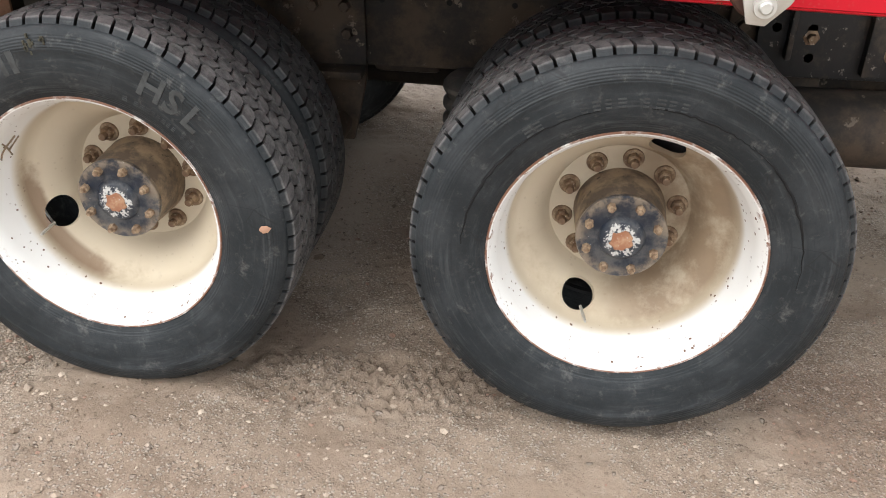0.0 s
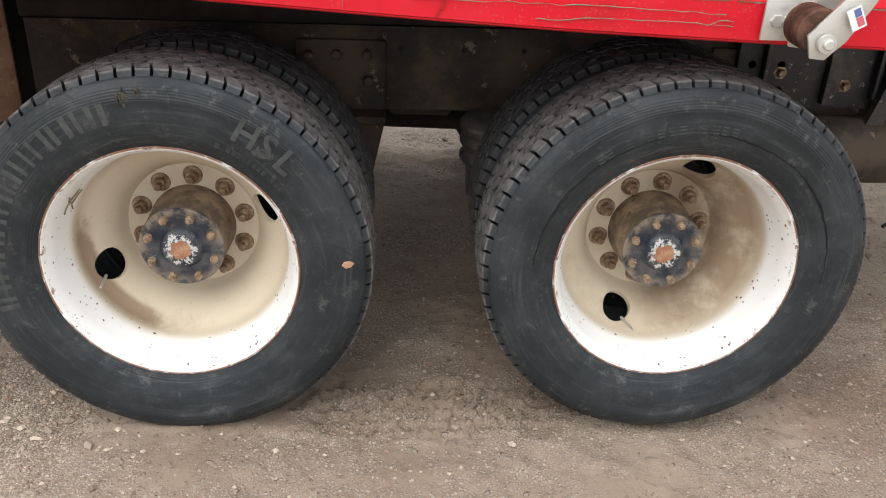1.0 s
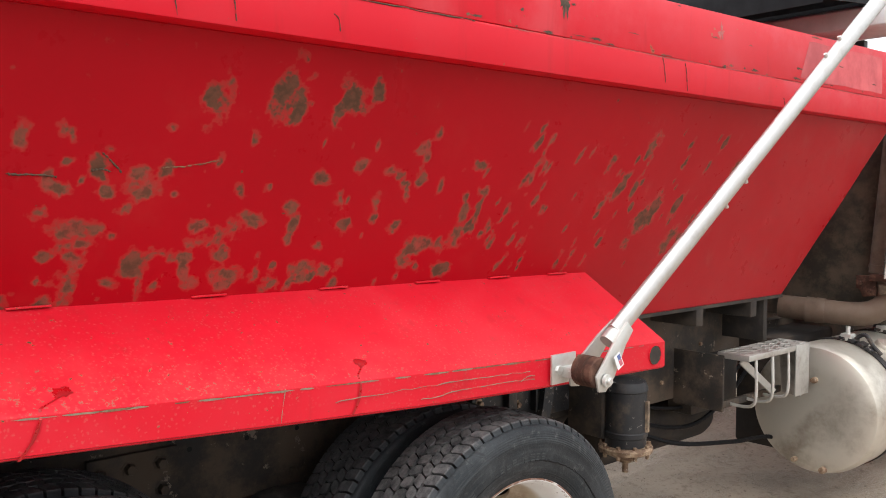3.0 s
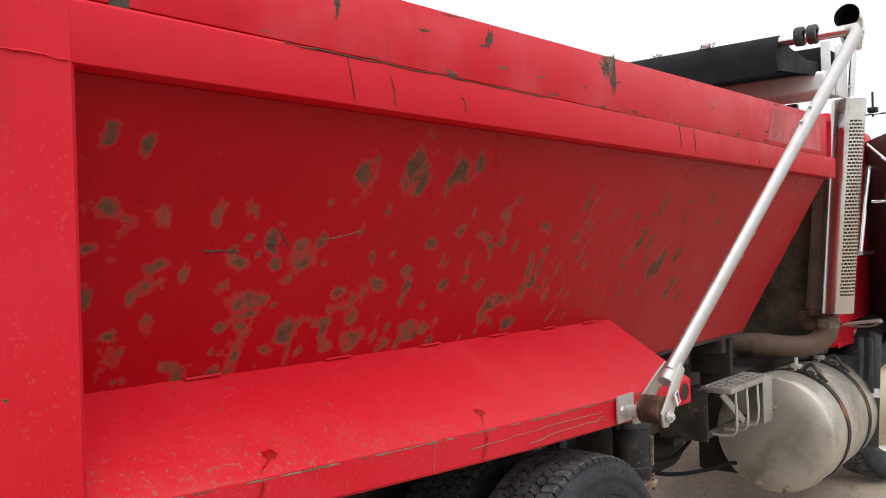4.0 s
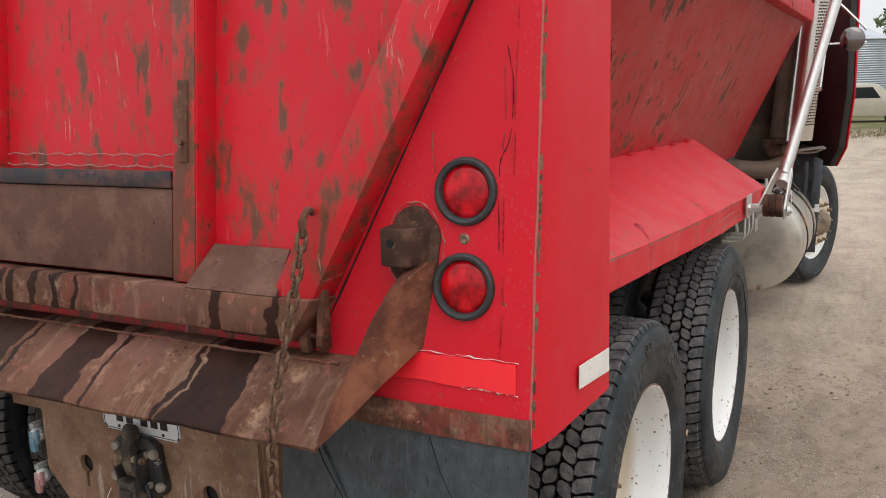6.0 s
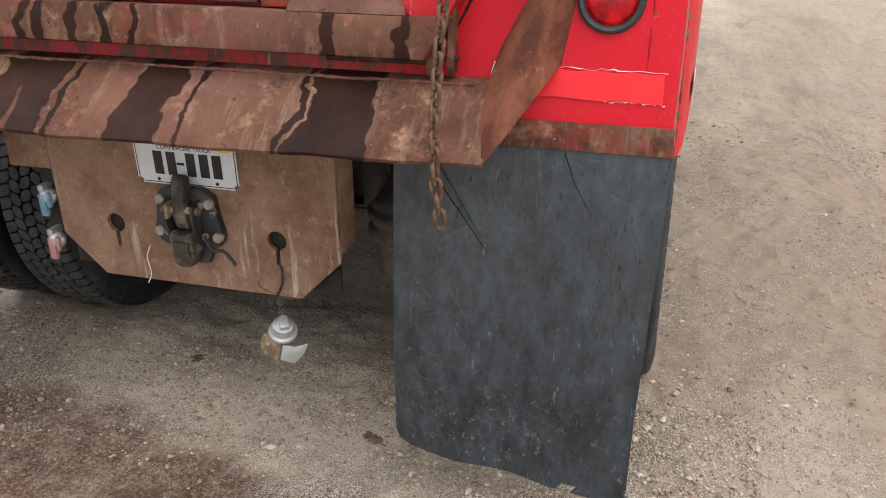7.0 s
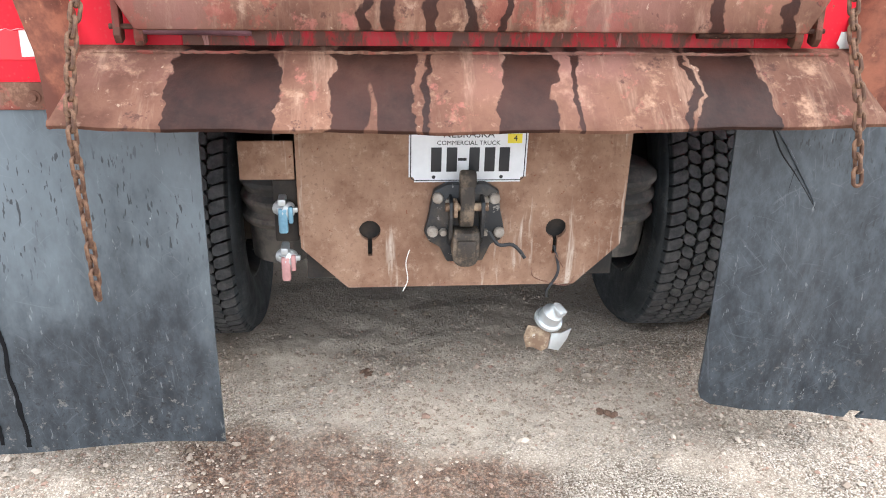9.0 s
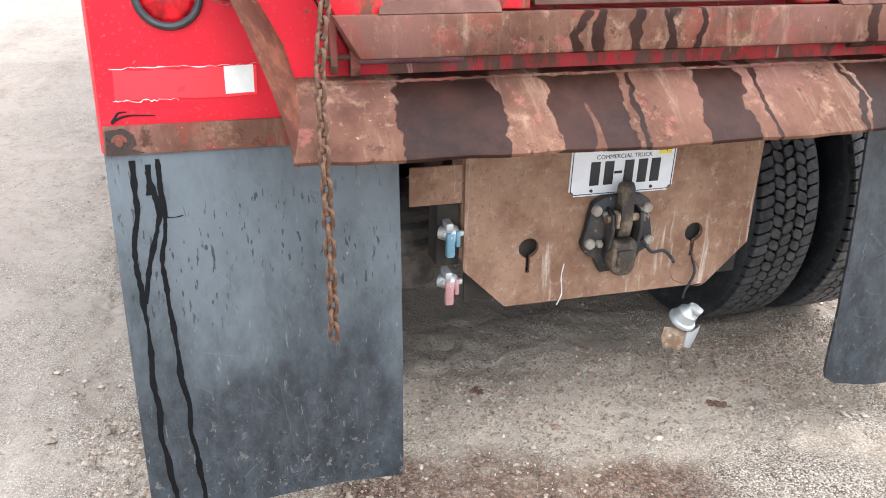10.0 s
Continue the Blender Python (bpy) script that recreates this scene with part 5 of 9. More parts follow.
def body_side(s):
    """One side of the box: sloped sheet, top rail, board, rear post, wheel skirt (s: -1 right, 1 left)."""
    side_sheet(s)
    # top rail: rolled box section
    bm = bmesh.new()
    prism(bm, [(s * 1.285, 2.122), (s * 1.287, 2.234), (s * 1.283, 2.240), (s * 1.19, 2.242), (s * 1.19, 2.122)], "x", -0.484, 4.20, 0.003)
    part("top_rail", bm, M_red, truck, "red box-section top rail with hairline cracks")
    bm = bmesh.new()
    prism(bm, [(-0.475, 2.243), (4.04, 2.243), (4.06, 2.478), (0.3, 2.412), (-0.475, 2.400)], "y", s * 1.232, s * 1.281, 0.004)
    part("side_board", bm, M_board, truck, "red side board above the rail, paint flaked")
    for x in (-0.515, -0.385):
        bm = bmesh.new()
        prism(bm, [(x - 0.022, 2.20), (x + 0.020, 2.205), (x + 0.024, 2.45), (x + 0.01, 2.52), (x - 0.018, 2.50)], "y", s * 1.283, s * 1.20, 0.004)
        part("board_stake", bm, M_wood, truck, "dark weathered stake in the board's pocket")
    # rear corner post
    bm = bmesh.new()
    zs = [1.004, 1.2, 1.5, 1.8, 2.122, 2.246, 2.30]
    rows = []
    for z in zs:
        x0 = rear_x(z)
        rows.append([bm.verts.new(p) for p in ((-0.484, s * 1.287, z), (x0 + 0.10, s * 1.274, z), (x0 + 0.035, s * 1.266, z), (x0 + 0.012, s * 1.258, z), (x0, s * 1.240, z),
                                               (x0, s * (1.17 if z > 2.0 else max(0.66, 1.17 - 0.62 * (2.05 - z) if z < 2.05 else 1.17)), z))])
    for a, b in zip(rows, rows[1:]):
        for k in range(5):
            bm.faces.new((a[k], a[k + 1], b[k + 1], b[k]))
    r = bmesh.ops.extrude_face_region(bm, geom=bm.faces[:])
    bmesh.ops.translate(bm, verts=[g for g in r["geom"] if isinstance(g, bmesh.types.BMVert)], vec=(0.012, -s * 0.012, 0))
    bmesh.ops.recalc_face_normals(bm, faces=bm.faces[:])
    post = part("rear_post", bm, M_post, truck, "red rear corner post with a chipped edge")
    bm = bmesh.new()
    box(bm, -0.515, -0.485, *sorted((s * 0.86, s * 1.284)), 1.03, 2.12, 0.003)
    part("post_web", bm, M_red, truck)
    # wheel skirt: sloped top, upright lip, inward return
    bm = bmesh.new()
    n = 24
    lines = []
    for i in range(n + 1):
        f = i / n
        x = -0.478 + f * 2.545
        zt = skirt_z(x)
        xi = min(x, 2.015)
        zj = 1.474 - 0.014 * x
        lip = 0.078 + 0.012 * min(1, max(0, x))
        wob = 0.003 * noise.noise((x * 3, 1, 2))
        lines.append([bm.verts.new(p) for p in ((xi, s * (panel_y(zj) - 0.004), zj), (x, s * (1.272 + wob), zt + 0.010), (x, s * (1.284 + wob), zt), (x, s * (1.285 + wob), zt - lip), (x, s * (1.277), zt - lip - 0.004), (x, s * 1.22, zt - lip))])
    for a, b in zip(lines, lines[1:]):
        for k in range(5):
            bm.faces.new((a[k], a[k + 1], b[k + 1], b[k]))
    r = bmesh.ops.extrude_face_region(bm, geom=bm.faces[:])
    bmesh.ops.translate(bm, verts=[g for g in r["geom"] if isinstance(g, bmesh.types.BMVert)], vec=(0, -s * 0.006, -0.006))
    a = lines[-1]
    bmesh.ops.recalc_face_normals(bm, faces=bm.faces[:])
    part("wheel_skirt", bm, M_skirt, truck, "red sloped skirt over the wheels, edge scraped")
    bm = bmesh.new()
    zt = skirt_z(2.05)
    slab(bm, [(2.062, s * 1.28, zt), (2.062, s * 1.28, zt - 0.085), (2.03, s * 0.99, zt - 0.085), (2.012, s * 0.95, 1.43)], 0.006)
    part("skirt_end", bm, M_skirt, truck)
    # round opening in the lip's end: a ring, and a dark disc for the shade inside
    bm = bmesh.new()
    turned(bm, [(0.036, 0.0035), (0.0365, 0.0015), (0.034, 0.0), (0.033, -0.03)], 28, pose(2.005, s * 1.286, zt - 0.043, 0, 0, 0 if s < 0 else 180))
    part("lip_ring", bm, M_skirt, truck)
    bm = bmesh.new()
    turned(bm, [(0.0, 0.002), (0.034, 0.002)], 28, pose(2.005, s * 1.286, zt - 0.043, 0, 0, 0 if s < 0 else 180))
    part("lip_opening", bm, M_under, truck, "dark disc painted as a round opening in the skirt's lip")
    # weld tabs along the joint
    for k, x in enumerate((-0.02, 0.43, 0.83, 1.2, 1.53, 1.84)):
        bm = bmesh.new()
        zj = 1.474 - 0.014 * x
        box(bm, x - 0.05, x + 0.05, *sorted((s * panel_y(zj), s * (panel_y(zj) + 0.012))), zj - 0.001, zj + 0.004, 0.001)
        part("weld_tab", bm, M_skirt, truck)
    # rear end of the skirt: a pipe stub
    bm = bmesh.new()
    turned(bm, [(0.050, 0.0), (0.050, 0.02), (0.043, 0.022), (0.040, 0.0), (0.0, -0.001)], 24, pose(-0.482, s * 1.232, 1.262, 0, 0, -90))
    part("pipe_stub", bm, M_under, truck, "rusty open pipe end")
    return post


body_side(-1)
body_side(1)


def body_ends():
    bm = bmesh.new()
    slab(bm, [(3.77, -0.86, 1.236), (4.2, -1.215, 2.125), (4.2, 1.215, 2.125), (3.77, 0.86, 1.236)], 0.01)
    slab(bm, [(4.2, -1.26, 2.125), (4.22, -1.26, 2.47), (4.22, 1.26, 2.47), (4.2, 1.26, 2.125)], 0.01)
    part("front_wall", bm, M_red, truck, "red front wall of the box")
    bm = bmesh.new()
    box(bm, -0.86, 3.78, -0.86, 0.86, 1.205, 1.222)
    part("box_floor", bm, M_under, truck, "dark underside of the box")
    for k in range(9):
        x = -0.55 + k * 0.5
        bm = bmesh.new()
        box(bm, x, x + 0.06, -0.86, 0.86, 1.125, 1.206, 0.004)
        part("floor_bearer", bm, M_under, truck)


body_ends()


def edge_chips():
    """Chipped paint along the rear post's corner and the skirt's edge."""
    rng = random.Random(33)
    for k in range(96):
        z = rng.uniform(1.05, 2.2)
        if noise.noise((z * 5, 0, 9)) < 0.0 and rng.random() < 0.85:
            continue
        h, w = rng.choice((0.004, 0.006, 0.010, 0.016, 0.026)) * rng.uniform(0.7, 1.3), rng.uniform(0.0012, 0.0052)
        bm = bmesh.new()
        pts = []
        for q in range(9):
            a = 2 * math.pi * q / 9
            rr = rng.uniform(0.7, 1.2)
            zz = z + h * rr * math.sin(a)
            off = 0.012 + w * rr * math.cos(a)
            pts.append((rear_x(zz) + off - 0.0012, -1.2592 - max(0.0, off - 0.012) * 0.36 + 1.45 * max(0.0, 0.012 - off), zz))
        bm.faces.new([bm.verts.new(p) for p in pts])
        part("paint_chip", bm, M_patch_dark if rng.random() < 0.3 else M_patch, truck)
    for k in range(70):
        x = rng.uniform(-0.45, 1.95)
        L, h = rng.uniform(0.006, 0.05), rng.uniform(0.0012, 0.003)
        bm = bmesh.new()
        pts = []
        for q in range(10):
            a = 2 * math.pi * q / 10
            rr = rng.uniform(0.7, 1.2)
            px = x + L * rr * math.cos(a)
            t = h * rr * math.sin(a)
            wob = 0.003 * noise.noise((px * 3, 1, 2))
            pts.append((px, -(1.2845 + wob + 0.0011), skirt_z(px) - 0.004 + t))
        bm.faces.new([bm.verts.new(p) for p in pts])
        part("paint_chip", bm, M_scrape if rng.random() < 0.7 else M_patch, truck)

    bm = bmesh.new()
    zs = [1.02 + 0.02 * k for k in range(62)]
    tube(bm, [Vector((rear_x(z) + 0.0085 + 0.0012 * noise.noise((z * 9, 1, 1)), -1.2525 - 0.002 * noise.noise((z * 7, 4, 1)), z)) for z in zs], [0.0030 + 0.0022 * noise.noise((z * 11, 2, 5)) for z in zs], 6)
    part("worn_corner", bm, M_patch_rim, truck, "pale worn line along the post's corner")

    lift = [0.0]

    def board_chip(x, z, w, h, material):
        lift[0] += 0.00004
        bm = bmesh.new()
        n = 44
        pts = []
        for q in range(n):
            a = 2 * math.pi * q / n
            rr = max(0.15, 0.9 + 0.9 * noise.noise((2 * math.cos(a) + x, 2 * math.sin(a), z)) + 0.6 * noise.noise((5 * math.cos(a) + x, 5 * math.sin(a), z)) + 0.35 * rng.uniform(-1, 1))
            pts.append((x + w * rr * math.cos(a), -1.2816 - lift[0], min(2.47, z + h * rr * math.sin(a))))
        bm.faces.new([bm.verts.new(p) for p in pts])
        part("paint_chip", bm, material, truck)
    board_chip(0.766, 2.375, 0.014, 0.022, M_patch_dark)
    board_chip(1.473, 2.395, 0.050, 0.034, M_patch)
    board_chip(1.50, 2.355, 0.018, 0.050, M_patch_dark)
    board_chip(1.45, 2.385, 0.022, 0.022, M_patch_dark)
    board_chip(2.417, 2.373, 0.02, 0.03, M_patch_rim)
    bm = bmesh.new()
    rim = [(3.06 + 0.86 * k / 30, 2.262) for k in range(31)] + [(3.92, 2.262 + 0.17 * k / 8) for k in range(1, 8)] + [(3.92 - 0.78 * k / 30, 2.440 - 0.012 * k / 30) for k in range(31)]
    bm.faces.new([bm.verts.new((x + 0.010 * noise.noise((x * 9, z * 9, 1)), -1.2818, z + 0.008 * noise.noise((x * 7, z * 7, 4)))) for x, z in rim])
    part("faded_block", bm, M_faded, truck, "pale faded rectangle on the side board")
    board_chip(0.17, 2.36, 0.006, 0.03, M_patch_dark)
    for k in range(44):
        x = rng.uniform(-0.4, 3.9)
        board_chip(x, rng.choice((2.247, 2.255, 2.40 + 0.016 * max(0, x), 2.3, 2.35)), rng.uniform(0.004, 0.03), rng.uniform(0.0015, 0.005), M_patch_dark if rng.random() < 0.6 else M_patch)


edge_chips()


def hairlines():
    """Cracks and long scratches in the enamel, as thin raised lines of dark rust."""
    rng = random.Random(14)
    def line(pts, r, material, label=""):
        bm = bmesh.new()
        path = smooth_path(pts, 14)
        path = [p + Vector((0.006 * noise.noise((p.z * 22, p.x * 3, 1)), 0, 0.004 * noise.noise((p.x * 22, p.z * 3, 2)) + rng.uniform(-1, 1) * 0.0012)) for p in path]
        tube(bm, path, [max(0.0003, r * (0.55 + 0.75 * noise.noise((k * 0.45, p.x * 5, p.z * 5)))) for k, p in enumerate(path)], 5)
        part("scratch", bm, material, truck, label)
    y = -1.2875
    for x, z0, z1 in ((0.19, 2.236, 2.128), (0.335, 2.21, 2.135), (0.62, 2.19, 2.15), (2.02, 2.236, 2.15), (2.16, 2.23, 2.13), (2.9, 2.16, 2.132)):
        line([(x, y, z0), (x + 0.014, y, (z0 + z1) / 2 + 0.01), (x + 0.02, y, z1)], 0.0022, M_patch_dark, "hairline crack in the rail")
    line([(-0.768, -1.277, 2.126), (-0.70, -1.279, 2.127), (-0.60, -1.283, 2.128), (-0.487, -1.2885, 2.125)], 0.0032, M_post, "weld seam across the post")
    line([(0.0, y, 2.237), (0.6, y, 2.237), (1.1, y, 2.237)], 0.003, M_patch_dark, "rusty seam between rail and board")
    line([(1.2, y, 2.238), (2.4, y, 2.238), (4.0, y, 2.238)], 0.0016, M_patch_rim)
    for x0, x1, z in ((0.62, 1.34, -0.035), (1.3, 1.36, -0.05), (0.9, 1.36, -0.06)):
        line([(x0, -1.2895, skirt_z(x0) + z - 0.012), ((x0 + x1) / 2, -1.2895, skirt_z((x0 + x1) / 2) + z), (x1, -1.2895, skirt_z(x1) + z)], 0.0022, M_scrape, "tan scrape on the skirt lip")
    line([(0.47, -1.2895, skirt_z(0.47)), (0.462, -1.2895, skirt_z(0.47) - 0.078)], 0.0016, M_scrape)
    for pts in ([(-0.091, 1.782), (-0.057, 1.782), (-0.019, 1.781), (0.014, 1.777)], [(0.109, 1.832), (0.132, 1.812), (0.155, 1.790)], [(0.085, 1.789), (0.108, 1.795), (0.129, 1.790)]):
        line([(x, -(panel_y(z) + panel_dent(x, z, -1) + 0.0005), z) for x, z in pts], 0.0038, M_patch_dark, "dark gouge in the side sheet")
    line([(x, -(panel_y(z) + panel_dent(x, z, -1) + 0.0002), z) for x, z in ((0.254, 1.803), (0.308, 1.808), (0.354, 1.816), (0.396, 1.824))], 0.0028, M_patch, "brown scrape across the side sheet")

    def rear(pts, r, material):
        line([(rear_x(z) - 0.0012, yy, z) for yy, z in pts], r, material)
    rear([(-1.185, 1.80), (-1.20, 1.72), (-1.195, 1.62), (-1.175, 1.56), (-1.178, 1.40)], 0.0016, M_crack)
    rear([(-1.18, 1.76), (-1.185, 1.66), (-1.18, 1.60)], 0.0013, M_patch_dark)
    rear([(-1.205, 2.2), (-1.207, 1.9), (-1.205, 1.7), (-1.208, 1.5)], 0.0019, M_drip)
    rear([(-1.185, 1.5), (-1.188, 1.3), (-1.185, 1.18)], 0.0022, M_drip)
    rear([(-1.0, 1.80), (-1.02, 1.70)], 0.0015, M_patch_rim)
    rear([(-1.02, 1.64), (-1.03, 1.55)], 0.002, M_patch)


hairlines()


# ---------------------------------------------------------------- tailgate and rear
TILT_G = pose(-0.904, 0, 1.0, 0, math.degrees(math.atan(0.11)), 0)   # rear plane: local x back is negative, z up the face


def gate_pt(y, z, out=0.0):
    return (rear_x(z) - out, y, z)


def gate_slab(bm, yz, out, thick, bev=0.004):
    """A plate lying on the leaning rear plane, its face `out` metres behind it."""
    pts = [gate_pt(y, z, out) for y, z in yz]
    n = (Vector(pts[1]) - Vector(pts[0])).cross(Vector(pts[2]) - Vector(pts[1]))
    if n.x > 0:
        pts = pts[::-1]
    slab(bm, pts, thick, bev)


def gate_sheet(gate):
    """Flat sheet of the gate, finely divided to carry the wear of its paint."""
    dabs = [(-0.709, 2.181, 0.03), (-0.793, 2.084, 0.028), (-0.521, 1.998, 0.032), (-0.781, 1.92, 0.042), (-0.629, 1.667, 0.030), (-0.52, 1.848, 0.022), (-0.492, 1.764, 0.034),
            (-0.496, 1.518, 0.045), (-0.548, 1.444, 0.075), (-0.829, 1.762, 0.02), (-0.912, 2.04, 0.018), (-0.73, 1.576, 0.022), (-0.578, 1.922, 0.02), (-0.223, 2.039, 0.04),
            (0.035, 1.807, 0.035), (-0.182, 1.815, 0.04), (-0.206, 2.126, 0.04)]
    rng = random.Random(17)
    dabs += [(rng.uniform(-0.9, 0.9), 1.36 + 0.92 * rng.random() ** 1.5, rng.uniform(0.008, 0.026)) for k in range(125)]
    ny, nz = 200, 120
    f, g = np.meshgrid(np.linspace(-1, 1, ny + 1), np.linspace(0, 1, nz + 1), indexing="ij")
    Z = 1.19 + 1.41 * g
    Y = f * np.minimum(1.17, 0.66 + (Z - 1.19) * 0.58)
    X = rear_x(Z) + 0.010 + 0.004 * np.sin(Y * 9) * np.sin(Z * 7)
    W = np.zeros(Y.shape)
    for y, z, r in dabs:
        W = np.maximum(W, 0.95 - 0.75 * np.sqrt(((Y - y) / (r * 0.9)) ** 2 + ((Z - z) / (r * 1.5)) ** 2))
    i = np.arange((ny + 1) * (nz + 1)).reshape(ny + 1, nz + 1)
    quads = np.stack([i[:-1, :-1], i[:-1, 1:], i[1:, 1:], i[1:, :-1]], -1).reshape(-1, 4)
    n = i.size
    loop = np.concatenate([i[:, 0], i[-1, 1:], i[-2::-1, -1], i[0, -2::-1]])
    rim = np.stack([loop[:-1], loop[1:], loop[1:] + n, loop[:-1] + n], -1)
    verts = np.concatenate([np.stack([X, Y, Z], -1).reshape(-1, 3), np.stack([X + 0.02, Y, Z], -1).reshape(-1, 3)])
    me = bpy.data.meshes.new("gate_sheet")
    me.from_pydata(verts.tolist(), [], np.concatenate([quads, quads[:, ::-1] + n, rim]).tolist())
    me.materials.append(M_gate)
    at = me.attributes.new("wear", 'FLOAT', 'POINT')
    at.data.foreach_set("value", np.concatenate([W.ravel(), W.ravel()]).astype(np.float32))
    me.shade_smooth()
    shared("gate_sheet", me, gate, None, "red sheet smeared brown and scratched")
    for pts, mat in (([(-0.462, 2.103), (-0.559, 2.105), (-0.668, 2.111), (-0.772, 2.107), (-0.87, 2.12), (-0.913, 2.136), (-0.902, 2.094)], M_weld),
                     ([(-0.472, 2.269), (-0.487, 2.173), (-0.466, 2.103), (-0.471, 2.009)], M_patch_dark), ([(-0.522, 2.248), (-0.532, 2.167), (-0.541, 2.075)], M_patch_dark),
                     ([(-0.556, 1.976), (-0.656, 2.005), (-0.722, 2.027)], M_weld), ([(0.334, 2.13), (0.156, 2.174), (0.037, 2.165), (-0.097, 2.182)], M_patch_dark), ([(0.075, 2.157), (0.058, 2.034)], M_patch_dark)):
        bm = bmesh.new()
        path = smooth_path([(rear_x(z) + 0.008, y, z) for y, z in pts], 8)
        path = [p + Vector((0.003 * math.sin(p.y * 9) * math.sin(p.z * 7), 0, rng.uniform(-0.002, 0.002))) for p in path]
        tube(bm, path, [rng.uniform(0.0004, 0.0022 if mat is M_weld else 0.0014) for p in path], 5)
        part("scratch", bm, mat, gate, "long gouge in the gate's paint")


def tailgate():
    gate = empty("tailgate", truck)
    tagged(gate, "scraped red steel tailgate with raised ribs, closed")
    gate_sheet(gate)
    # upright ribs
    for y0, y1 in ((-0.425, -0.347), (0.347, 0.425)):
        bm = bmesh.new()
        gate_slab(bm, [(y0, 1.285), (y1, 1.285), (y1, 2.30), (y0, 2.30)], 0.055, 0.07, 0.006)
        rib = part("gate_rib", bm, M_gate, gate, "upright red rib, edge rusted")
        bm = bmesh.new()
        gate_slab(bm, [(y0 + 0.004, 1.289), (y1 - 0.004, 1.289), (y1 - 0.004, 2.296), (y0 + 0.004, 2.296)], 0.0575, 0.003, 0.001)
        part("rib_face", bm, M_rib, rib, "rear face of the rib, worn to brown rust")
    # slanting side members, box section
    for s in (-1, 1):
        bm = bmesh.new()
        gate_slab(bm, [(s * 1.185, 2.05), (s * 0.768, 1.262), (s * 0.655, 1.262), (s * 1.075, 2.05)], 0.080, 0.09, 0.004)
        part("gate_brace", bm, M_brace, gate, "slanting red box brace, corners worn to rust")
        bm = bmesh.new()
        gate_slab(bm, [(s * 1.188, 2.62), (s * 1.188, 2.085), (s * 1.066, 2.10), (s * 1.066, 2.62)], 0.055, 0.065, 0.005)
        part("gate_corner", bm, M_gate, gate, "red upper corner box with a rusty underside")
        bm = bmesh.new()
        gate_slab(bm, [(s * 1.186, 2.083), (s * 1.180, 2.035), (s * 1.068, 2.058), (s * 1.068, 2.097)], 0.052, 0.055, 0.004)
        part("gate_corner_foot", bm, M_rustdark, gate, "rusty brown foot of the corner box")
        bm = bmesh.new()
        mud = random.Random(60 + s)
        for row in range(5):
            pts = [gate_pt(s * (1.064 + 0.124 * k / 14), 2.100 - 0.013 * row - 0.008 * k / 14 + mud.uniform(-0.003, 0.003), 0.046 + mud.uniform(-0.002, 0.004)) for k in range(15)]
            tube(bm, pts, [mud.uniform(0.006, 0.0125) for k in range(15)], 7)
        part("caked_mud", bm, M_chute, gate, "brown mud caked under the corner box")
        if s < 0:
            bm = bmesh.new()
            gate_slab(bm, [(-1.085, 2.19), (-1.132, 2.18), (-1.134, 2.30), (-1.084, 2.30)], 0.0575, 0.002, 0)
            part("white_mark", bm, M_white, gate, "white paint patch on the corner box")
        # dark seam beside the brace
        bm = bmesh.new()
        seam = [gate_pt(s * 1.195, 2.60 - 0.54 * k / 30, 0.0015) for k in range(30)] + [gate_pt(s * (1.195 - 0.427 * k / 50), 2.06 - 0.835 * k / 50, 0.0015) for k in range(51)]
        tube(bm, seam, [0.0022 + 0.0016 * noise.noise((k * 0.31, s, 4)) for k in range(81)], 6)
        part("gate_seam", bm, M_gap, gate, "dark dirty gap beside the gate")
    bm = bmesh.new()
    gate_slab(bm, [(-1.05, 2.298), (1.05, 2.298), (1.05, 2.60), (-1.05, 2.60)], 0.085, 0.10, 0.006)
    part("gate_top_rail", bm, M_gate, gate, "red top rail of the tailgate")
    # lower rail, bare rusty channel with a stepped face
    bm = bmesh.new()
    gate_slab(bm, [(-0.735, 1.198), (0.735, 1.198), (0.79, 1.288), (-0.79, 1.288)], 0.10, 0.11, 0.008)
    part("gate_bottom_rail", bm, M_rustrail, gate, "bare rusty bottom rail streaked by water")
    for y0, y1 in ((-0.655, -0.428), (0.428, 0.655)):
        bm = bmesh.new()
        slab(bm, [gate_pt(y0 * (1.06 if y0 < -0.5 else 1), 1.288, 0.098), gate_pt(y1 * (1.06 if y1 > 0.5 else 1), 1.288, 0.098), gate_pt(y1, 1.372, 0.0), gate_pt(y0, 1.372, 0.0)][::-1], 0.008)
        part("gate_shelf", bm, M_chute, gate, "sloping rusty ledge above the bottom rail")
    # coal door in the middle
    bm = bmesh.new()
    gate_slab(bm, [(-0.335, 1.292), (0.335, 1.292), (0.335, 1.505), (-0.335, 1.505)], 0.045, 0.05, 0.004)
    part("chute_door", bm, M_chute, gate, "brown rusty chute door")
    bm = bmesh.new()
    gate_slab(bm, [(-0.338, 1.507), (0.338, 1.507), (0.338, 1.548), (-0.338, 1.548)], 0.052, 0.055, 0.004)
    part("chute_lip", bm, M_lip, gate, "blackened lip over the chute door")
    bm = bmesh.new()
    rng = random.Random(5)
    for row in (0.0, 0.022):
        tube(bm, [gate_pt(-0.338 + 0.676 * k / 96, 1.556 + row + 0.0055 * (1 if row else -1) * abs(math.sin(k * 0.26)) + rng.uniform(-0.0012, 0.0012), 0.001) for k in range(97)], [rng.uniform(0.0008, 0.0024) for k in range(97)], 6)
    part("weld_bead", bm, M_weld, gate, "pale scalloped weld bead")
    bm = bmesh.new()
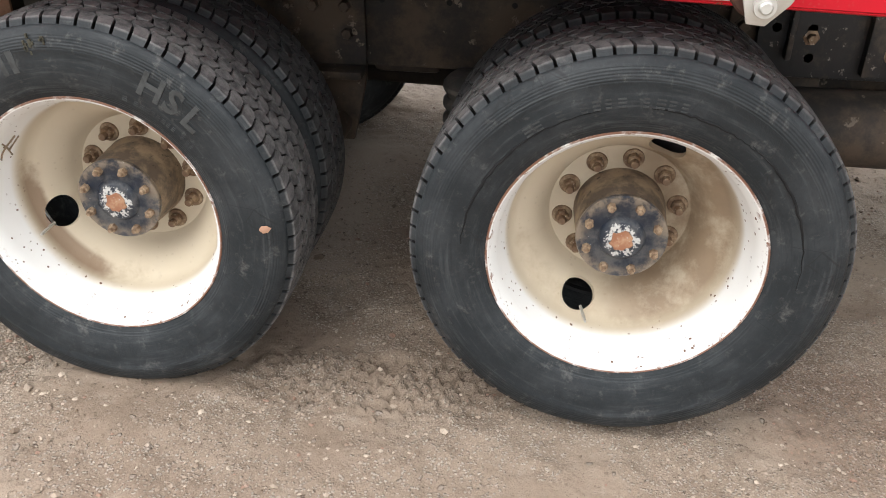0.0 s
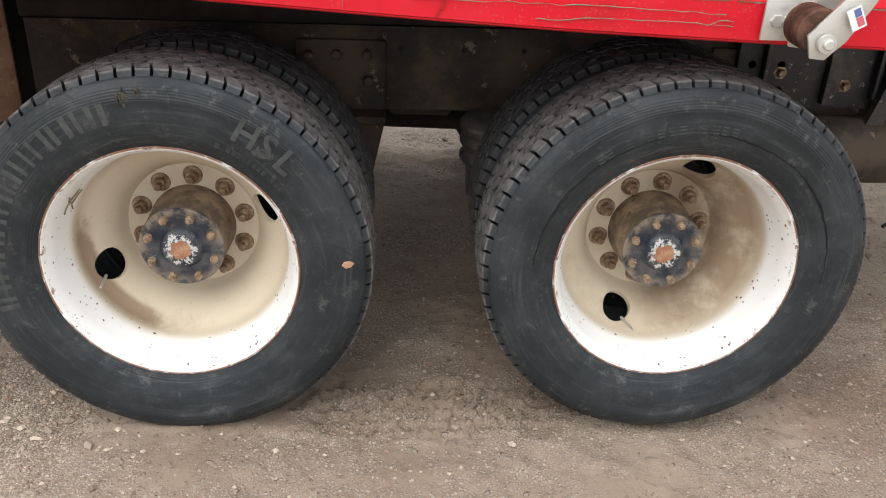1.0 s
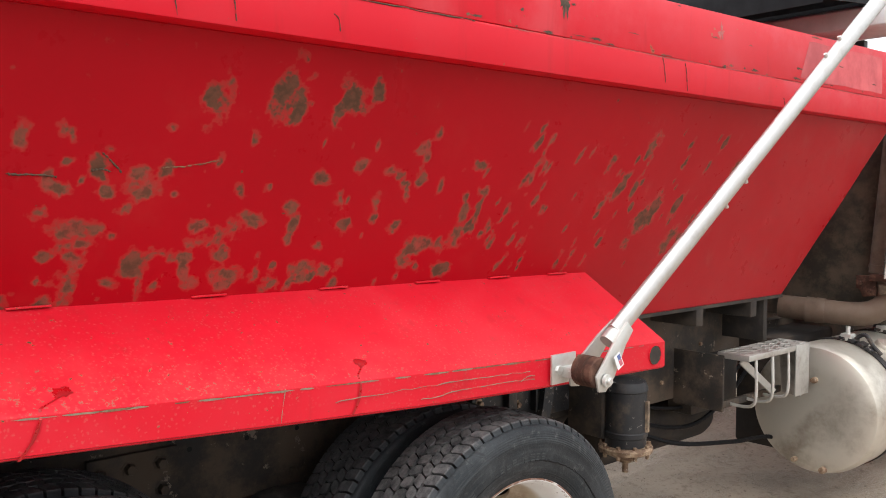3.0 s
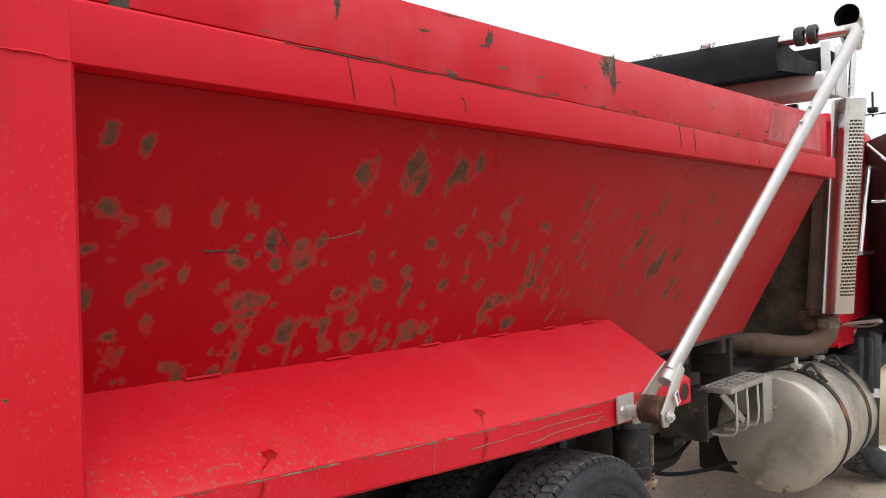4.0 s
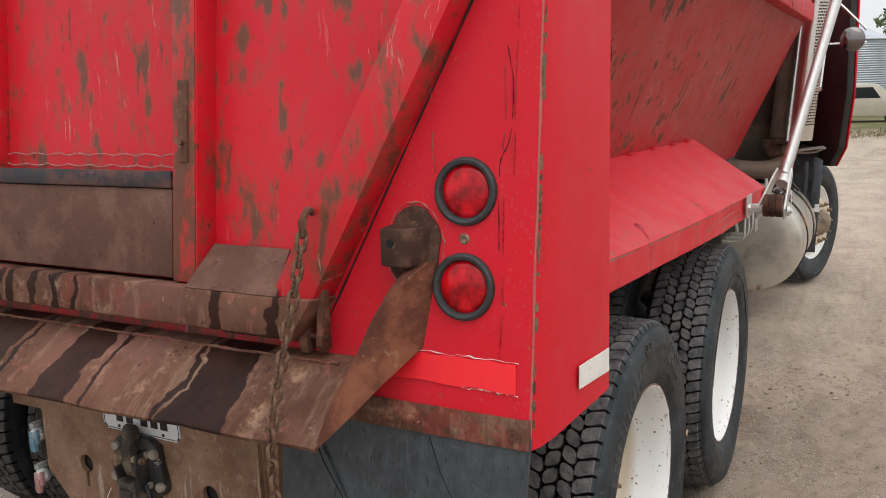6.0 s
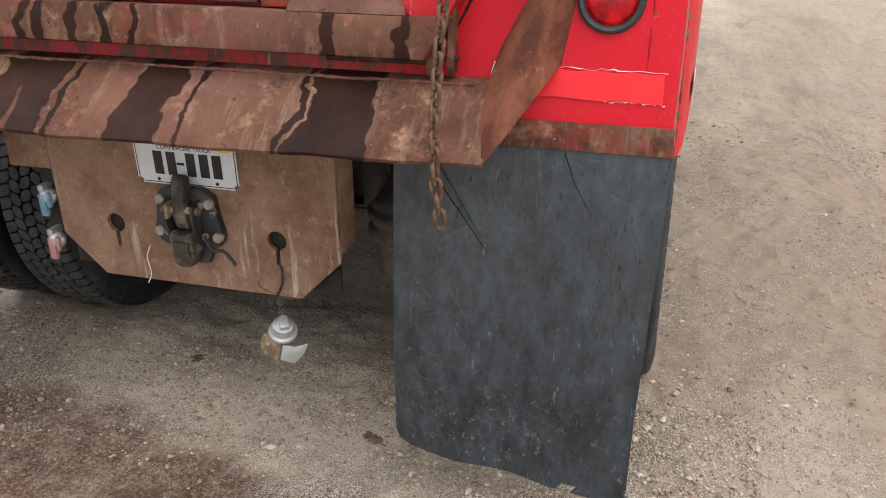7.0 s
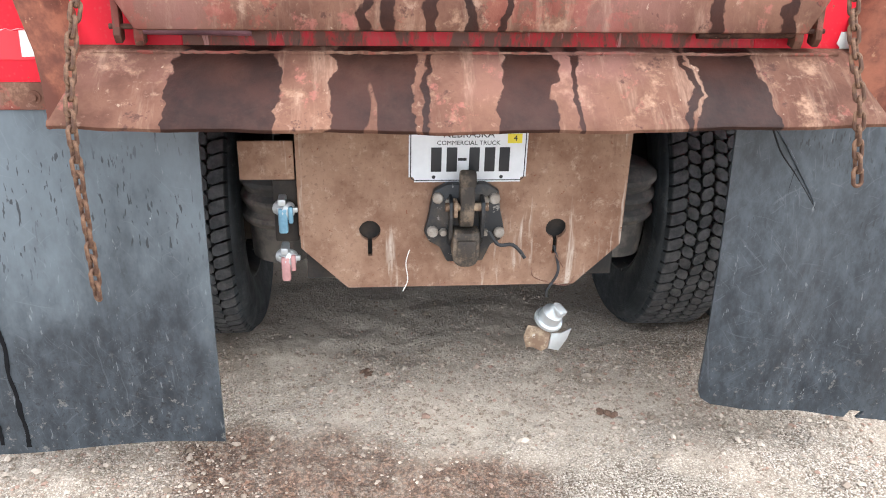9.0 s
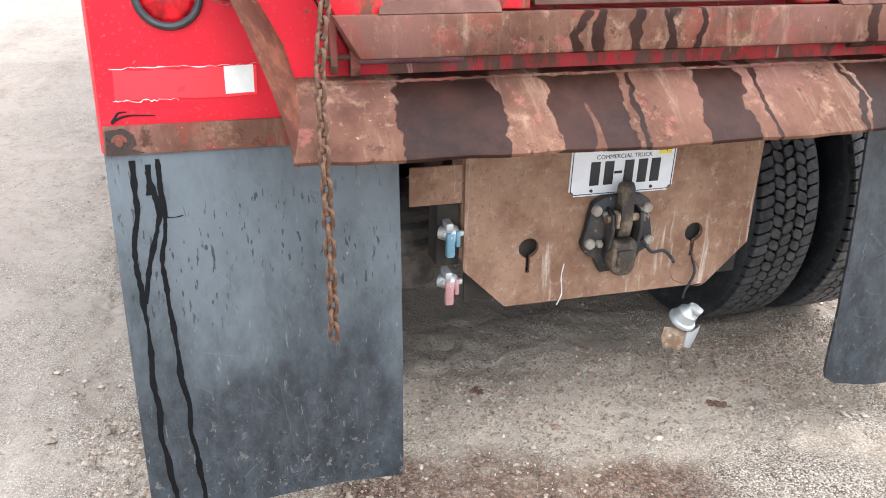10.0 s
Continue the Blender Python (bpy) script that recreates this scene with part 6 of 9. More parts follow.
    gate_slab(bm, [(-0.402, 1.57), (-0.372, 1.57), (-0.372, 1.76), (-0.402, 1.76)], 0.064, 0.010, 0.003)
    rod(bm, gate_pt(-0.387, 1.62, 0.062), gate_pt(-0.387, 1.62, 0.076), 0.010)
    part("rib_strap", bm, M_rustdry, gate, "rusty strap and pin")
    return gate


tailgate()


def rear_fittings():
    # lower rear cross sill, red, with reflector tape and rusty strip holding the flaps
    for s in (-1, 1):
        bm = bmesh.new()
        gate_slab(bm, [(s * 0.60, 1.008), (s * 1.256, 1.008), (s * 1.254, 1.068), (s * 0.60, 1.068)], 0.010, 0.02, 0.002)
        strip = part("flap_strip", bm, M_rustdry, truck, "rusty strip bolted over the mud flap")
        for y in (0.99, 1.225):
            bm = bmesh.new()
            turned(bm, [(0.0, 0.018), (0.008, 0.018), (0.0095, 0.012), (0.0095, 0.009)], 10, pose(*gate_pt(s * y, 1.036), 0, 0, -90))
            turned(bm, [(0.009, 0.0125), (0.016, 0.0125), (0.0165, 0.009)], 16, pose(*gate_pt(s * y, 1.036), 0, 0, -90))
            part("strip_bolt", bm, M_rustdry, strip)
        bm = bmesh.new()
        rng = random.Random(8 + s)
        top = [(s * (1.222 - k * 0.0315), 1.176 + rng.uniform(-0.002, 0.004)) for k in range(10)]
        low = [(s * (1.224 - k * 0.0315), 1.118 + rng.uniform(-0.003, 0.002)) for k in range(10)]
        gate_slab(bm, top + low[::-1], 0.0022, 0.002, 0)
        part("reflector_tape", bm, M_reflect, truck, "bright red reflector tape with a torn edge")
        bm = bmesh.new()
        gate_slab(bm, [(s * 1.005, 1.178), (s * 0.945, 1.180), (s * 0.946, 1.124), (s * 1.005, 1.122)] if s > 0 else [(-0.890, 1.190), (-0.866, 1.186), (-0.859, 1.160), (-0.868, 1.152), (-0.862, 1.130), (-0.888, 1.128), (-0.894, 1.160)], 0.0034, 0.002, 0)
        part("reflector_tape", bm, M_whitetape, truck, "torn white reflector tape")
        rag = random.Random(40 + s)
        for e0, e1, at_z in ((1.228, 0.935, 1.1805), (1.228, 1.10, 1.1155)):
            bm = bmesh.new()
            pts = [gate_pt(s * (e0 + (e1 - e0) * k / 24), at_z + rag.uniform(-0.003, 0.003), 0.0030) for k in range(25)]
            tube(bm, pts, [max(0.0003, rag.uniform(-0.0012, 0.0016)) for k in range(25)], 5)
            part("torn_edge", bm, M_whitetape, truck, "white torn backing along the tape")
        for zc in (1.514, 1.321):
            lamp = empty("tail_lamp", truck, pose(*gate_pt(s * 1.102, zc), 0, 0, -90) @ pose(0, 0, 0, -math.degrees(math.atan(0.11)), 0, 0))
            tagged(lamp, "round red tail lamp in a black rubber ring")
            bm = bmesh.new()
            turned(bm, [(0.054, -0.01), (0.054, 0.006), (0.057, 0.011), (0.063, 0.013), (0.068, 0.010), (0.070, 0.003), (0.069, -0.002)], 48)
            part("grommet", bm, M_rub, lamp, "black rubber ring")
            bm = bmesh.new()
            turned(bm, [(0.0, 0.009), (0.02, 0.0085), (0.04, 0.007), (0.050, 0.004), (0.0545, -0.001), (0.0545, -0.01)], 40)
            part("lens", bm, M_lens, lamp, "red lens")
        bm = bmesh.new()
        turned(bm, [(0.0, 0.003), (0.004, 0.004), (0.0075, 0.005), (0.010, 0.003), (0.012, 0.0)], 16, pose(*gate_pt(s * 1.100, 1.418), 0, 0, -90))
        part("rivet", bm, M_nut, truck)
        # latch pocket: bare plate, half-round cup
        bm = bmesh.new()
        pts = []
        for k in range(22):
            a = 2 * math.pi * k / 22
            pts.append((s * (0.985 + 0.062 * math.cos(a) * (1.06 if k % 3 else 0.96)), 1.395 + 0.088 * math.sin(a)))
        gate_slab(bm, pts, 0.006, 0.008, 0.002)
        ring = bmesh.new()
        tube(ring, [gate_pt(s * (0.985 + (0.069 + rag.uniform(-0.003, 0.004)) * math.cos(2 * math.pi * k / 40)), 1.395 + (0.093 + rag.uniform(-0.003, 0.004)) * math.sin(2 * math.pi * k / 40), 0.001) for k in range(40)], [max(0.0006, rag.uniform(-0.002, 0.0045)) for k in range(40)], 5, closed=True)
        part("flaked_paint", ring, M_patch_rim, truck, "flaked pale paint round the patch plate")
        plate = part("latch_plate", bm, M_rustdark, truck, "rough rusty patch plate")
        bm = bmesh.new()
        x0 = rear_x(1.40)
        outline = [(0.0, -0.052)] + [(0.086 * math.sin(math.pi * k / 10 * 0.5), -0.052 * math.cos(math.pi * k / 10 * 0.5)) for k in range(1, 6)] + [(0.088, -0.03), (0.088, 0.042), (0.0, 0.052)]
        prism(bm, [(x0 - 0.004 - a * 0.66, s * (0.975) + s * (-b) * 0.92) for a, b in outline], "z", 1.362, 1.442, 0.006)
        part("latch_cup", bm, M_rustdark, plate, "short rusty steel cup with a hole")
        # near-black disc on the cup paints the shade of its hole
        bm = bmesh.new()
        rod(bm, (x0 - 0.058, s * 0.962, 1.412), (x0 - 0.0635, s * 0.962, 1.412), 0.009)
        part("cup_hole", bm, M_crack, plate)
        # apron wing: twisted triangular plate from the cup down to the apron's corner
        free = [(-1.121, 0.889, 1.026), (-1.075, 0.905, 1.10), (-1.035, 0.925, 1.165), (-1.003, 0.960, 1.262), (-0.965, 0.985, 1.320), (rear_x(1.37) - 0.03, 1.030, 1.372)]
        root = [(-1.119, 0.890, 1.030), (-1.05, 0.928, 1.080), (-0.985, 0.965, 1.132), (rear_x(1.188) - 0.004, 1.006, 1.188), (rear_x(1.28) - 0.003, 1.022, 1.28), (rear_x(1.372) - 0.003, 1.037, 1.372)]
        inner = [(-1.119, 0.884, 1.029), (-1.03, 0.872, 1.094), (-0.945, 0.868, 1.150), (rear_x(1.22) - 0.002, 0.884, 1.22), (rear_x(1.30) - 0.002, 0.925, 1.30), (rear_x(1.37) - 0.002, 0.985, 1.372)]
        # both wings meet the sill; the right one is also bent round to the post
        for edge in ((inner,) if s > 0 else (inner, root)):
            bm = bmesh.new()
            fv = [bm.verts.new((a - 0.002, s * b, c)) for a, b, c in free]
            rv = [bm.verts.new((a, s * b, c)) for a, b, c in edge]
            for k in range(5):
                bm.faces.new((fv[k], fv[k + 1], rv[k + 1], rv[k]))
            r = bmesh.ops.extrude_face_region(bm, geom=bm.faces[:])
            bmesh.ops.translate(bm, verts=[g for g in r["geom"] if isinstance(g, bmesh.types.BMVert)], vec=(0.004, s * 0.004 if edge is root else -s * 0.004, 0))
            bmesh.ops.recalc_face_normals(bm, faces=bm.faces[:])
            part("apron_wing", bm, M_rustwing, truck, "rusty triangular wing plate of the apron")
        # hanging hook and keeper beside the gate's lower corner
        lug = bmesh.new()
        prism(lug, [(-0.905, 1.165), (-0.932, 1.160), (-0.944, 1.180), (-0.938, 1.215), (-0.928, 1.320), (-0.905, 1.322)], "y", *sorted((s * 0.775, s * 0.790)), bev=0.0015)
        lug_ob = part("gate_hook", lug, M_rustdry, truck, "rusty gate latch hook")
        bm = bmesh.new()
        prism(bm, [(-0.905, 1.160), (-0.935, 1.156), (-0.942, 1.175), (-0.936, 1.208), (-0.905, 1.212)], "y", *sorted((s * 0.728, s * 0.748)), bev=0.0015)
        part("keeper", bm, M_rustdry, lug_ob)
        bm = bmesh.new()
        rod(bm, (-0.928, s * 0.800, 1.196), (-0.928, s * 0.72, 1.196), 0.006, seg=10)
        part("hook_pin", bm, M_rustdark, lug_ob)
        bm = bmesh.new()
        rod(bm, (-0.928, s * 0.73, 1.190), (-0.928, s * 0.50, 1.188), 0.011, seg=12)
        part("latch_rod", bm, M_redrod if s > 0 else M_rustdark, truck, "faded purple-brown latch rod" if s > 0 else "rusty latch rod")
    # water stain at the left end of the strip, and two dark ticks on the paint above it
    for pts in ([(1.250, 1.060), (1.215, 1.064), (1.196, 1.050), (1.192, 1.030), (1.205, 1.020), (1.175, 1.012), (1.252, 1.010)],):
        bm = bmesh.new()
        gate_slab(bm, pts, 0.0125, 0.002, 0)
        part("wet_stain", bm, M_wet, truck, "dark wet stain on the rusty strip")
    for pts in ([(1.236, 1.072), (1.222, 1.092), (1.205, 1.094)], [(1.236, 1.074), (1.205, 1.086), (1.150, 1.084)]):
        bm = bmesh.new()
        path = smooth_path([gate_pt(y, z, 0.0012) for y, z in pts], 6)
        tube(bm, path, [0.0034 * (1 - 0.8 * k / len(path)) for k in range(len(path))], 5)
        part("dark_tick", bm, M_crack, truck, "short dark drip on the red paint")
    # sill behind the latch rods
    bm = bmesh.new()
    gate_slab(bm, [(-0.93, 1.125), (0.93, 1.125), (0.80, 1.262), (-0.80, 1.262)], -0.002, 0.03, 0.003)
    part("rear_sill", bm, M_sill, truck, "red rear sill, rusted through the paint")
    # apron: bent sheet sloping down and back, edge ragged
    bm = bmesh.new()
    n = 60
    rows = []
    for k in range(n + 1):
        y = -0.895 + 1.79 * k / n
        sag = 0.012 * math.cos(y * 1.9) + 0.005 * noise.noise((y * 5, 0, 0)) + 0.003 * noise.noise((y * 16, 2, 0))
        rows.append([bm.verts.new(p) for p in ((-0.895, y, 1.150), (-0.945, y, 1.144 + 0.003 * noise.noise((y * 8, 1, 1))), (-1.03, y, 1.092 + 0.004 * noise.noise((y * 4, 3, 1))), (-1.118, y, 1.037 - sag), (-1.121, y, 1.031 - sag))])
    for a, b in zip(rows, rows[1:]):
        for k in range(4):
            bm.faces.new((a[k], a[k + 1], b[k + 1], b[k]))
    r = bmesh.ops.extrude_face_region(bm, geom=bm.faces[:])
    bmesh.ops.translate(bm, verts=[g for g in r["geom"] if isinstance(g, bmesh.types.BMVert)], vec=(0.004, 0, -0.008))
    bmesh.ops.recalc_face_normals(bm, faces=bm.faces[:])
    part("spreader_apron", bm, M_rust, truck, "bent rusty apron with dark wet runs and a ragged edge")
    bm = bmesh.new()
    rng = random.Random(2)
    tube(bm, [(-0.945, -0.835 + 1.67 * k / 120, 1.145 + rng.uniform(-0.0015, 0.0015)) for k in range(121)], [rng.uniform(0.0025, 0.0055) for k in range(121)], 6)
    part("apron_weld", bm, M_rustdry, truck, "rough weld along the apron")
    # side sticker
    bm = bmesh.new()
    slab(bm, [(-0.692, -1.2865, 1.070), (-0.490, -1.2895, 1.050), (-0.492, -1.2895, 1.107), (-0.692, -1.2865, 1.122)], 0.002)
    part("reflector_tape", bm, M_whitetape, truck, "white reflector tape on the post")


rear_fittings()


def flap_lean(g):
    """The rubber leans out below its strip, then hangs straight."""
    return 0.060 * (1 - (1 - g) ** 2.2)


def flap_x(s, f, g):
    """Where the rubber's rear face lies: f across from the inner edge, g down from the strip."""
    x = rear_x(1.03) - 0.002 - flap_lean(g) - 0.03 * f * g * (1 if s < 0 else 0.4) + 0.012 * noise.noise((f * 2, g * 3, s * 5)) * g + 0.012 * math.sin(math.pi * f) * g
    return x + (0.007 * math.sin(f * 13.0 + 0.8 + 1.2 * g) * min(1.0, g * 2.5) if s < 0 else 0.0)


def flap(s):
    """Mud flap: thick sheet rubber, slightly bowed, hung from the strip."""
    bm = bmesh.new()
    ny, nz = 28, 40
    y0, y1 = 0.640, 1.258
    front, rng = [], random.Random(30 + s)
    for i in range(ny + 1):
        row = []
        for j in range(nz + 1):
            f, g = i / ny, j / nz
            bottom = (0.185 - 0.06 * f if s < 0 else 0.118 - 0.010 * f)
            z = 1.030 + (bottom - 1.030) * g
            y = y0 + (y1 - y0) * f
            if g > 0.93 and s < 0:
                corner = (g - 0.93) / 0.07
                y = y0 + (y1 - y0) * (0.5 + (f - 0.5) * (1 - 0.13 * (1 - math.sqrt(max(0.0, 1 - corner ** 2)))))
            if s < 0 and f > 0.99 and g < 0.96:
                y -= 0.03 * g
            x = flap_x(s, f, g)
            row.append(bm.verts.new((x, s * y, z)))
        front.append(row)
    for i in range(ny):
        for j in range(nz):
            if s < 0 and j == nz - 1 and i in (20, 21):
                continue
            bm.faces.new((front[i][j], front[i + 1][j], front[i + 1][j + 1], front[i][j + 1]))
    r = bmesh.ops.extrude_face_region(bm, geom=bm.faces[:])
    bmesh.ops.translate(bm, verts=[g for g in r["geom"] if isinstance(g, bmesh.types.BMVert)], vec=(0.009, 0, 0))
    bmesh.ops.recalc_face_normals(bm, faces=bm.faces[:])
    return part("mud_flap", bm, M_flap2 if s < 0 else M_flap, truck, "black rubber mud flap, torn at the lower edge" if s < 0 else "black rubber mud flap with wet streaks and scratches")


flap_r, flap_l = flap(-1), flap(1)


def flap_details():
    # torn fold on the right flap
    def on_right(y, z, out=0.0):
        g = (1.030 - z) / 0.875
        return Vector((flap_x(-1, (-y - 0.64) / 0.618, g) - out, y, z))
    bm = bmesh.new()
    slab(bm, [on_right(-0.725, 0.985, 0.004), on_right(-0.765, 0.93, 0.009), on_right(-0.85, 0.80, 0.006), on_right(-0.87, 0.765, 0.001), on_right(-0.80, 0.88, 0.001)], 0.004)
    part("torn_fold", bm, M_flap2, flap_r, "torn corner of rubber curling out")
    for pts, r in (([(-0.715, 1.0), (-0.735, 0.95), (-0.76, 0.90), (-0.80, 0.85), (-0.845, 0.79), (-0.87, 0.755)], 0.0032), ([(-1.03, 1.0), (-1.045, 0.965), (-1.06, 0.93), (-1.085, 0.89), (-1.10, 0.865)], 0.0018), ([(-0.80, 0.86), (-0.79, 0.80), (-0.80, 0.76)], 0.0015)):
        bm = bmesh.new()
        path = smooth_path([on_right(y, z, -0.0004) for y, z in pts], 5)
        tube(bm, path, [r * (1 - 0.75 * k / len(path)) for k in range(len(path))], 6)
        part("tear", bm, M_crack, flap_r)
    # wet runs on the left flap
    rng = random.Random(12)
    for pts in ([(1.205, 0.995), (1.208, 0.90), (1.222, 0.80), (1.214, 0.62), (1.216, 0.40), (1.20, 0.14)], [(1.155, 0.995), (1.157, 0.84), (1.168, 0.77), (1.160, 0.60), (1.150, 0.40), (1.135, 0.13)], [(1.175, 0.985), (1.178, 0.92)], [(1.178, 0.97), (1.166, 0.90), (1.172, 0.85), (1.196, 0.76), (1.214, 0.68)], [(1.165, 0.875), (1.14, 0.868), (1.118, 0.872)]):
        bm = bmesh.new()
        path = smooth_path([(0, y, z) for y, z in pts], 26)
        path = [p + Vector((0, 0.0060 * noise.noise((p.z * 13, 5, p.y)), 0)) for p in path]
        vs = []
        for p in path:
            g = (1.030 - p.z) / (1.030 - 0.112)
            f = (p.y - 0.64) / 0.618
            x = flap_x(1, f, g) - 0.0015
            w = 0.0058 + 0.0036 * noise.noise((p.z * 16, p.y * 40, 0)) + 0.0026 * noise.noise((p.z * 70, p.y * 90, 3))
            vs.append((bm.verts.new((x, p.y - w, p.z)), bm.verts.new((x - 0.001, p.y, p.z)), bm.verts.new((x, p.y + w, p.z))))
        for a, b in zip(vs, vs[1:]):
            bm.faces.new((a[0], a[1], b[1], b[0]))
            bm.faces.new((a[1], a[2], b[2], b[1]))
        part("wet_run", bm, M_wetrun, flap_l, "dark wet streak")


flap_details()


def chain(pts, name_label):
    """A rusty chain of separate welded links, each turned a quarter against the next."""
    group = empty("tailgate_chain", truck)
    tagged(group, name_label)
    path = smooth_path(pts, 30)
    pitch, L, W, wire = 0.031, 0.041, 0.026, 0.0046
    bm = bmesh.new()
    ring = []
    for k in range(20):
        a = 2 * math.pi * k / 20
        c, s_ = math.cos(a), math.sin(a)
        ring.append((W / 2 * 0.72 * c, 0, (L / 2 - W / 2 * 0.72) * (1 if s_ > 0 else -1) + W / 2 * 0.72 * s_))
    tube(bm, ring, wire, 8, closed=True)
    link_mesh = mesh_of(bm, M_chain)
    dist, target, k = 0.0, 0.0, 0
    rng = random.Random(len(pts))
    for a, b in zip(path, path[1:]):
        seg = (b - a).length
        while target <= dist + seg:
            p = a + (b - a) * ((target - dist) / seg)
            q = (b - a).to_track_quat('Z', 'Y').to_matrix().to_4x4()
            shared("link", link_mesh, group, Matrix.Translation(p) @ q @ pose(0, 0, 0, 0, 0, 45 + 90 * (k % 2) + rng.uniform(-14, 14)))
            k += 1
            target += pitch
        dist += seg
    return group


chain([(-0.975, -0.785, 1.445), (-1.02, -0.790, 1.33), (-1.075, -0.792, 1.20), (-1.129, -0.800, 1.09), (-1.148, -0.808, 1.0), (-1.16, -0.822, 0.905)], "rusty chain hanging over the apron")
chain([(-0.975, 0.785, 1.445), (-1.02, 0.808, 1.33), (-1.075, 0.832, 1.20), (-1.131, 0.838, 1.07), (-1.148, 0.838, 0.98), (-1.155, 0.836, 0.82), (-1.16, 0.836, 0.655)], "long rusty chain hanging past the apron")
for s in (-1, 1):
    bm = bmesh.new()
    tube(bm, smooth_path([gate_pt(s * 0.775, 1.465, 0.070), gate_pt(s * 0.780, 1.478, 0.095), (-0.968, s * 0.785, 1.470), (-0.982, s * 0.786, 1.452), (-0.976, s * 0.788, 1.430)], 4), 0.008, 8)
    part("chain_hook", bm, M_rustdry, truck, "rusty hook holding the chain")


def hitch():
    h = empty("hitch_plate", truck)
    tagged(h, "brown dusty steel hitch plate with two keyholes")
    bm = bmesh.new()
    prism(bm, [(-0.311, 0.472), (0.311, 0.472), (0.432, 0.592), (0.436, 1.10), (-0.432, 1.10), (-0.431, 0.592)], "x", -0.770, -0.755, 0.0)
    c = bmesh.new()
    for y in (-0.25, 0.25):
        ring = [(y + 0.0285 * math.cos(radians(-78 + 336 * k / 24)), 0.640 + 0.0285 * math.sin(radians(-78 + 336 * k / 24))) for k in range(25)]
        prism(c, ring + [(y - 0.006, 0.566), (y + 0.006, 0.566)], "x", -0.80, -0.70)
    bm = cut(bm, c)
    part("plate", bm, M_hitch, h)
    for s in (-1, 1):
        bm = bmesh.new()
        box(bm, -0.756, -0.66, *sorted((s * 0.425, s * 0.437)), 0.62, 1.10, 0.002)
        part("side_web", bm, M_hitch, h)
    # dark sheet added behind the keyholes in place of the shade inside
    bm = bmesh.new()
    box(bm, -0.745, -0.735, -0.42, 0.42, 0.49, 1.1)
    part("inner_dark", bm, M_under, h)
    # coupling: bolted black base, horn and latch
    cpl = bmesh.new()
    base = [(-0.086, 0.770), (-0.092, 0.715), (-0.098, 0.690), (-0.106, 0.655), (-0.098, 0.632), (-0.070, 0.618), (-0.050, 0.570), (0.046, 0.568), (0.066, 0.612), (0.094, 0.628), (0.108, 0.655), (0.098, 0.695), (0.094, 0.725), (0.084, 0.772), (0.052, 0.790), (-0.050, 0.792)]
    prism(cpl, [(y, z - 0.012) for y, z in base], "x", -0.796, -0.770, 0.006)
    for yy in (-0.046, 0.036):
        prism(cpl, [(-0.79, 0.752), (-0.835, 0.742), (-0.842, 0.700), (-0.828, 0.640), (-0.79, 0.60)], "y", yy, yy + 0.010, 0.003)
    cp = part("coupling", cpl, M_black, truck, "black bolted pintle coupling, oily and chipped")
    bm = bmesh.new()
    prism(bm, [(-0.034, 0.664), (-0.037, 0.640), (-0.036, 0.588), (-0.028, 0.568), (-0.012, 0.560), (0.014, 0.560), (0.030, 0.570), (0.037, 0.592), (0.037, 0.642), (0.033, 0.666), (0.012, 0.660), (-0.012, 0.659)], "x", -0.842, -0.785, 0.010)
    prism(bm, [(-0.024, 0.640), (-0.026, 0.596), (0.0, 0.584), (0.026, 0.596), (0.024, 0.640)], "x", -0.850, -0.835, 0.006)
    part("jaw", bm, M_pintle, cp, "worn rust-grey lower jaw")
    bm = bmesh.new()
    prism(bm, [(-0.785, 0.765), (-0.800, 0.790), (-0.822, 0.786), (-0.832, 0.762), (-0.834, 0.705), (-0.822, 0.668), (-0.800, 0.672), (-0.785, 0.69)], "y", -0.019, 0.019, 0.006)
    prism(bm, [(-0.790, 0.775), (-0.792, 0.812), (-0.802, 0.822), (-0.818, 0.818), (-0.826, 0.800), (-0.824, 0.775)], "y", -0.023, 0.020, 0.008)
    part("latch", bm, M_pintle, cp, "rusty upper latch with a worn knob")
    bm = bmesh.new()
    rod(bm, (-0.820, -0.056, 0.725), (-0.820, 0.056, 0.725), 0.011)
    box(bm, -0.846, -0.812, 0.026, 0.036, 0.705, 0.748, 0.003)
    part("pivot_pin", bm, M_nut, cp)
    bm = bmesh.new()
    tube(bm, smooth_path([(-0.82, -0.06, 0.655), (-0.83, -0.085, 0.622), (-0.832, -0.12, 0.622), (-0.835, -0.142, 0.605), (-0.836, -0.156, 0.585)], 6), 0.005, 8)
    part("release_lever", bm, M_black, cp, "bent thin lever")
    for y, z, r in ((0.074, 0.742, 0.0150), (-0.074, 0.740, 0.0155), (0.086, 0.648, 0.0155), (-0.090, 0.644, 0.0150), (0.045, 0.730, 0.0110), (0.058, 0.646, 0.0115), (-0.050, 0.735, 0.0115), (-0.052, 0.644, 0.0105)):
        bm = bmesh.new()
        turned(bm, [(0.0, 0.013), (r * 0.72, 0.0135), (r * 0.95, 0.010), (r, 0.0)], 10 if r > 0.013 else 6, pose(-0.795, y, z, 0, 0, -90))
        part("bolt_head", bm, M_boltdust, cp, "worn dusty bolt head")
    # licence plate, its number as plain bars
    lp = empty("licence_plate", truck, pose(-0.7735, -0.004, 0.852, 2, 0, -90))
    tagged(lp, "white licence plate with dark bars for the number")
    bm = bmesh.new()
    box(bm, -0.1525, 0.1525, -0.0012, 0.0012, -0.076, 0.076)
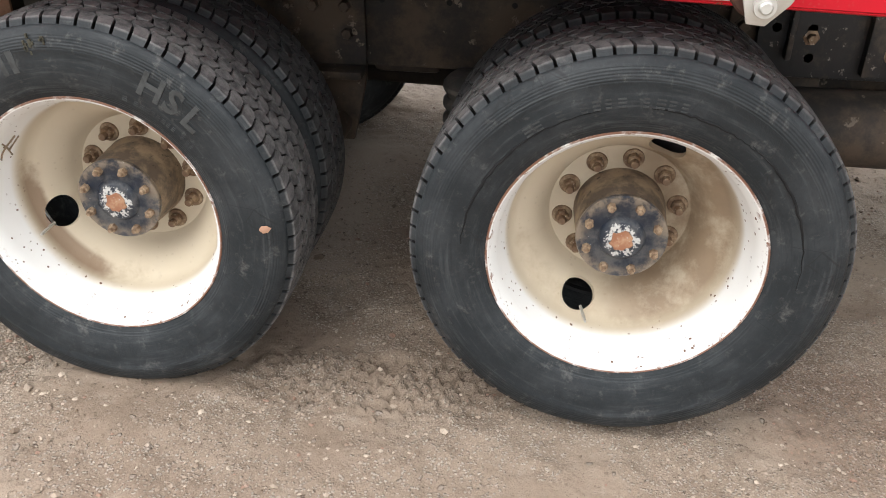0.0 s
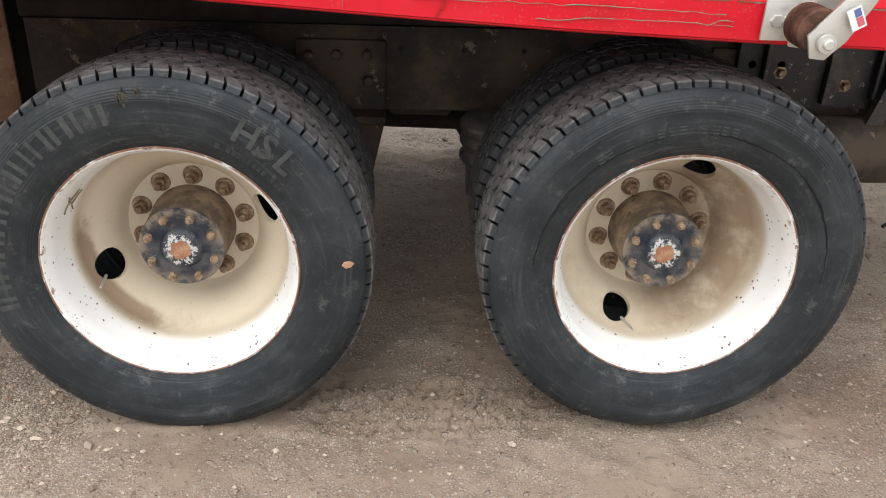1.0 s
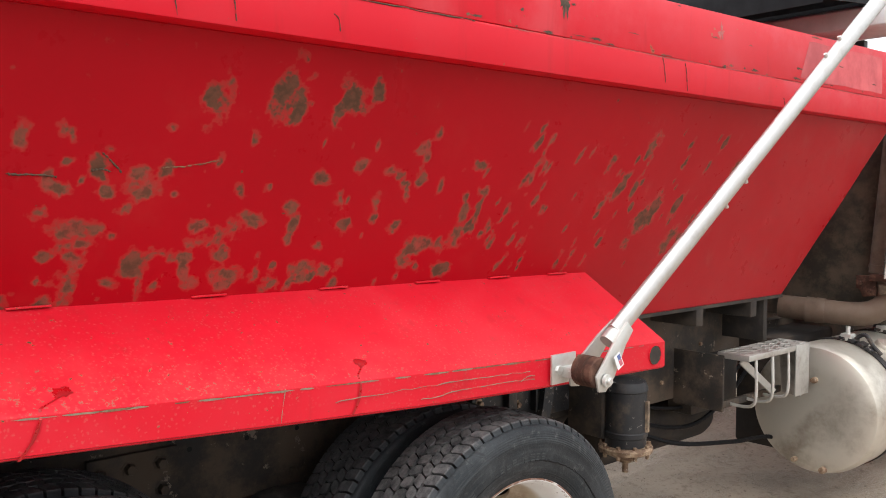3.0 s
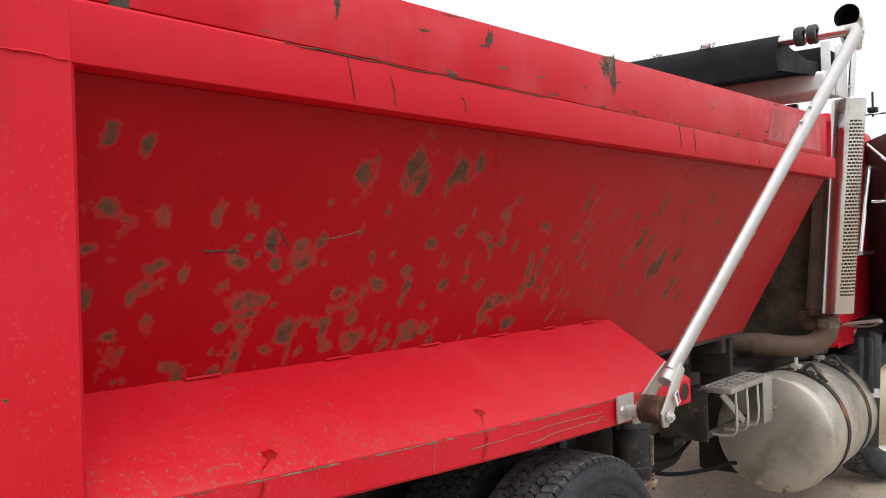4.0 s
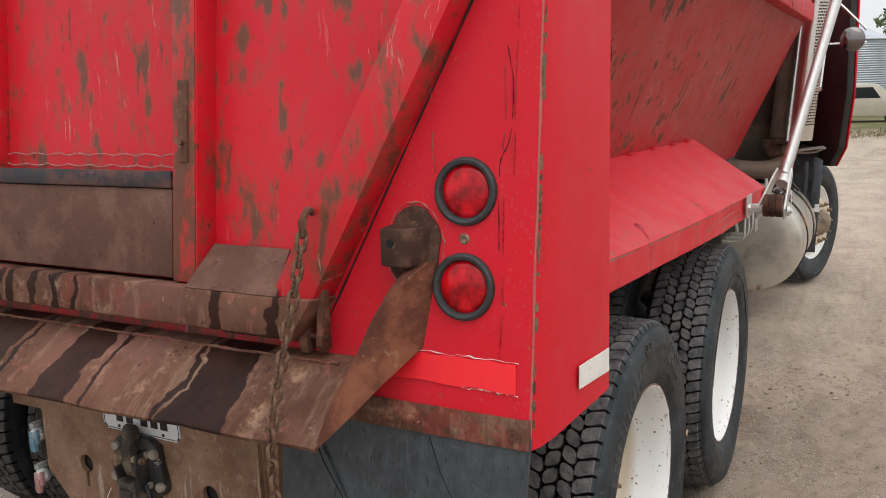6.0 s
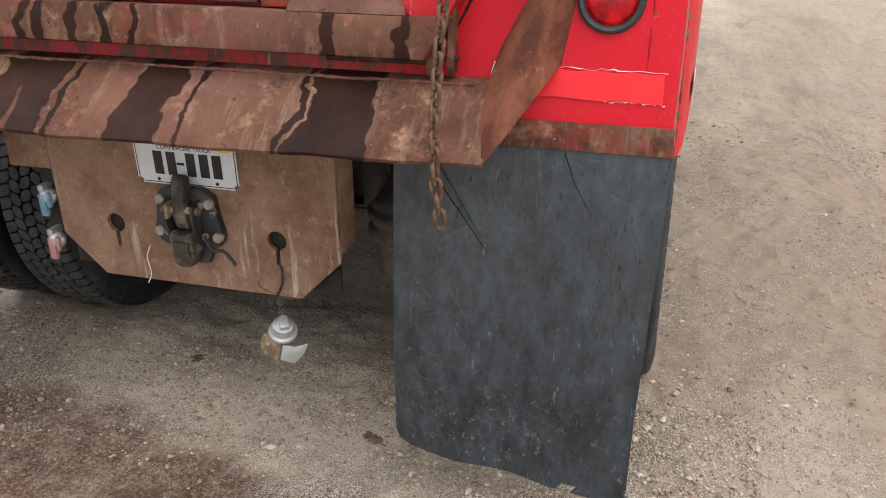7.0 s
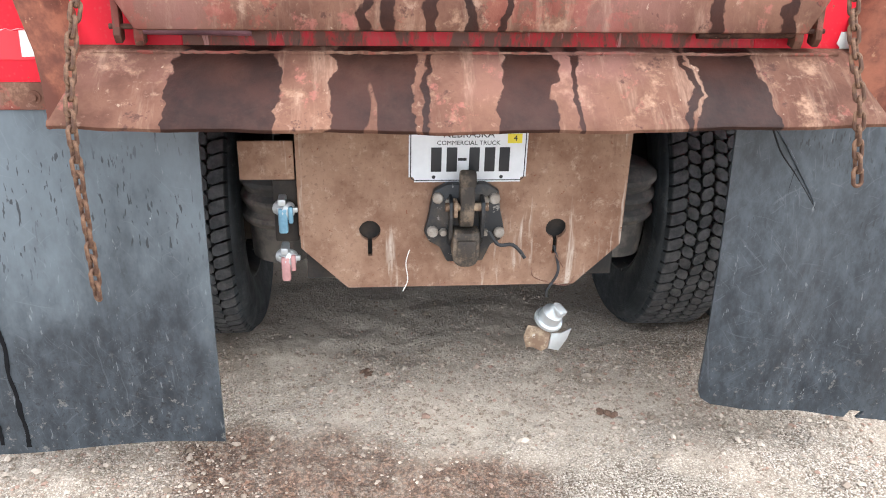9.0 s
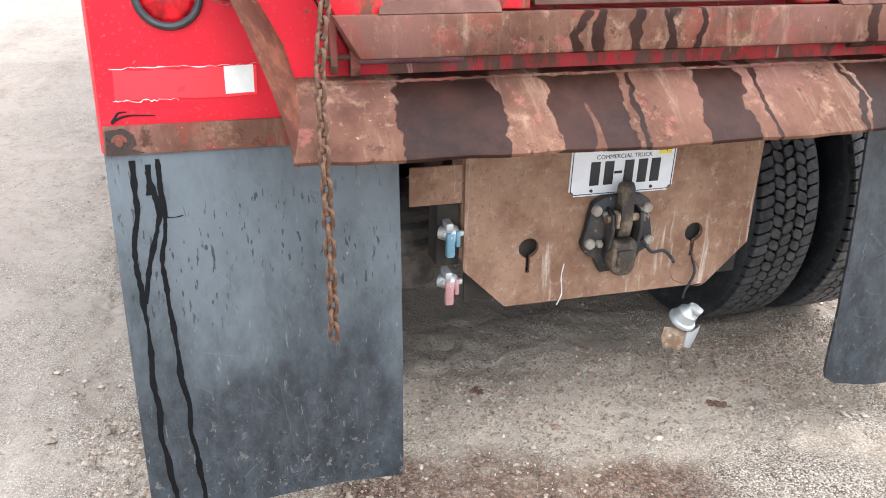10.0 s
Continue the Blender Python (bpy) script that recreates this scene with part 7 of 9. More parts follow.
    vs = [e for e in bm.edges if abs(e.verts[0].co.x - e.verts[1].co.x) < 1e-5 and abs(e.verts[0].co.z - e.verts[1].co.z) < 1e-5]
    bmesh.ops.bevel(bm, geom=vs, offset=0.014, segments=5, affect='EDGES')
    part("plate_sheet", bm, M_white, lp)
    bm = bmesh.new()
    ringp = []
    for cx, cz, a0 in ((0.134, 0.0575, 0), (-0.134, 0.0575, 90), (-0.134, -0.0575, 180), (0.134, -0.0575, 270)):
        for k in range(6):
            a = radians(a0 + 18 * k)
            ringp.append((cx + 0.0135 * math.cos(a), -0.0013, cz + 0.0135 * math.sin(a)))
    tube(bm, ringp, 0.0013, 6, closed=True)
    part("plate_border", bm, M_ink, lp)
    for k, x in enumerate((-0.082, -0.042, 0.016, 0.056, 0.094)):
        bm = bmesh.new()
        box(bm, x - 0.0135, x + 0.0135, -0.0030, -0.0012, -0.047, 0.019, 0.0006)
        part("number_bar", bm, M_ink, lp)
    bm = bmesh.new()
    box(bm, -0.026, -0.004, -0.0030, -0.0012, -0.017, -0.010)
    part("number_bar", bm, M_ink, lp)
    part("plate_lettering", letters("COMMERCIAL TRUCK", 0.0165, pose(0, -0.0014, 0.0305), 0.0006), M_ink, lp)
    part("plate_lettering", letters("NEBRASKA", 0.027, pose(0, -0.0014, 0.0535), 0.0006), M_ink, lp)
    bm = bmesh.new()
    box(bm, 0.100, 0.137, -0.0028, -0.0012, 0.030, 0.055)
    st = part("month_sticker", bm, M_yellow, lp, "yellow month sticker")
    part("plate_lettering", letters("4", 0.022, pose(0.120, -0.0030, 0.043), 0.0004), M_ink, st)
    for x in (-0.088, 0.088):
        bm = bmesh.new()
        turned(bm, [(0.0, 0.003), (0.004, 0.003), (0.005, 0.0)], 10, pose(x, -0.001, -0.062))
        part("plate_screw", bm, M_ink, lp)
    # beige bracket, air couplings
    bm = bmesh.new()
    box(bm, -0.765, -0.757, 0.44, 0.578, 0.783, 0.886, 0.002)
    part("side_bracket", bm, M_hitch, truck, "small beige plate beside the hitch")
    bm = bmesh.new()
    box(bm, -0.745, -0.66, 0.437, 0.50, 0.60, 0.775, 0.006)
    part("hose_bracket", bm, M_under, truck)
    for z, mat, lab in ((0.700, M_blue, "blue air coupling"), (0.562, M_redcap, "red air coupling")):
        g = empty("air_coupling", truck, pose(-0.755, 0.475, z))
        tagged(g, lab)
        bm = bmesh.new()
        turned(bm, [(0.0, 0.030), (0.016, 0.029), (0.024, 0.022), (0.025, 0.010), (0.020, 0.004), (0.018, -0.02)], 20, pose(-0.004, 0.0, 0.0, 0, 0, -40))
        box(bm, -0.03, 0.02, -0.010, 0.010, 0.016, 0.036, 0.004)
        box(bm, -0.022, -0.010, -0.040, 0.016, -0.004, 0.010, 0.003)
        part("coupling_body", bm, M_greycap, g)
        bm = bmesh.new()
        box(bm, -0.036, -0.018, -0.014, 0.010, -0.058, 0.012, 0.006)
        box(bm, -0.034, -0.020, -0.028, -0.016, -0.030, 0.016, 0.004)
        part("coupling_cap", bm, mat, g)
    # dangling electric socket on a wire
    so = empty("trailer_socket", truck)
    tagged(so, "grey trailer socket with a rusty flap, dangling on its cable")
    bm = bmesh.new()
    tube(bm, smooth_path([(-0.76, -0.250, 0.585), (-0.785, -0.262, 0.52), (-0.79, -0.235, 0.465), (-0.785, -0.236, 0.44)], 8), 0.004, 8)
    part("cable", bm, M_ink, so)
    bm = bmesh.new()
    m = pose(-0.79, -0.255, 0.388, 28, 0, -55)
    turned(bm, [(0.0, -0.036), (0.012, -0.036), (0.018, -0.018), (0.030, -0.008), (0.033, 0.020), (0.041, 0.022), (0.042, 0.031), (0.034, 0.033), (0.029, 0.014), (0.0, 0.014)], 24, m @ pose(0, 0, 0, 90))
    box(bm, -0.014, 0.014, -0.03, 0.004, 0.020, 0.040, 0.005, m)
    part("socket_body", bm, M_greycap, so)
    bm = bmesh.new()
    slab(bm, [(-0.79, -0.178, 0.318), (-0.782, -0.190, 0.350), (-0.79, -0.225, 0.345), (-0.80, -0.252, 0.332), (-0.81, -0.244, 0.290), (-0.805, -0.228, 0.276), (-0.80, -0.205, 0.288), (-0.795, -0.186, 0.284)], 0.003, 0.0005)
    part("socket_flap", bm, M_nut, so, "bent rusty flap under the socket")
    bm = bmesh.new()
    slab(bm, [(-0.81, -0.246, 0.288), (-0.80, -0.254, 0.332), (-0.785, -0.285, 0.322), (-0.77, -0.318, 0.330), (-0.775, -0.305, 0.296), (-0.79, -0.280, 0.268)], 0.003, 0.0005)
    part("socket_flap", bm, M_greycap, so, "second side of the bent flap, bare metal")
    for pts in ([(-0.775, -0.19, 0.52), (-0.79, -0.20, 0.50), (-0.785, -0.285, 0.475), (-0.78, -0.31, 0.50)], [(-0.775, -0.25, 0.57), (-0.782, -0.262, 0.55), (-0.785, -0.275, 0.53)], [(-0.775, 0.145, 0.585), (-0.785, 0.155, 0.55), (-0.785, 0.150, 0.50), (-0.787, 0.163, 0.468)]):
        bm = bmesh.new()
        tube(bm, smooth_path(pts, 6), 0.0014, 6)
        part("loose_wire", bm, M_rustdry if pts[0][1] < 0 else M_whitetape, truck, "frayed loose wire")


hitch()


# ---------------------------------------------------------------- chassis
def chassis():
    for s in (-1, 1):
        bm = bmesh.new()
        y0, y1 = sorted((s * 0.44, s * 0.448))
        box(bm, -0.60, 6.4, y0, y1, 0.698, 0.965, 0.002)
        box(bm, -0.60, 6.4, *sorted((s * 0.37, s * 0.446)), 0.692, 0.700)
        box(bm, -0.60, 6.4, *sorted((s * 0.37, s * 0.446)), 0.963, 0.971)
        rail = part("frame_rail", bm, M_frame, truck, "dusty black channel frame rail")
        bm = bmesh.new()
        box(bm, -0.62, 3.7, *sorted((s * 0.36, s * 0.43)), 0.972, 1.12, 0.004)
        part("body_runner", bm, M_under, truck, "dark runner under the box")
        for x, z in ((0.6, 0.90), (0.81, 0.90), (1.01, 0.90), (0.30, 0.90), (-0.2, 0.9), (0.52, 0.745), (0.99, 0.745), (1.9, 0.88), (2.3, 0.88), (2.75, 0.78), (3.1, 0.78)):
            bm = bmesh.new()
            if z > 0.87:
                # flat black disc paints a hole's shade on the solid rail
                turned(bm, [(0.0, 0.0095), (0.009, 0.0095)], 12, pose(x, s * 0.44, z, 0, 0, 0 if s < 0 else 180))
                part("bolt_hole", bm, M_crack, rail)
            else:
                turned(bm, [(0.0, 0.022), (0.014, 0.022), (0.016, 0.018), (0.016, 0.008)], 6, pose(x, s * 0.44, z, 0, 0, 0 if s < 0 else 180))
                part("bolt_head", bm, M_frame, rail)
        # spring hangers
        for x in (0.42, 1.80):
            bm = bmesh.new()
            prism(bm, [(x - 0.16, 0.93), (x + 0.13, 0.93), (x + 0.13, 0.66), (x + 0.08, 0.44), (x - 0.02, 0.44), (x - 0.12, 0.60), (x - 0.16, 0.70)], "y", *sorted((s * 0.45, s * 0.475)), bev=0.005)
            box(bm, x - 0.15, x + 0.13, *sorted((s * 0.475, s * 0.56)), 0.675, 0.70, 0.004)
            hg = part("spring_hanger", bm, M_frame, truck, "dusty cast suspension hanger")
            for dx, z in ((-0.12, 0.88), (-0.03, 0.885), (0.07, 0.885), (0.075, 0.80), (-0.11, 0.78)):
                bm = bmesh.new()
                turned(bm, [(0.0, 0.034), (0.015, 0.034), (0.018, 0.028), (0.018, 0.012), (0.026, 0.012), (0.026, 0.008)], 6, pose(x + dx, s * 0.466, z, 0, 12, 0 if s < 0 else 180))
                part("hanger_bolt", bm, M_frame, hg)
            bm = bmesh.new()
            rod(bm, (x + 0.03, s * 0.44, 0.50), (x + 0.03, s * 0.60, 0.50), 0.045, seg=20)
            rod(bm, (x + 0.03, s * 0.60, 0.50), (x + 0.03, s * 0.625, 0.50), 0.022, seg=6)
            part("hanger_bush", bm, M_frame, hg)
            bm = bmesh.new()
            prism(bm, [(x + 0.02, 0.47), (x + 0.02, 0.53), (x - 0.38, 0.47), (x - 0.85, 0.56), (x - 0.85, 0.52), (x - 0.38, 0.41)], "y", *sorted((s * 0.47, s * 0.55)), bev=0.006)
            part("trailing_arm", bm, M_under, truck, "dark trailing spring arm")
        for x in (-0.40, 0.93):
            bag = empty("air_spring", truck, pose(x, s * 0.51, 0.58))
            tagged(bag, "grey rubber air spring bellows")
            bm = bmesh.new()
            prof = [(0.06, -0.12), (0.10, -0.11), (0.105, 0.0)]
            for k in range(3):
                z0 = 0.0 + k * 0.055
                prof += [(0.118, z0 + 0.006), (0.128, z0 + 0.022), (0.127, z0 + 0.036), (0.114, z0 + 0.050)]
            prof += [(0.10, 0.17), (0.0, 0.175)]
            turned(bm, prof, 32, pose(0, 0, -0.05, -90, 0, 0))
            part("bellows", bm, grimy("air_bag_rubber", (0.045, 0.043, 0.040), (0.15, 0.13, 0.11), 0.5, 8), bag)
        for x in AXLES:
            bm = bmesh.new()
            turned(bm, [(0.20, -0.06), (0.205, 0.0), (0.205, 0.10), (0.19, 0.12), (0.08, 0.125), (0.0, 0.125)], 40, pose(x, s * 0.72, HUB_Z, 0, 0, 0 if s > 0 else 180))
            part("brake_drum", bm, M_under, truck, "dark brake drum")
            ch = empty("brake_chamber", truck, pose(x + 0.24, s * 0.40, 0.60))
            tagged(ch, "dusty round brake chamber")
            bm = bmesh.new()
            turned(bm, [(0.0, 0.08), (0.05, 0.08), (0.075, 0.06), (0.082, 0.02), (0.090, 0.006), (0.090, -0.006), (0.082, -0.02), (0.075, -0.08), (0.0, -0.09)], 28, pose(0, 0, 0, 0, 0, 90))
            part("chamber_shell", bm, M_frame, ch)
    for x in AXLES:
        ax = empty("drive_axle", truck, pose(x, 0, HUB_Z))
        tagged(ax, "greasy drive axle with round differential housing")
        bm = bmesh.new()
        rod(bm, (0, -0.74, 0), (0, 0.74, 0), 0.068, seg=24)
        part("axle_tube", bm, M_under, ax)
        bm = bmesh.new()
        turned(bm, [(0.0, 0.20), (0.08, 0.19), (0.15, 0.14), (0.20, 0.06), (0.215, 0.0), (0.19, -0.10), (0.12, -0.22), (0.07, -0.34), (0.0, -0.35)], 32, pose(0, 0.05, 0, 0, 0, -90))
        part("differential", bm, M_under, ax)
    bm = bmesh.new()
    rod(bm, (0.30, 0.05, 0.52), (1.10, 0.05, 0.50), 0.045)
    rod(bm, (1.62, 0.05, 0.53), (4.6, 0.02, 0.66), 0.055)
    part("drive_shaft", bm, M_under, truck, "dark drive shaft")
    for x in (-0.55, 0.65, 1.9, 3.0, 4.2):
        bm = bmesh.new()
        box(bm, x - 0.04, x + 0.04, -0.44, 0.44, 0.72, 0.94, 0.004)
        part("cross_member", bm, M_under, truck)
    for y in (-0.12, 0.14):
        bm = bmesh.new()
        tube(bm, smooth_path([(-0.5, y, 0.80), (0.0, y + 0.05, 0.74), (0.5, y - 0.08, 0.70), (1.0, y + 0.06, 0.76), (1.8, y, 0.80)], 8), 0.016, 8)
        part("air_hose", bm, M_crack, truck, "black air hose")
    # black brackets, plates and the air drier ahead of the drive wheels
    bm = bmesh.new()
    box(bm, 1.72, 2.46, -0.500, -0.470, 0.74, 1.11, 0.004)
    plate = part("bracket_plate", bm, M_black, truck, "chipped black bracket plate on the frame")
    for x, wd, z0, z1 in ((1.80, 0.016, 0.80, 1.09), (2.02, 0.05, 0.76, 1.06), (2.19, 0.016, 0.78, 1.09), (2.40, 0.03, 0.90, 1.10)):
        bm = bmesh.new()
        box(bm, x, x + wd, -0.535, -0.500, z0, z1, 0.004)
        part("plate_rib", bm, M_black, plate)
    for x, z in ((1.87, 1.03), (1.87, 0.86), (2.10, 1.0), (2.10, 0.82), (2.22, 1.02), (2.35, 0.95)):
        bm = bmesh.new()
        turned(bm, [(0.0, 0.02), (0.012, 0.02), (0.014, 0.016), (0.014, 0.0), (0.024, 0.0)], 6, pose(x, -0.502, z))
        part("plate_bolt", bm, M_nut, plate)
    bm = bmesh.new()
    pts = smooth_path([(2.26, -0.545, 1.08), (2.25, -0.56, 0.86), (2.17, -0.57, 0.62), (2.13, -0.56, 0.53)], 5)
    ribbon = [[bm.verts.new((a.x + dx, a.y + dy, a.z)) for dx, dy in ((-0.03, 0), (0.03, 0), (0.03, 0.03), (-0.03, 0.03))] for a in pts]
    for a, b in zip(ribbon, ribbon[1:]):
        for k in range(4):
            bm.faces.new((a[k], a[(k + 1) % 4], b[(k + 1) % 4], b[k]))
    bm.faces.new(ribbon[0])
    bm.faces.new(ribbon[-1][::-1])
    bmesh.ops.recalc_face_normals(bm, faces=bm.faces[:])
    part("hanger_strap", bm, M_black, truck, "bent black strap, paint chipped")
    tk = empty("air_tank", truck, pose(2.08, -0.52, 0.60))
    tagged(tk, "dusty round air tank under the frame")
    bm = bmesh.new()
    turned(bm, [(0.0, 0.30), (0.06, 0.295), (0.105, 0.26), (0.115, 0.22), (0.115, -0.22), (0.105, -0.26), (0.0, -0.30)], 36, pose(0, 0, 0, 0, 0, 90))
    part("tank_shell", bm, M_frame, tk)
    bm = bmesh.new()
    tube(bm, smooth_path([(0.24, -0.05, -0.10), (0.28, -0.08, -0.15), (0.26, -0.09, -0.22), (0.22, -0.10, -0.25)], 6), 0.006, 6)
    part("drain_wire", bm, M_crack, tk)
    # two tank shapes added to hide bright ground and block light underneath
    for y, z in ((-0.34, 0.50), (0.34, 0.50)):
        bm = bmesh.new()
        turned(bm, [(0.0, 0.55), (0.08, 0.545), (0.14, 0.50), (0.15, 0.46), (0.15, -0.46), (0.14, -0.50), (0.0, -0.55)], 32, pose(3.25, y, z, 0, 0, 90))
        part("light_block_tank", bm, M_under, truck, "black tank shape added under the frame to block light")
    dr = empty("air_dryer", truck, pose(2.56, -0.75, 0.58))
    tagged(dr, "black cylindrical air dryer with a bolted rusty flange")
    bm = bmesh.new()
    turned(bm, [(0.0, 0.345), (0.06, 0.34), (0.088, 0.325), (0.098, 0.30), (0.099, 0.285), (0.094, 0.28), (0.094, 0.10), (0.099, 0.095), (0.099, 0.075), (0.094, 0.07), (0.092, 0.03)], 40, pose(0, 0, 0, -90, 0, 0))
    part("canister", bm, M_black, dr)
    bm = bmesh.new()
    turned(bm, [(0.0, 0.03), (0.118, 0.03), (0.124, 0.022), (0.122, 0.004), (0.09, -0.012), (0.05, -0.03), (0.03, -0.05), (0.0, -0.05)], 30, pose(0, 0, 0, -90, 0, 0))
    rod(bm, (0, 0, -0.05), (0.0, 0, -0.10), 0.014)
    part("flange", bm, M_nut, dr)
    for k in range(9):
        bm = bmesh.new()
        a = 2 * math.pi * k / 9
        rod(bm, (0.108 * math.cos(a), 0.108 * math.sin(a), -0.018), (0.108 * math.cos(a), 0.108 * math.sin(a), 0.042), 0.010, seg=6)
        part("flange_bolt", bm, M_nut, dr)
    bm = bmesh.new()
    box(bm, -0.10, 0.0, 0.06, 0.26, 0.06, 0.34, 0.006)
    part("dryer_bracket", bm, M_frame, dr)
    bm = bmesh.new()
    prism(bm, [(-0.02, 0.10), (0.024, 0.10), (0.024, 0.24), (-0.02, 0.24)], "x", -0.012, 0.012)
    bmesh.ops.transform(bm, verts=bm.verts, matrix=pose(0.028, -0.082, 0, 0, 0, 18))
    part("dryer_label", bm, M_hub, dr, "faded grey label")
    # battery-box panels between the drive axles and the tank
    bm = bmesh.new()
    box(bm, 2.55, 3.75, -0.60, -0.47, 0.70, 1.16, 0.006)
    bx = part("frame_box", bm, M_frame, truck, "dusty brown side boxes on the frame")
    for x in (2.7, 3.05, 3.4):
        for z in (0.80, 0.96):
            bm = bmesh.new()
            turned(bm, [(0.0, 0.010), (0.010, 0.010), (0.012, 0.0)], 8, pose(x, -0.601, z))
            part("box_bolt", bm, M_nut, bx)
    for k, (y, z, sag) in enumerate(((-0.56, 0.80, 0.16), (-0.58, 0.74, 0.20))):
        bm = bmesh.new()
        tube(bm, smooth_path([(2.62 + 0.1 * k, -0.50, z + 0.05), (2.9, y, z - sag * 0.6), (3.3, y - 0.04, z - sag), (3.7, y - 0.02, z - sag * 0.5), (4.05, -0.55, z + 0.04)], 8), 0.010 + 0.002 * (k % 2), 8)
        part("air_hose", bm, M_wetrun, truck, "black air hose sagging beside the frame")
    bm = bmesh.new()
    tube(bm, smooth_path([(2.6, -0.55, 0.70), (3.0, -0.68, 0.52), (3.5, -0.74, 0.44), (3.95, -0.72, 0.38), (4.1, -0.8, 0.30)], 8), 0.012, 8)
    part("sagging_hose", bm, M_wetrun, truck, "black hose sagging below the frame")


chassis()


def underframe_occluders():
    """Torque rods and an added beam between the frame rails that blocks light from the far side."""
    bm = bmesh.new()
    box(bm, 0.56, 0.78, -0.42, 0.42, 0.66, 1.0, 0.02)
    part("light_block_beam", bm, M_under, truck, "dark beam added between the frame rails to block light")
    for s in (-1, 1):
        bm = bmesh.new()
        rod(bm, (0.70, s * 0.30, 0.72), (1.28, s * 0.22, 0.66), 0.032)
        rod(bm, (0.64, s * 0.30, 0.72), (0.06, s * 0.22, 0.66), 0.032)
        part("torque_rod", bm, M_under, truck)


underframe_occluders()


# ---------------------------------------------------------------- tarp arm
def tarp_gear():
    arm = empty("tarp_arm", truck)
    tagged(arm, "aluminium tarp arm on a galvanised pivot")
    end = Vector((3.425, -1.626, 2.818))
    piv = Vector((1.506, -1.414, 1.168))
    axis = Vector((1.484, -1.416, 1.226))
    d = (end - axis).normalized()
    bm = bmesh.new()
    tube(bm, [axis + d * 0.13, axis + d * 1.0, end - d * 0.06, end + Vector((0, 0.02, 0)), end + Vector((0, 0.09, 0.0))], [0.0335, 0.0335, 0.0325, 0.032, 0.027], 20)
    span = (end - axis).length
    for v in bm.verts:
        f = (v.co - axis).dot(d)
        if f < span - 0.10:
            mid_y = axis.y + d.y * f
            v.co.y = mid_y + (v.co.y - mid_y) * 0.70
    part("arm_tube", bm, M_alu, arm, "dull aluminium tube")
    up = Vector((-d.z, 0, d.x))
    for off in (-0.054, 0.040):
        bm = bmesh.new()
        out = []
        for f, h in ((-0.042, -0.011), (-0.018, -0.034), (0.037, -0.027), (0.111, 0.004), (0.139, 0.016), (0.195, 0.029), (0.190, 0.072), (0.116, 0.066), (0.042, 0.050), (-0.022, 0.036)):
            out.append(tuple(piv + d * f + up * h + Vector((0, 0.022 - 0.10 * f + off * (1.1 - 2.6 * f), 0))))
        slab(bm, out, 0.009, 0.002)
        part("pivot_cheek", bm, M_galv, arm, "galvanised cheek plate")
    bm = bmesh.new()
    drum_at = piv + up * 0.024 + d * 0.006
    turned(bm, [(0.0, 0.042), (0.045, 0.042), (0.049, 0.038), (0.049, 0.016), (0.046, 0.014), (0.046, 0.010), (0.049, 0.008), (0.049, -0.012), (0.046, -0.014), (0.049, -0.018), (0.049, -0.034), (0.045, -0.037), (0.0, -0.037)], 36, pose(drum_at.x, drum_at.y + 0.016, drum_at.z))
    part("spring_drum", bm, M_rustdark, arm, "brown spring drum")
    bm = bmesh.new()
    turned(bm, [(0.0, 0.020), (0.009, 0.020), (0.012, 0.017), (0.012, 0.010), (0.020, 0.010), (0.021, 0.006), (0.021, 0.0)], 20, pose(piv.x, piv.y - 0.042, piv.z))
    part("pivot_bolt", bm, M_galv, arm)
    bm = bmesh.new()
    slab(bm, [(1.425, -1.290, 1.235), (1.425, -1.290, 1.140), (1.540, -1.290, 1.140), (1.540, -1.290, 1.235)][::-1], 0.008, 0.001)
    bmesh.ops.translate(bm, verts=bm.verts, vec=(0, -0.008, 0))
    box(bm, 1.470, 1.520, -1.372, -1.296, 1.160, 1.195, 0.004)
    br = part("pivot_bracket", bm, M_galv, arm, "galvanised bracket bolted to the skirt")
    bm = bmesh.new()
    turned(bm, [(0.0, 0.014), (0.014, 0.014), (0.016, 0.010), (0.016, 0.0)], 6, pose(1.455, -1.300, 1.185))
    part("bracket_bolt", bm, M_galv, br)
    ang = math.degrees(math.atan2(d.z, d.x))
    at = pose(*(piv + d * 0.075 + up * 0.012 + Vector((0, 0.022 - 0.0075 - 0.054 * 0.905 - 0.0105, 0))), 0, -ang, 0)
    bm = bmesh.new()
    box(bm, -0.024, 0.024, -0.001, 0.001, -0.016, 0.016, 0, at @ pose(0, 0, 0, 0, 100, 0))
    stk = part("arm_sticker", bm, M_white, arm, "white sticker with a blue and a red block")
    for x0, x1, mt in ((-0.020, -0.003, "blue"), (-0.001, 0.019, "red")):
        bm = bmesh.new()
        box(bm, x0, x1, -0.0022, -0.001, -0.002, 0.012, 0, at @ pose(0, 0, 0, 0, 100, 0))
        part("sticker_block", bm, plain("sticker_" + mt, (0.10, 0.14, 0.34) if mt == "blue" else (0.50, 0.12, 0.15), 0.6), stk)
    for f in (0.76, 0.90, 1.58, 1.70):
        bm = bmesh.new()
        p = axis + d * (f + 0.05)
        side = -up if f < 1.2 else up
        rod(bm, p + side * 0.02, p + side * 0.048, 0.0075, seg=8)
        part("arm_bolt", bm, M_galv, arm)
    bm = bmesh.new()
    rod(bm, axis + d * 0.085, axis + d * 0.135, 0.026, seg=18)
    part("tube_stub", bm, M_galv, arm)
    # roll tube across the box, with the rolled tarp
    bm = bmesh.new()
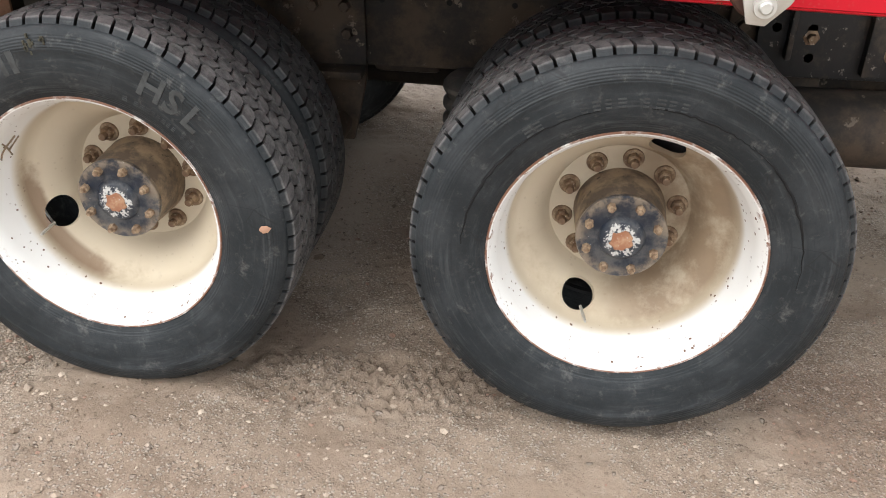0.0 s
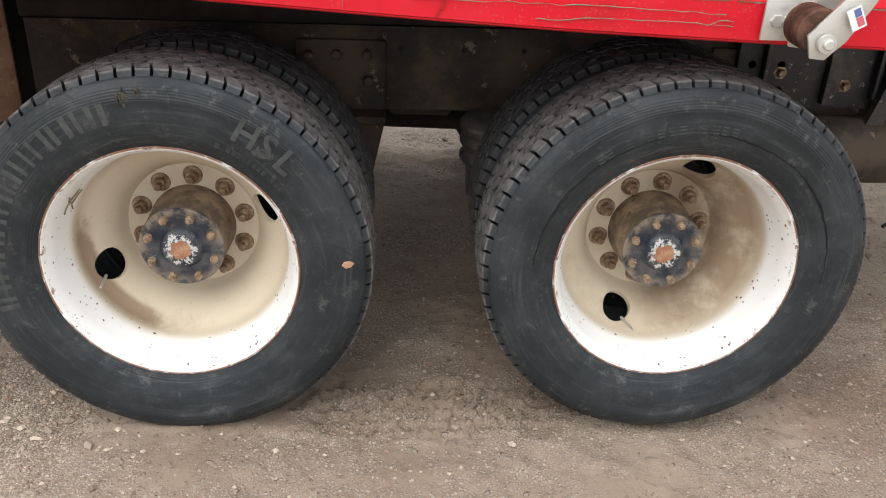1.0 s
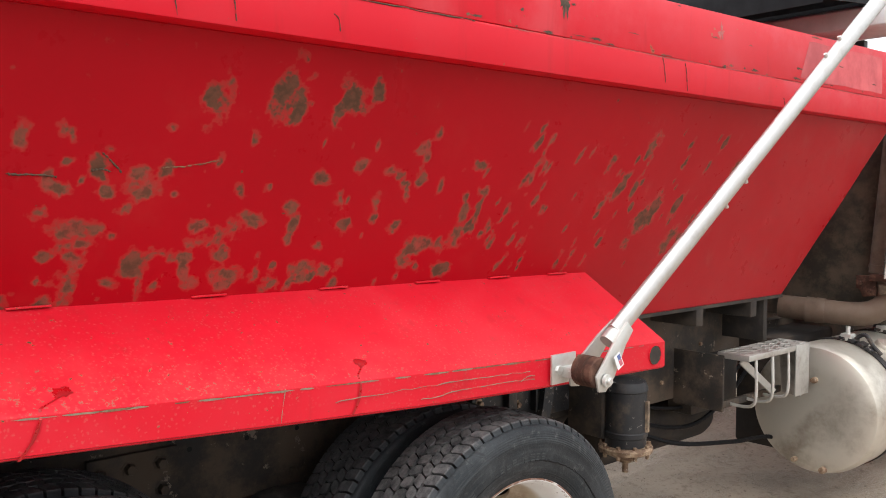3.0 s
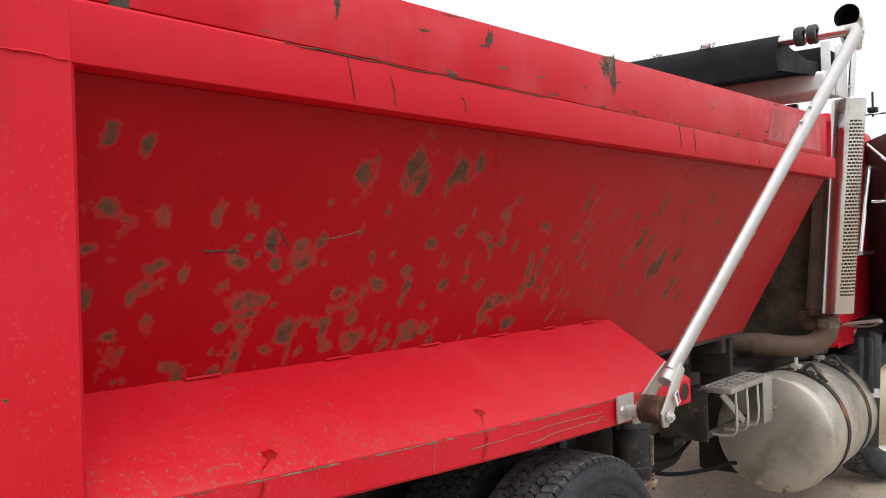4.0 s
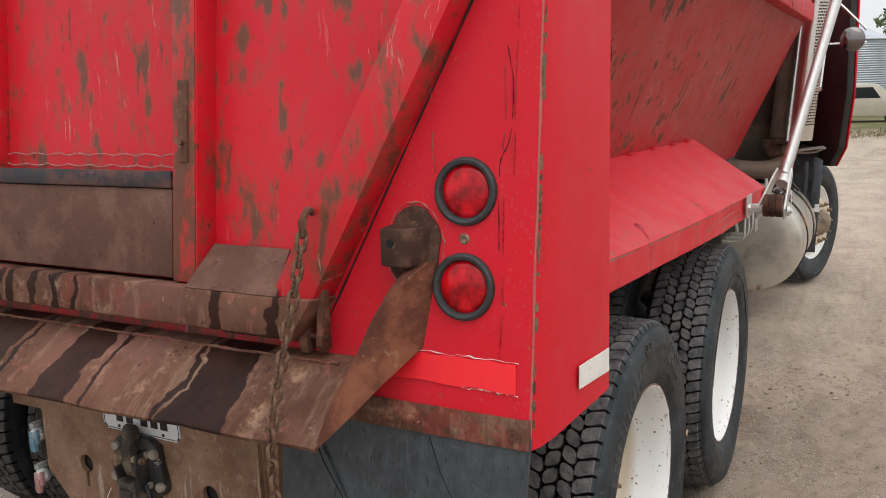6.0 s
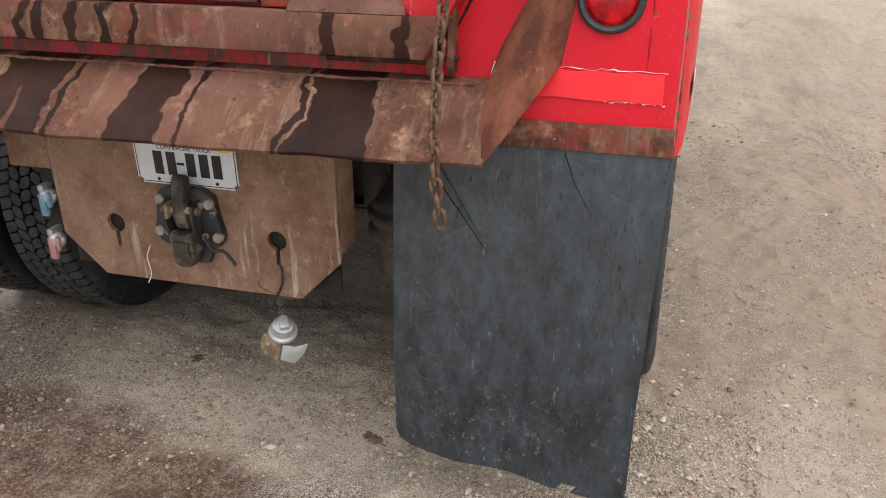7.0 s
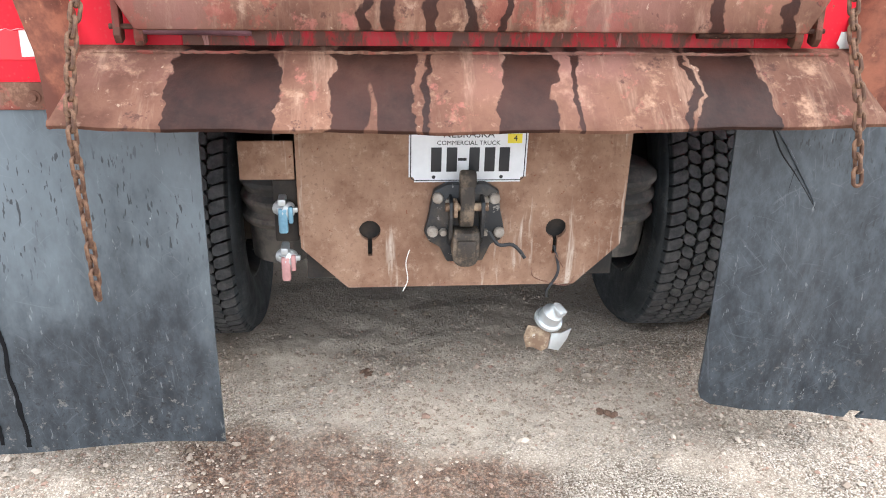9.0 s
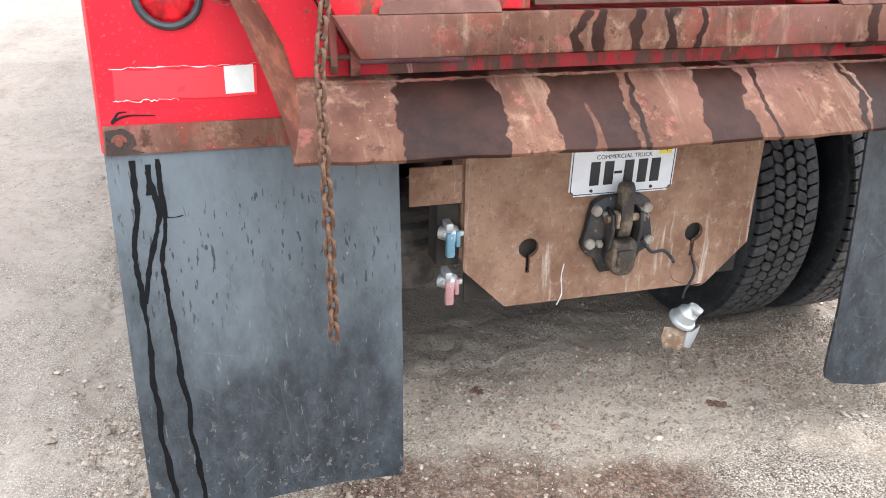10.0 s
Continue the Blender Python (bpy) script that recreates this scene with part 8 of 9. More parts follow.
    tube(bm, [end + Vector((0, 0.06, 0)), end + Vector((-0.02, 0.45, -0.005)), (3.40, 1.25, 2.80)], 0.028, 16)
    part("roll_tube", bm, M_chrome, truck, "bright roll tube")
    for y in (-1.41, -1.345):
        bm = bmesh.new()
        turned(bm, [(0.028, 0.022), (0.046, 0.022), (0.050, 0.016), (0.050, -0.016), (0.046, -0.022), (0.028, -0.022)], 24, pose(3.40, y, 2.822))
        part("tube_collar", bm, M_rub, truck, "black rubber collar")
    bm = bmesh.new()
    n = 60
    rows = []
    for k in range(n + 1):
        y = -1.238 + 2.476 * k / n
        sag = 0.016 * noise.noise((y * 3, 0, 5)) + 0.006 * noise.noise((y * 11, 2, 5))
        rows.append([bm.verts.new(p) for p in ((3.352 + 0.5 * sag, y, 2.640), (3.350 + sag, y, 2.740), (3.362, y, 2.800 + sag * 0.4), (3.385, y, 2.838), (3.41, y, 2.850), (3.44, y, 2.842), (3.60, y, 2.815 + sag), (3.85, y, 2.800 + 1.4 * sag), (4.06, y, 2.806), (4.10, y, 2.785))])
    for a, b in zip(rows, rows[1:]):
        for k in range(9):
            bm.faces.new((a[k], a[k + 1], b[k + 1], b[k]))
    # the cloth's end hangs in soft folds from the tube back to the tray
    for row, s in ((rows[0], -1), (rows[-1], 1)):
        last = row[1:]
        for d_ in (0.35, 0.7, 1.0):
            nxt = [bm.verts.new((v.co.x, v.co.y + s * (0.010 * noise.noise((v.co.x * 7, d_ * 3, 2)) + 0.006 * d_), v.co.z + (min(v.co.z, 2.655 + 0.10 * (v.co.x - 3.36)) - v.co.z) * d_)) for v in row[1:]]
            for k in range(8):
                bm.faces.new((last[k], last[k + 1], nxt[k + 1], nxt[k]))
            last = nxt
    bmesh.ops.remove_doubles(bm, verts=bm.verts, dist=1e-5)
    bmesh.ops.recalc_face_normals(bm, faces=bm.faces[:])
    bmesh.ops.solidify(bm, geom=bm.faces[:], thickness=0.004)
    part("tarp", bm, M_tarp, truck, "rolled black vinyl tarp with frayed folds")
    rng = random.Random(71)
    for at_y in (-0.86, -0.83, -0.55):
        bm = bmesh.new()
        for k in range(5):
            p = Vector((3.40 + rng.uniform(-0.03, 0.04), at_y + rng.uniform(-0.03, 0.03), 2.848))
            tube(bm, smooth_path([p, p + Vector((rng.uniform(-0.02, 0.02), rng.uniform(-0.03, 0.03), 0.018)), p + Vector((rng.uniform(-0.03, 0.03), rng.uniform(-0.05, 0.05), 0.004))], 4), 0.0035, 5)
        part("frayed_tuft", bm, M_whitetape, truck, "pale frayed threads on the tarp")
    hs = empty("tarp_housing", truck)
    tagged(hs, "white aluminium tarp housing above the front wall")
    bm = bmesh.new()
    prism(bm, [(4.00, 2.63), (4.00, 2.725), (4.03, 2.745), (4.34, 2.745), (4.34, 2.62), (4.03, 2.62)], "y", -1.285, 1.285, 0.006)
    part("housing_tray", bm, M_white, hs)
    for s in (-1, 1):
        bm = bmesh.new()
        prism(bm, [(4.24, 2.62), (4.24, 2.92), (4.28, 2.94), (4.42, 2.95), (4.45, 2.90), (4.45, 2.62)], "y", *sorted((s * 1.286, s * 1.30)), bev=0.003)
        box(bm, 4.085, 4.110, *sorted((s * 1.250, s * 1.30)), 2.615, 2.925, 0.004)
        part("housing_end", bm, M_white, hs)
    bm = bmesh.new()
    box(bm, 4.12, 4.40, -1.262, 1.262, 2.75, 2.905, 0.010)
    part("housing_roll", bm, M_tarp, hs)
    for s in (-1, 1):
        bm = bmesh.new()
        box(bm, 4.225, 4.275, *sorted((s * 1.0, s * 1.06)), 2.30, 2.60, 0.004)
        part("housing_post", bm, M_black, hs)
    bm = bmesh.new()
    for k in range(3):
        rod(bm, (4.26, -0.9 + k * 0.12, 2.50), (4.235, -0.9 + k * 0.12, 2.50), 0.03)
    part("marker_lamps", bm, M_lens, hs, "small red marker lamps")


tarp_gear()


# ---------------------------------------------------------------- tank, step, exhaust, cab
def forward_gear():
    tank = empty("fuel_tank", truck, pose(3.97, -0.950, 0.578))
    tagged(tank, "round aluminium fuel tank with two black straps")
    bm = bmesh.new()
    turned(bm, [(0.0, 0.018), (0.20, 0.016), (0.310, 0.010), (0.342, -0.005), (0.355, -0.03), (0.358, -0.06), (0.358, -0.98), (0.34, -1.02), (0.0, -1.03)], 72, pose(0, 0, 0, 0, 0, -90))
    part("shell", bm, M_tank, tank, "dull dented aluminium shell")
    for x in (0.26, 0.74):
        bm = bmesh.new()
        turned(bm, [(0.359, 0.0), (0.365, 0.0), (0.365, -0.055), (0.359, -0.055)], 72, pose(x, 0, 0, 0, 0, -90))
        strap = part("strap", bm, grimy("strap_rubber_rust", (0.016, 0.014, 0.013), (0.33, 0.135, 0.050), 0.30, 4.0), tank, "black strap with rust patches")
        bm = bmesh.new()
        rod(bm, (x + 0.02, -0.06, 0.35), (x + 0.02, -0.06, 0.44), 0.012)
        box(bm, x - 0.01, x + 0.05, -0.09, -0.03, 0.36, 0.40, 0.004)
        part("strap_bolt", bm, M_galv, tank)
        bm = bmesh.new()
        for a in (96, 104, 112, 120):
            box(bm, x - 0.012, x + 0.062, -0.020, 0.020, 0.366, 0.384, 0.004, pose(0, 0, 0, a - 90, 0, 0))
        tube(bm, smooth_path([(x + 0.025, -0.10, 0.372), (x + 0.03, -0.15, 0.40), (x + 0.02, -0.20, 0.345), (x + 0.03, -0.24, 0.300)], 5), 0.011, 8)
        part("strap_latch", bm, M_black, strap, "black over-centre latch")
    bm = bmesh.new()
    turned(bm, [(0.0, 0.03), (0.05, 0.03), (0.055, 0.02), (0.055, -0.02)], 24, pose(0.50, -0.17, 0.305, -62, 0, 0))
    part("filler_cap", bm, M_tank, tank)
    for y, z, r in ((-0.08, -0.315, 0.016), (0.08, -0.29, 0.012), (-0.02, 0.17, 0.014)):
        bm = bmesh.new()
        turned(bm, [(0.0, 0.04), (r, 0.04), (r * 1.2, 0.03), (r * 1.2, 0.008)], 10, pose(-0.01, y, z, 0, 0, -90))
        part("tank_plug", bm, M_nut, tank)
    bm = bmesh.new()
    box(bm, 0.1, 0.8, 0.25, 0.52, -0.30, 0.35, 0.02)
    part("tank_bracket", bm, M_under, tank)
    # tread-plate step hung on rods
    st = empty("side_step", truck)
    tagged(st, "aluminium tread-plate step with rod rungs")
    bm = bmesh.new()
    box(bm, 3.14, 3.74, -1.03, -0.86, 0.955, 0.985, 0.004)
    top = part("step_tread", bm, M_tread, st)
    for i in range(15):
        for j in range(4):
            bm = bmesh.new()
            s_ = 1 if (i + j) % 2 else -1
            box(bm, -0.016, 0.016, -0.004, 0.004, 0, 0.003, 0.0, pose(3.165 + i * 0.039, -1.008 + j * 0.042, 0.985, 0, 0, 45 * s_))
            part("tread_bar", bm, M_tread, top)
    bm = bmesh.new()
    slab(bm, [(3.742, -1.03, 0.985), (3.742, -0.86, 0.985), (3.74, -0.89, 0.70), (3.74, -0.99, 0.69)], 0.012, 0.002)
    box(bm, 3.60, 3.742, -1.034, -1.026, 0.72, 0.985, 0.002)
    part("step_end", bm, M_tread, st)
    bm = bmesh.new()
    box(bm, 3.14, 3.74, -0.885, -0.865, 0.70, 0.735, 0.003)
    box(bm, 3.13, 3.145, -0.90, -0.62, 0.69, 0.97, 0.003)
    part("step_rail", bm, M_frame, st)
    for x in (3.22, 3.38, 3.54):
        bm = bmesh.new()
        tube(bm, smooth_path([(x, -1.02, 0.955), (x, -1.025, 0.80), (x + 0.005, -1.01, 0.735), (x + 0.01, -0.96, 0.715), (x + 0.012, -0.88, 0.715)], 5), 0.008, 8)
        part("step_rod", bm, M_galv, st)
    bm = bmesh.new()
    slab(bm, [(3.20, -0.94, 0.93), (3.24, -0.94, 0.95), (3.60, -0.92, 0.74), (3.56, -0.92, 0.72)], 0.01)
    part("step_brace", bm, M_galv, st)
    bm = bmesh.new()
    slab(bm, [(3.752, -0.985, 0.945), (3.752, -0.985, 0.905), (3.752, -0.925, 0.905), (3.752, -0.925, 0.945)][::-1], 0.002)
    part("step_sticker", bm, M_blue, st, "small light-blue sticker")
    # dark guard under the box's front end and box behind the step
    bm = bmesh.new()
    box(bm, 3.62, 3.66, -0.84, 0.84, 0.98, 1.204, 0.004)
    part("front_guard", bm, M_under, truck, "grimy guard plate under the box")
    bm = bmesh.new()
    box(bm, 3.24, 3.70, -0.66, -0.50, 0.60, 0.90, 0.03)
    part("battery_box", bm, M_under, truck, "grimy dark box behind the step")
    # exhaust: muffler, perforated shield, stack with flap, elbow pipe
    ex = empty("exhaust_stack", truck)
    tagged(ex, "upright exhaust with a perforated chrome shield")
    cx, cy, lean = 4.50, -1.190, -0.078

    def leaning(bm):
        """The whole stack leans outwards as it rises."""
        for v in bm.verts:
            v.co.y += lean * (v.co.z - 1.29)
        return bm
    bm = bmesh.new()
    mx, my = cx + 0.10, cy + 0.115
    rod(bm, (mx, my, 1.305), (mx, my, 2.46), 0.100, seg=36)
    rod(bm, (mx, my, 1.335), (mx, my, 1.352), 0.105, seg=36)
    rod(bm, (mx, my, 1.296), (mx, my, 1.308), 0.086, 0.098, seg=36)
    rod(bm, (mx, my, 2.44), (mx, my, 2.50), 0.100, 0.05, seg=36)
    part("muffler", leaning(bm), M_heat, ex, "heat-stained muffler")
    bm = bmesh.new()
    px, py = cx, cy - 0.008
    rod(bm, (px, py, 2.56), (px, py, 2.64), 0.07, 0.022, seg=24)
    tube(bm, [(px, py, 2.60), (px, py, 2.80), (px, py, 2.95)], 0.022, 20)
    tube(bm, [(px + 0.09, py + 0.012, 2.60), (px + 0.06, py + 0.010, 2.92)], 0.006, 8)
    tube(bm, [(px - 0.045, py, 2.70), (px + 0.045, py, 2.70)], 0.008, 8)
    part("stack_pipe", leaning(bm), M_chrome, ex, "chrome stack pipe")
    bm = bmesh.new()
    bend = smooth_path([(px, py, 2.930), (px, py + 0.006, 2.99), (px - 0.010, py + 0.012, 3.055), (px - 0.050, py + 0.014, 3.110), (px - 0.130, py + 0.014, 3.118)], 6)
    tube(bm, bend, [0.048 + 0.026 * min(1.0, k / 10) for k in range(len(bend))], 28)
    bm.faces.ensure_lookup_table()
    caps = [f for f in bm.faces if len(f.verts) > 4 and f.calc_center_median().x < px - 0.09]
    bmesh.ops.delete(bm, geom=caps, context='FACES_ONLY')
    part("stack_elbow", leaning(bm), M_chrome, ex, "flared chrome stack end turned to the rear")
    bm = bmesh.new()
    tube(bm, bend[10:], [0.070] * (len(bend) - 10), 28)
    far = max(bm.faces, key=lambda f: len(f.verts) * 100 - f.calc_center_median().x)
    bmesh.ops.delete(bm, geom=[far], context='FACES_ONLY')
    part("stack_mouth", leaning(bm), M_crack, ex, "sooty black mouth of the stack")
    # wrapped shield: plain chrome towards the box, staggered slots on the outer part
    bm = bmesh.new()
    seg, rows_n = 30, 62
    shield_r, a0, a1 = 0.100, radians(112), radians(318)
    low_z, high_z = 1.285, 2.62
    at = lambda th, z: bm.verts.new((cx + shield_r * math.cos(th), cy + shield_r * math.sin(th), z))
    for i in range(seg):
        for j in range(rows_n):
            th0, th1 = a0 + (a1 - a0) * i / seg, a0 + (a1 - a0) * (i + 1) / seg
            z0, z1 = low_z + (high_z - low_z) * j / rows_n, low_z + (high_z - low_z) * (j + 1) / rows_n
            if not (13 <= i <= 27 and 5 <= j <= 55):
                bm.faces.new([at(t, z) for t, z in ((th0, z0), (th1, z0), (th1, z1), (th0, z1))])
                continue
            zm0, zm1 = z0 + 0.24 * (z1 - z0), z0 + 0.78 * (z1 - z0)
            w = th1 - th0
            # a slot spans two columns but for a narrow bridge, every other row shifted
            first = (i + j) % 2 == 0
            tm0, tm1 = (th0 + 0.22 * w, th1) if first else (th0, th1 - 0.22 * w)
            quads = [((th0, z0), (th1, z0), (th1, zm0), (th0, zm0)), ((th0, zm1), (th1, zm1), (th1, z1), (th0, z1))]
            quads.append(((th0, zm0), (tm0, zm0), (tm0, zm1), (th0, zm1)) if first else ((tm1, zm0), (th1, zm0), (th1, zm1), (tm1, zm1)))
            for q in quads:
                bm.faces.new([at(t, z) for t, z in q])
    bmesh.ops.remove_doubles(bm, verts=bm.verts, dist=1e-5)
    core = bmesh.new()
    rod(core, (cx, cy, 1.31), (cx, cy, 2.58), 0.082, seg=28)
    part("stack_pipe", leaning(core), M_under, ex, "sooty pipe inside the shield")
    part("heat_shield", leaning(bm), M_shield, ex, "chrome heat shield with rows of slots")
    bm = bmesh.new()
    tube(bm, smooth_path([(cx + 0.05, -1.115, 1.31), (cx + 0.05, -1.115, 1.20), (cx + 0.035, -1.095, 1.125), (cx, -1.03, 1.075), (cx - 0.04, -0.93, 1.062), (cx - 0.08, -0.80, 1.068), (cx - 0.14, -0.55, 1.08)], 8), 0.070, 24)
    part("exhaust_elbow", bm, M_heat, ex, "brown exhaust elbow, soot-stained")
    bm = bmesh.new()
    tube(bm, [(cx - 0.078, -0.80, 1.068), (cx - 0.090, -0.76, 1.069), (cx - 0.094, -0.745, 1.0695), (cx - 0.106, -0.70, 1.071)], [0.074, 0.078, 0.074, 0.078], 24)
    part("pipe_clamp", bm, M_heat, ex, "grimy pipe clamp")
    bm = bmesh.new()
    turned(bm, [(0.073, -0.03), (0.077, -0.03), (0.077, 0.03), (0.073, 0.03)], 28, pose(cx + 0.05, -1.115, 1.215, 90))
    box(bm, cx - 0.042, cx - 0.018, -1.135, -1.085, 1.19, 1.245, 0.004)
    part("band_clamp", bm, M_hub, ex, "tan steel band clamp")
    bm = bmesh.new()
    prism(bm, [(-0.945, 1.29), (-1.06, 1.29), (-1.06, 1.175), (-0.985, 1.165), (-0.965, 1.21), (-0.945, 1.215)], "x", cx - 0.015, cx + 0.005, 0.003)
    prism(bm, [(-1.03, 1.30), (-1.175, 1.30), (-1.175, 1.262), (-1.03, 1.262)], "x", cx - 0.04, cx + 0.10, 0.003)
    for yy, zz in ((-0.975, 1.245), (-1.03, 1.20), (-1.03, 1.262)):
        rod(bm, (cx - 0.034, yy, zz), (cx - 0.010, yy, zz), 0.012, seg=8)
    part("exhaust_bracket", bm, M_rustdark, ex, "rusty bracket under the muffler")
    # cab
    cab = empty("cab", truck)
    tagged(cab, "red conventional cab, passenger door standing open")
    bm = bmesh.new()
    prism(bm, [(4.85, 1.01), (5.60, 0.995), (6.25, 0.98), (6.25, 1.75), (5.95, 2.55), (4.90, 2.62), (4.85, 2.4)], "y", -1.08, 1.08, 0.035)
    part("cab_shell", bm, M_red, cab)
    bm = bmesh.new()
    prism(bm, [(6.25, 0.85), (7.6, 0.85), (7.7, 1.35), (7.55, 1.55), (6.25, 1.72)], "y", -0.72, 0.72, 0.08)
    part("hood", bm, M_red, cab)
    bm = bmesh.new()
    box(bm, 4.70, 4.85, -1.04, 1.04, 0.98, 2.45, 0.02)
    part("cab_back", bm, M_cabback, cab, "grimy dark back wall of the cab")
    bm = bmesh.new()
    tube(bm, [(4.90, -1.086, 1.165), (5.62, -1.086, 1.160)], 0.011, 8)
    part("chrome_strip", bm, M_chrome, cab)
    bm = bmesh.new()
    prism(bm, [(4.87, 1.045), (5.62, 1.035), (5.62, 1.000), (4.89, 1.010)], "y", -1.090, -1.078, 0.004)
    part("cab_sill", bm, M_red, cab)
    bm = bmesh.new()
    box(bm, 5.30, 5.42, -1.085, -1.079, 1.060, 1.095, 0.001)
    part("cab_badge", bm, M_galv, cab, "small grey badge")
    # open passenger door, seen from its inner side
    door = pose(5.95, -1.0, 0, 0, 0, 31)
    outline = [(-0.74, 1.02), (0.0, 1.00), (0.0, 1.80), (-0.14, 2.48), (-0.86, 2.50), (-0.95, 2.36), (-0.96, 1.62), (-0.88, 1.18)]
    bm = bmesh.new()
    prism(bm, outline, "y", -0.03, 0.03, 0.015)
    bmesh.ops.transform(bm, verts=bm.verts, matrix=door)
    d_ob = part("open_door", bm, M_trim, cab, "dark inner side of the open passenger door")
    bm = bmesh.new()
    prism(bm, [(x * 1.004, z) for x, z in outline], "y", -0.046, -0.032, 0.004)
    bmesh.ops.transform(bm, verts=bm.verts, matrix=door)
    part("door_skin", bm, M_red, d_ob)
    # mirror arms, grab rail, convex mirror, aerial
    mr = empty("mirror_frame", truck)
    tagged(mr, "chrome mirror frame and round convex mirror on the open door")
    for pts, r in (([(4.80, -1.30, 2.56), (4.80, -1.60, 2.56)], 0.009), ([(4.836, -1.33, 1.99), (4.85, -1.60, 1.99)], 0.009), ([(4.75, -1.33, 2.36), (4.80, -1.60, 2.08)], 0.009), ([(4.70, -1.347, 2.205), (4.591, -1.313, 1.657)], 0.014)):
        bm = bmesh.new()
        rod(bm, pts[0], pts[1], r, seg=10)
        part("mirror_rod", bm, M_chrome, mr)
    for x, y, z in ((4.70, -1.347, 2.205), (4.591, -1.313, 1.657)):
        bm = bmesh.new()
        rod(bm, (x - 0.012, y, z), (4.88, y, z), 0.018, seg=10)
        part("rail_foot", bm, M_chrome, mr)
    bm = bmesh.new()
    turned(bm, [(0.0, 0.018), (0.05, 0.014), (0.085, 0.0), (0.09, -0.01), (0.07, -0.04), (0.0, -0.06)], 28, pose(4.80, -1.508, 2.015, 0, 0, -80))
    part("convex_mirror", bm, M_mirror, mr)
    bm = bmesh.new()
    rod(bm, (4.80, -1.36, 2.54), (4.80, -1.36, 2.70), 0.007, seg=8)
    box(bm, 4.78, 4.82, -1.39, -1.33, 2.57, 2.60, 0.004)
    part("aerial_mount", bm, M_black, mr)
    # splash guard and bumper parts round the steering wheel
    bm = bmesh.new()
    slab(bm, [(4.97, -1.335, 1.10), (4.97, -1.265, 1.13), (4.96, -1.262, 0.955), (4.96, -0.86, 0.955), (4.93, -0.86, 0.36), (4.93, -1.31, 0.36)], 0.012, 0.002)
    for y in (-1.22, -1.28):
        box(bm, 4.915, 4.945, y - 0.014, y + 0.014, 0.72, 1.09, 0.003)
    part("splash_guard", bm, M_flap2, truck, "black splash guard ahead of the tank")
    bm = bmesh.new()
    tube(bm, smooth_path([(4.93, -1.35, 1.20), (4.96, -1.28, 1.165), (4.99, -1.18, 1.155), (5.0, -1.08, 1.16)], 6), [0.008] * 18 + [0.02], 8)
    slab(bm, [(4.88, -1.35, 1.205), (5.02, -1.33, 1.21), (5.05, -1.10, 1.175), (4.90, -1.10, 1.165)], 0.006)
    part("fender_scrap", bm, M_tread, truck, "bent aluminium fender edge")
    bm = bmesh.new()
    n = 20
    rows = []
    for k in range(n + 1):
        a = radians(10 + 150 * k / n)
        rows.append([bm.verts.new((5.70 + 0.68 * math.cos(a), y, 0.50 + 0.68 * math.sin(a))) for y in (-1.27, -1.2, -0.8)])
    for a, b in zip(rows, rows[1:]):
        bm.faces.new((a[0], a[1], b[1], b[0]))
        bm.faces.new((a[1], a[2], b[2], b[1]))
    bmesh.ops.solidify(bm, geom=bm.faces[:], thickness=0.01)
    part("front_fender", bm, M_black, cab)
    bm = bmesh.new()
    slab(bm, [(4.92, -1.328, 0.752), (4.92, -1.328, 0.692), (4.92, -1.27, 0.692), (4.92, -1.27, 0.752)][::-1], 0.004)
    part("guard_tab", bm, M_white, truck, "small white tab on the splash guard")


forward_gear()


# paint runs on the skirt
def paint_run(x, bend):
    """A blot of thick paint on the skirt's slope and the run that left it, as a thin skin on the sheet."""
    rng = random.Random(int(x * 1000))

    def skin(px, f):
        """f from 0 at the blot to 1 at the fold, 2 at the foot of the lip."""
        zt, zj = skirt_z(px), 1.474 - 0.014 * px
        if f <= 1:
            k = 0.88 + 0.12 * f
            ya = panel_y(zj) - 0.004
            return Vector((px, -(ya + (1.272 - ya) * k) - 0.0008, zj + (zt + 0.010 - zj) * k + 0.0012))
        return Vector((px, -1.2885 - 0.0005, zt - 0.086 * (f - 1)))
    bm = bmesh.new()
    rows = []
    for k in range(25):
        f = 2.0 * k / 24
        cx = x - 0.03 * bend * f + 0.004 * math.sin(f * 5)
        w = 0.0036 + 0.002 * noise.noise((f * 4, x, 0)) + (0.004 if f < 0.3 else 0)
        rows.append([bm.verts.new(skin(cx + d, f)) for d in (-w, w)])
    for a, b in zip(rows, rows[1:]):
        bm.faces.new((a[0], a[1], b[1], b[0]))
    hub_v = bm.verts.new(skin(x + 0.004, -0.1) + Vector((0, -0.0008, 0.0016)))
    ring = []
    for k in range(22):
        a = 2 * math.pi * k / 22
        r = 0.020 * (1 + 0.7 * noise.noise((2 * math.cos(a) + x, 2 * math.sin(a), 3)) + rng.uniform(-0.12, 0.12))
        ring.append(bm.verts.new(skin(x + 0.004 + r * math.cos(a), -0.1 + 0.55 * r / 0.020 * math.sin(a) * 0.6)))
    for k in range(22):
        bm.faces.new((hub_v, ring[k], ring[(k + 1) % 22]))
    bmesh.ops.recalc_face_normals(bm, faces=bm.faces[:])
    part("paint_run", bm, M_drip, truck, "dark red run of paint on the skirt")


paint_run(0.733, 1.0)
paint_run(-0.032, 1.6)


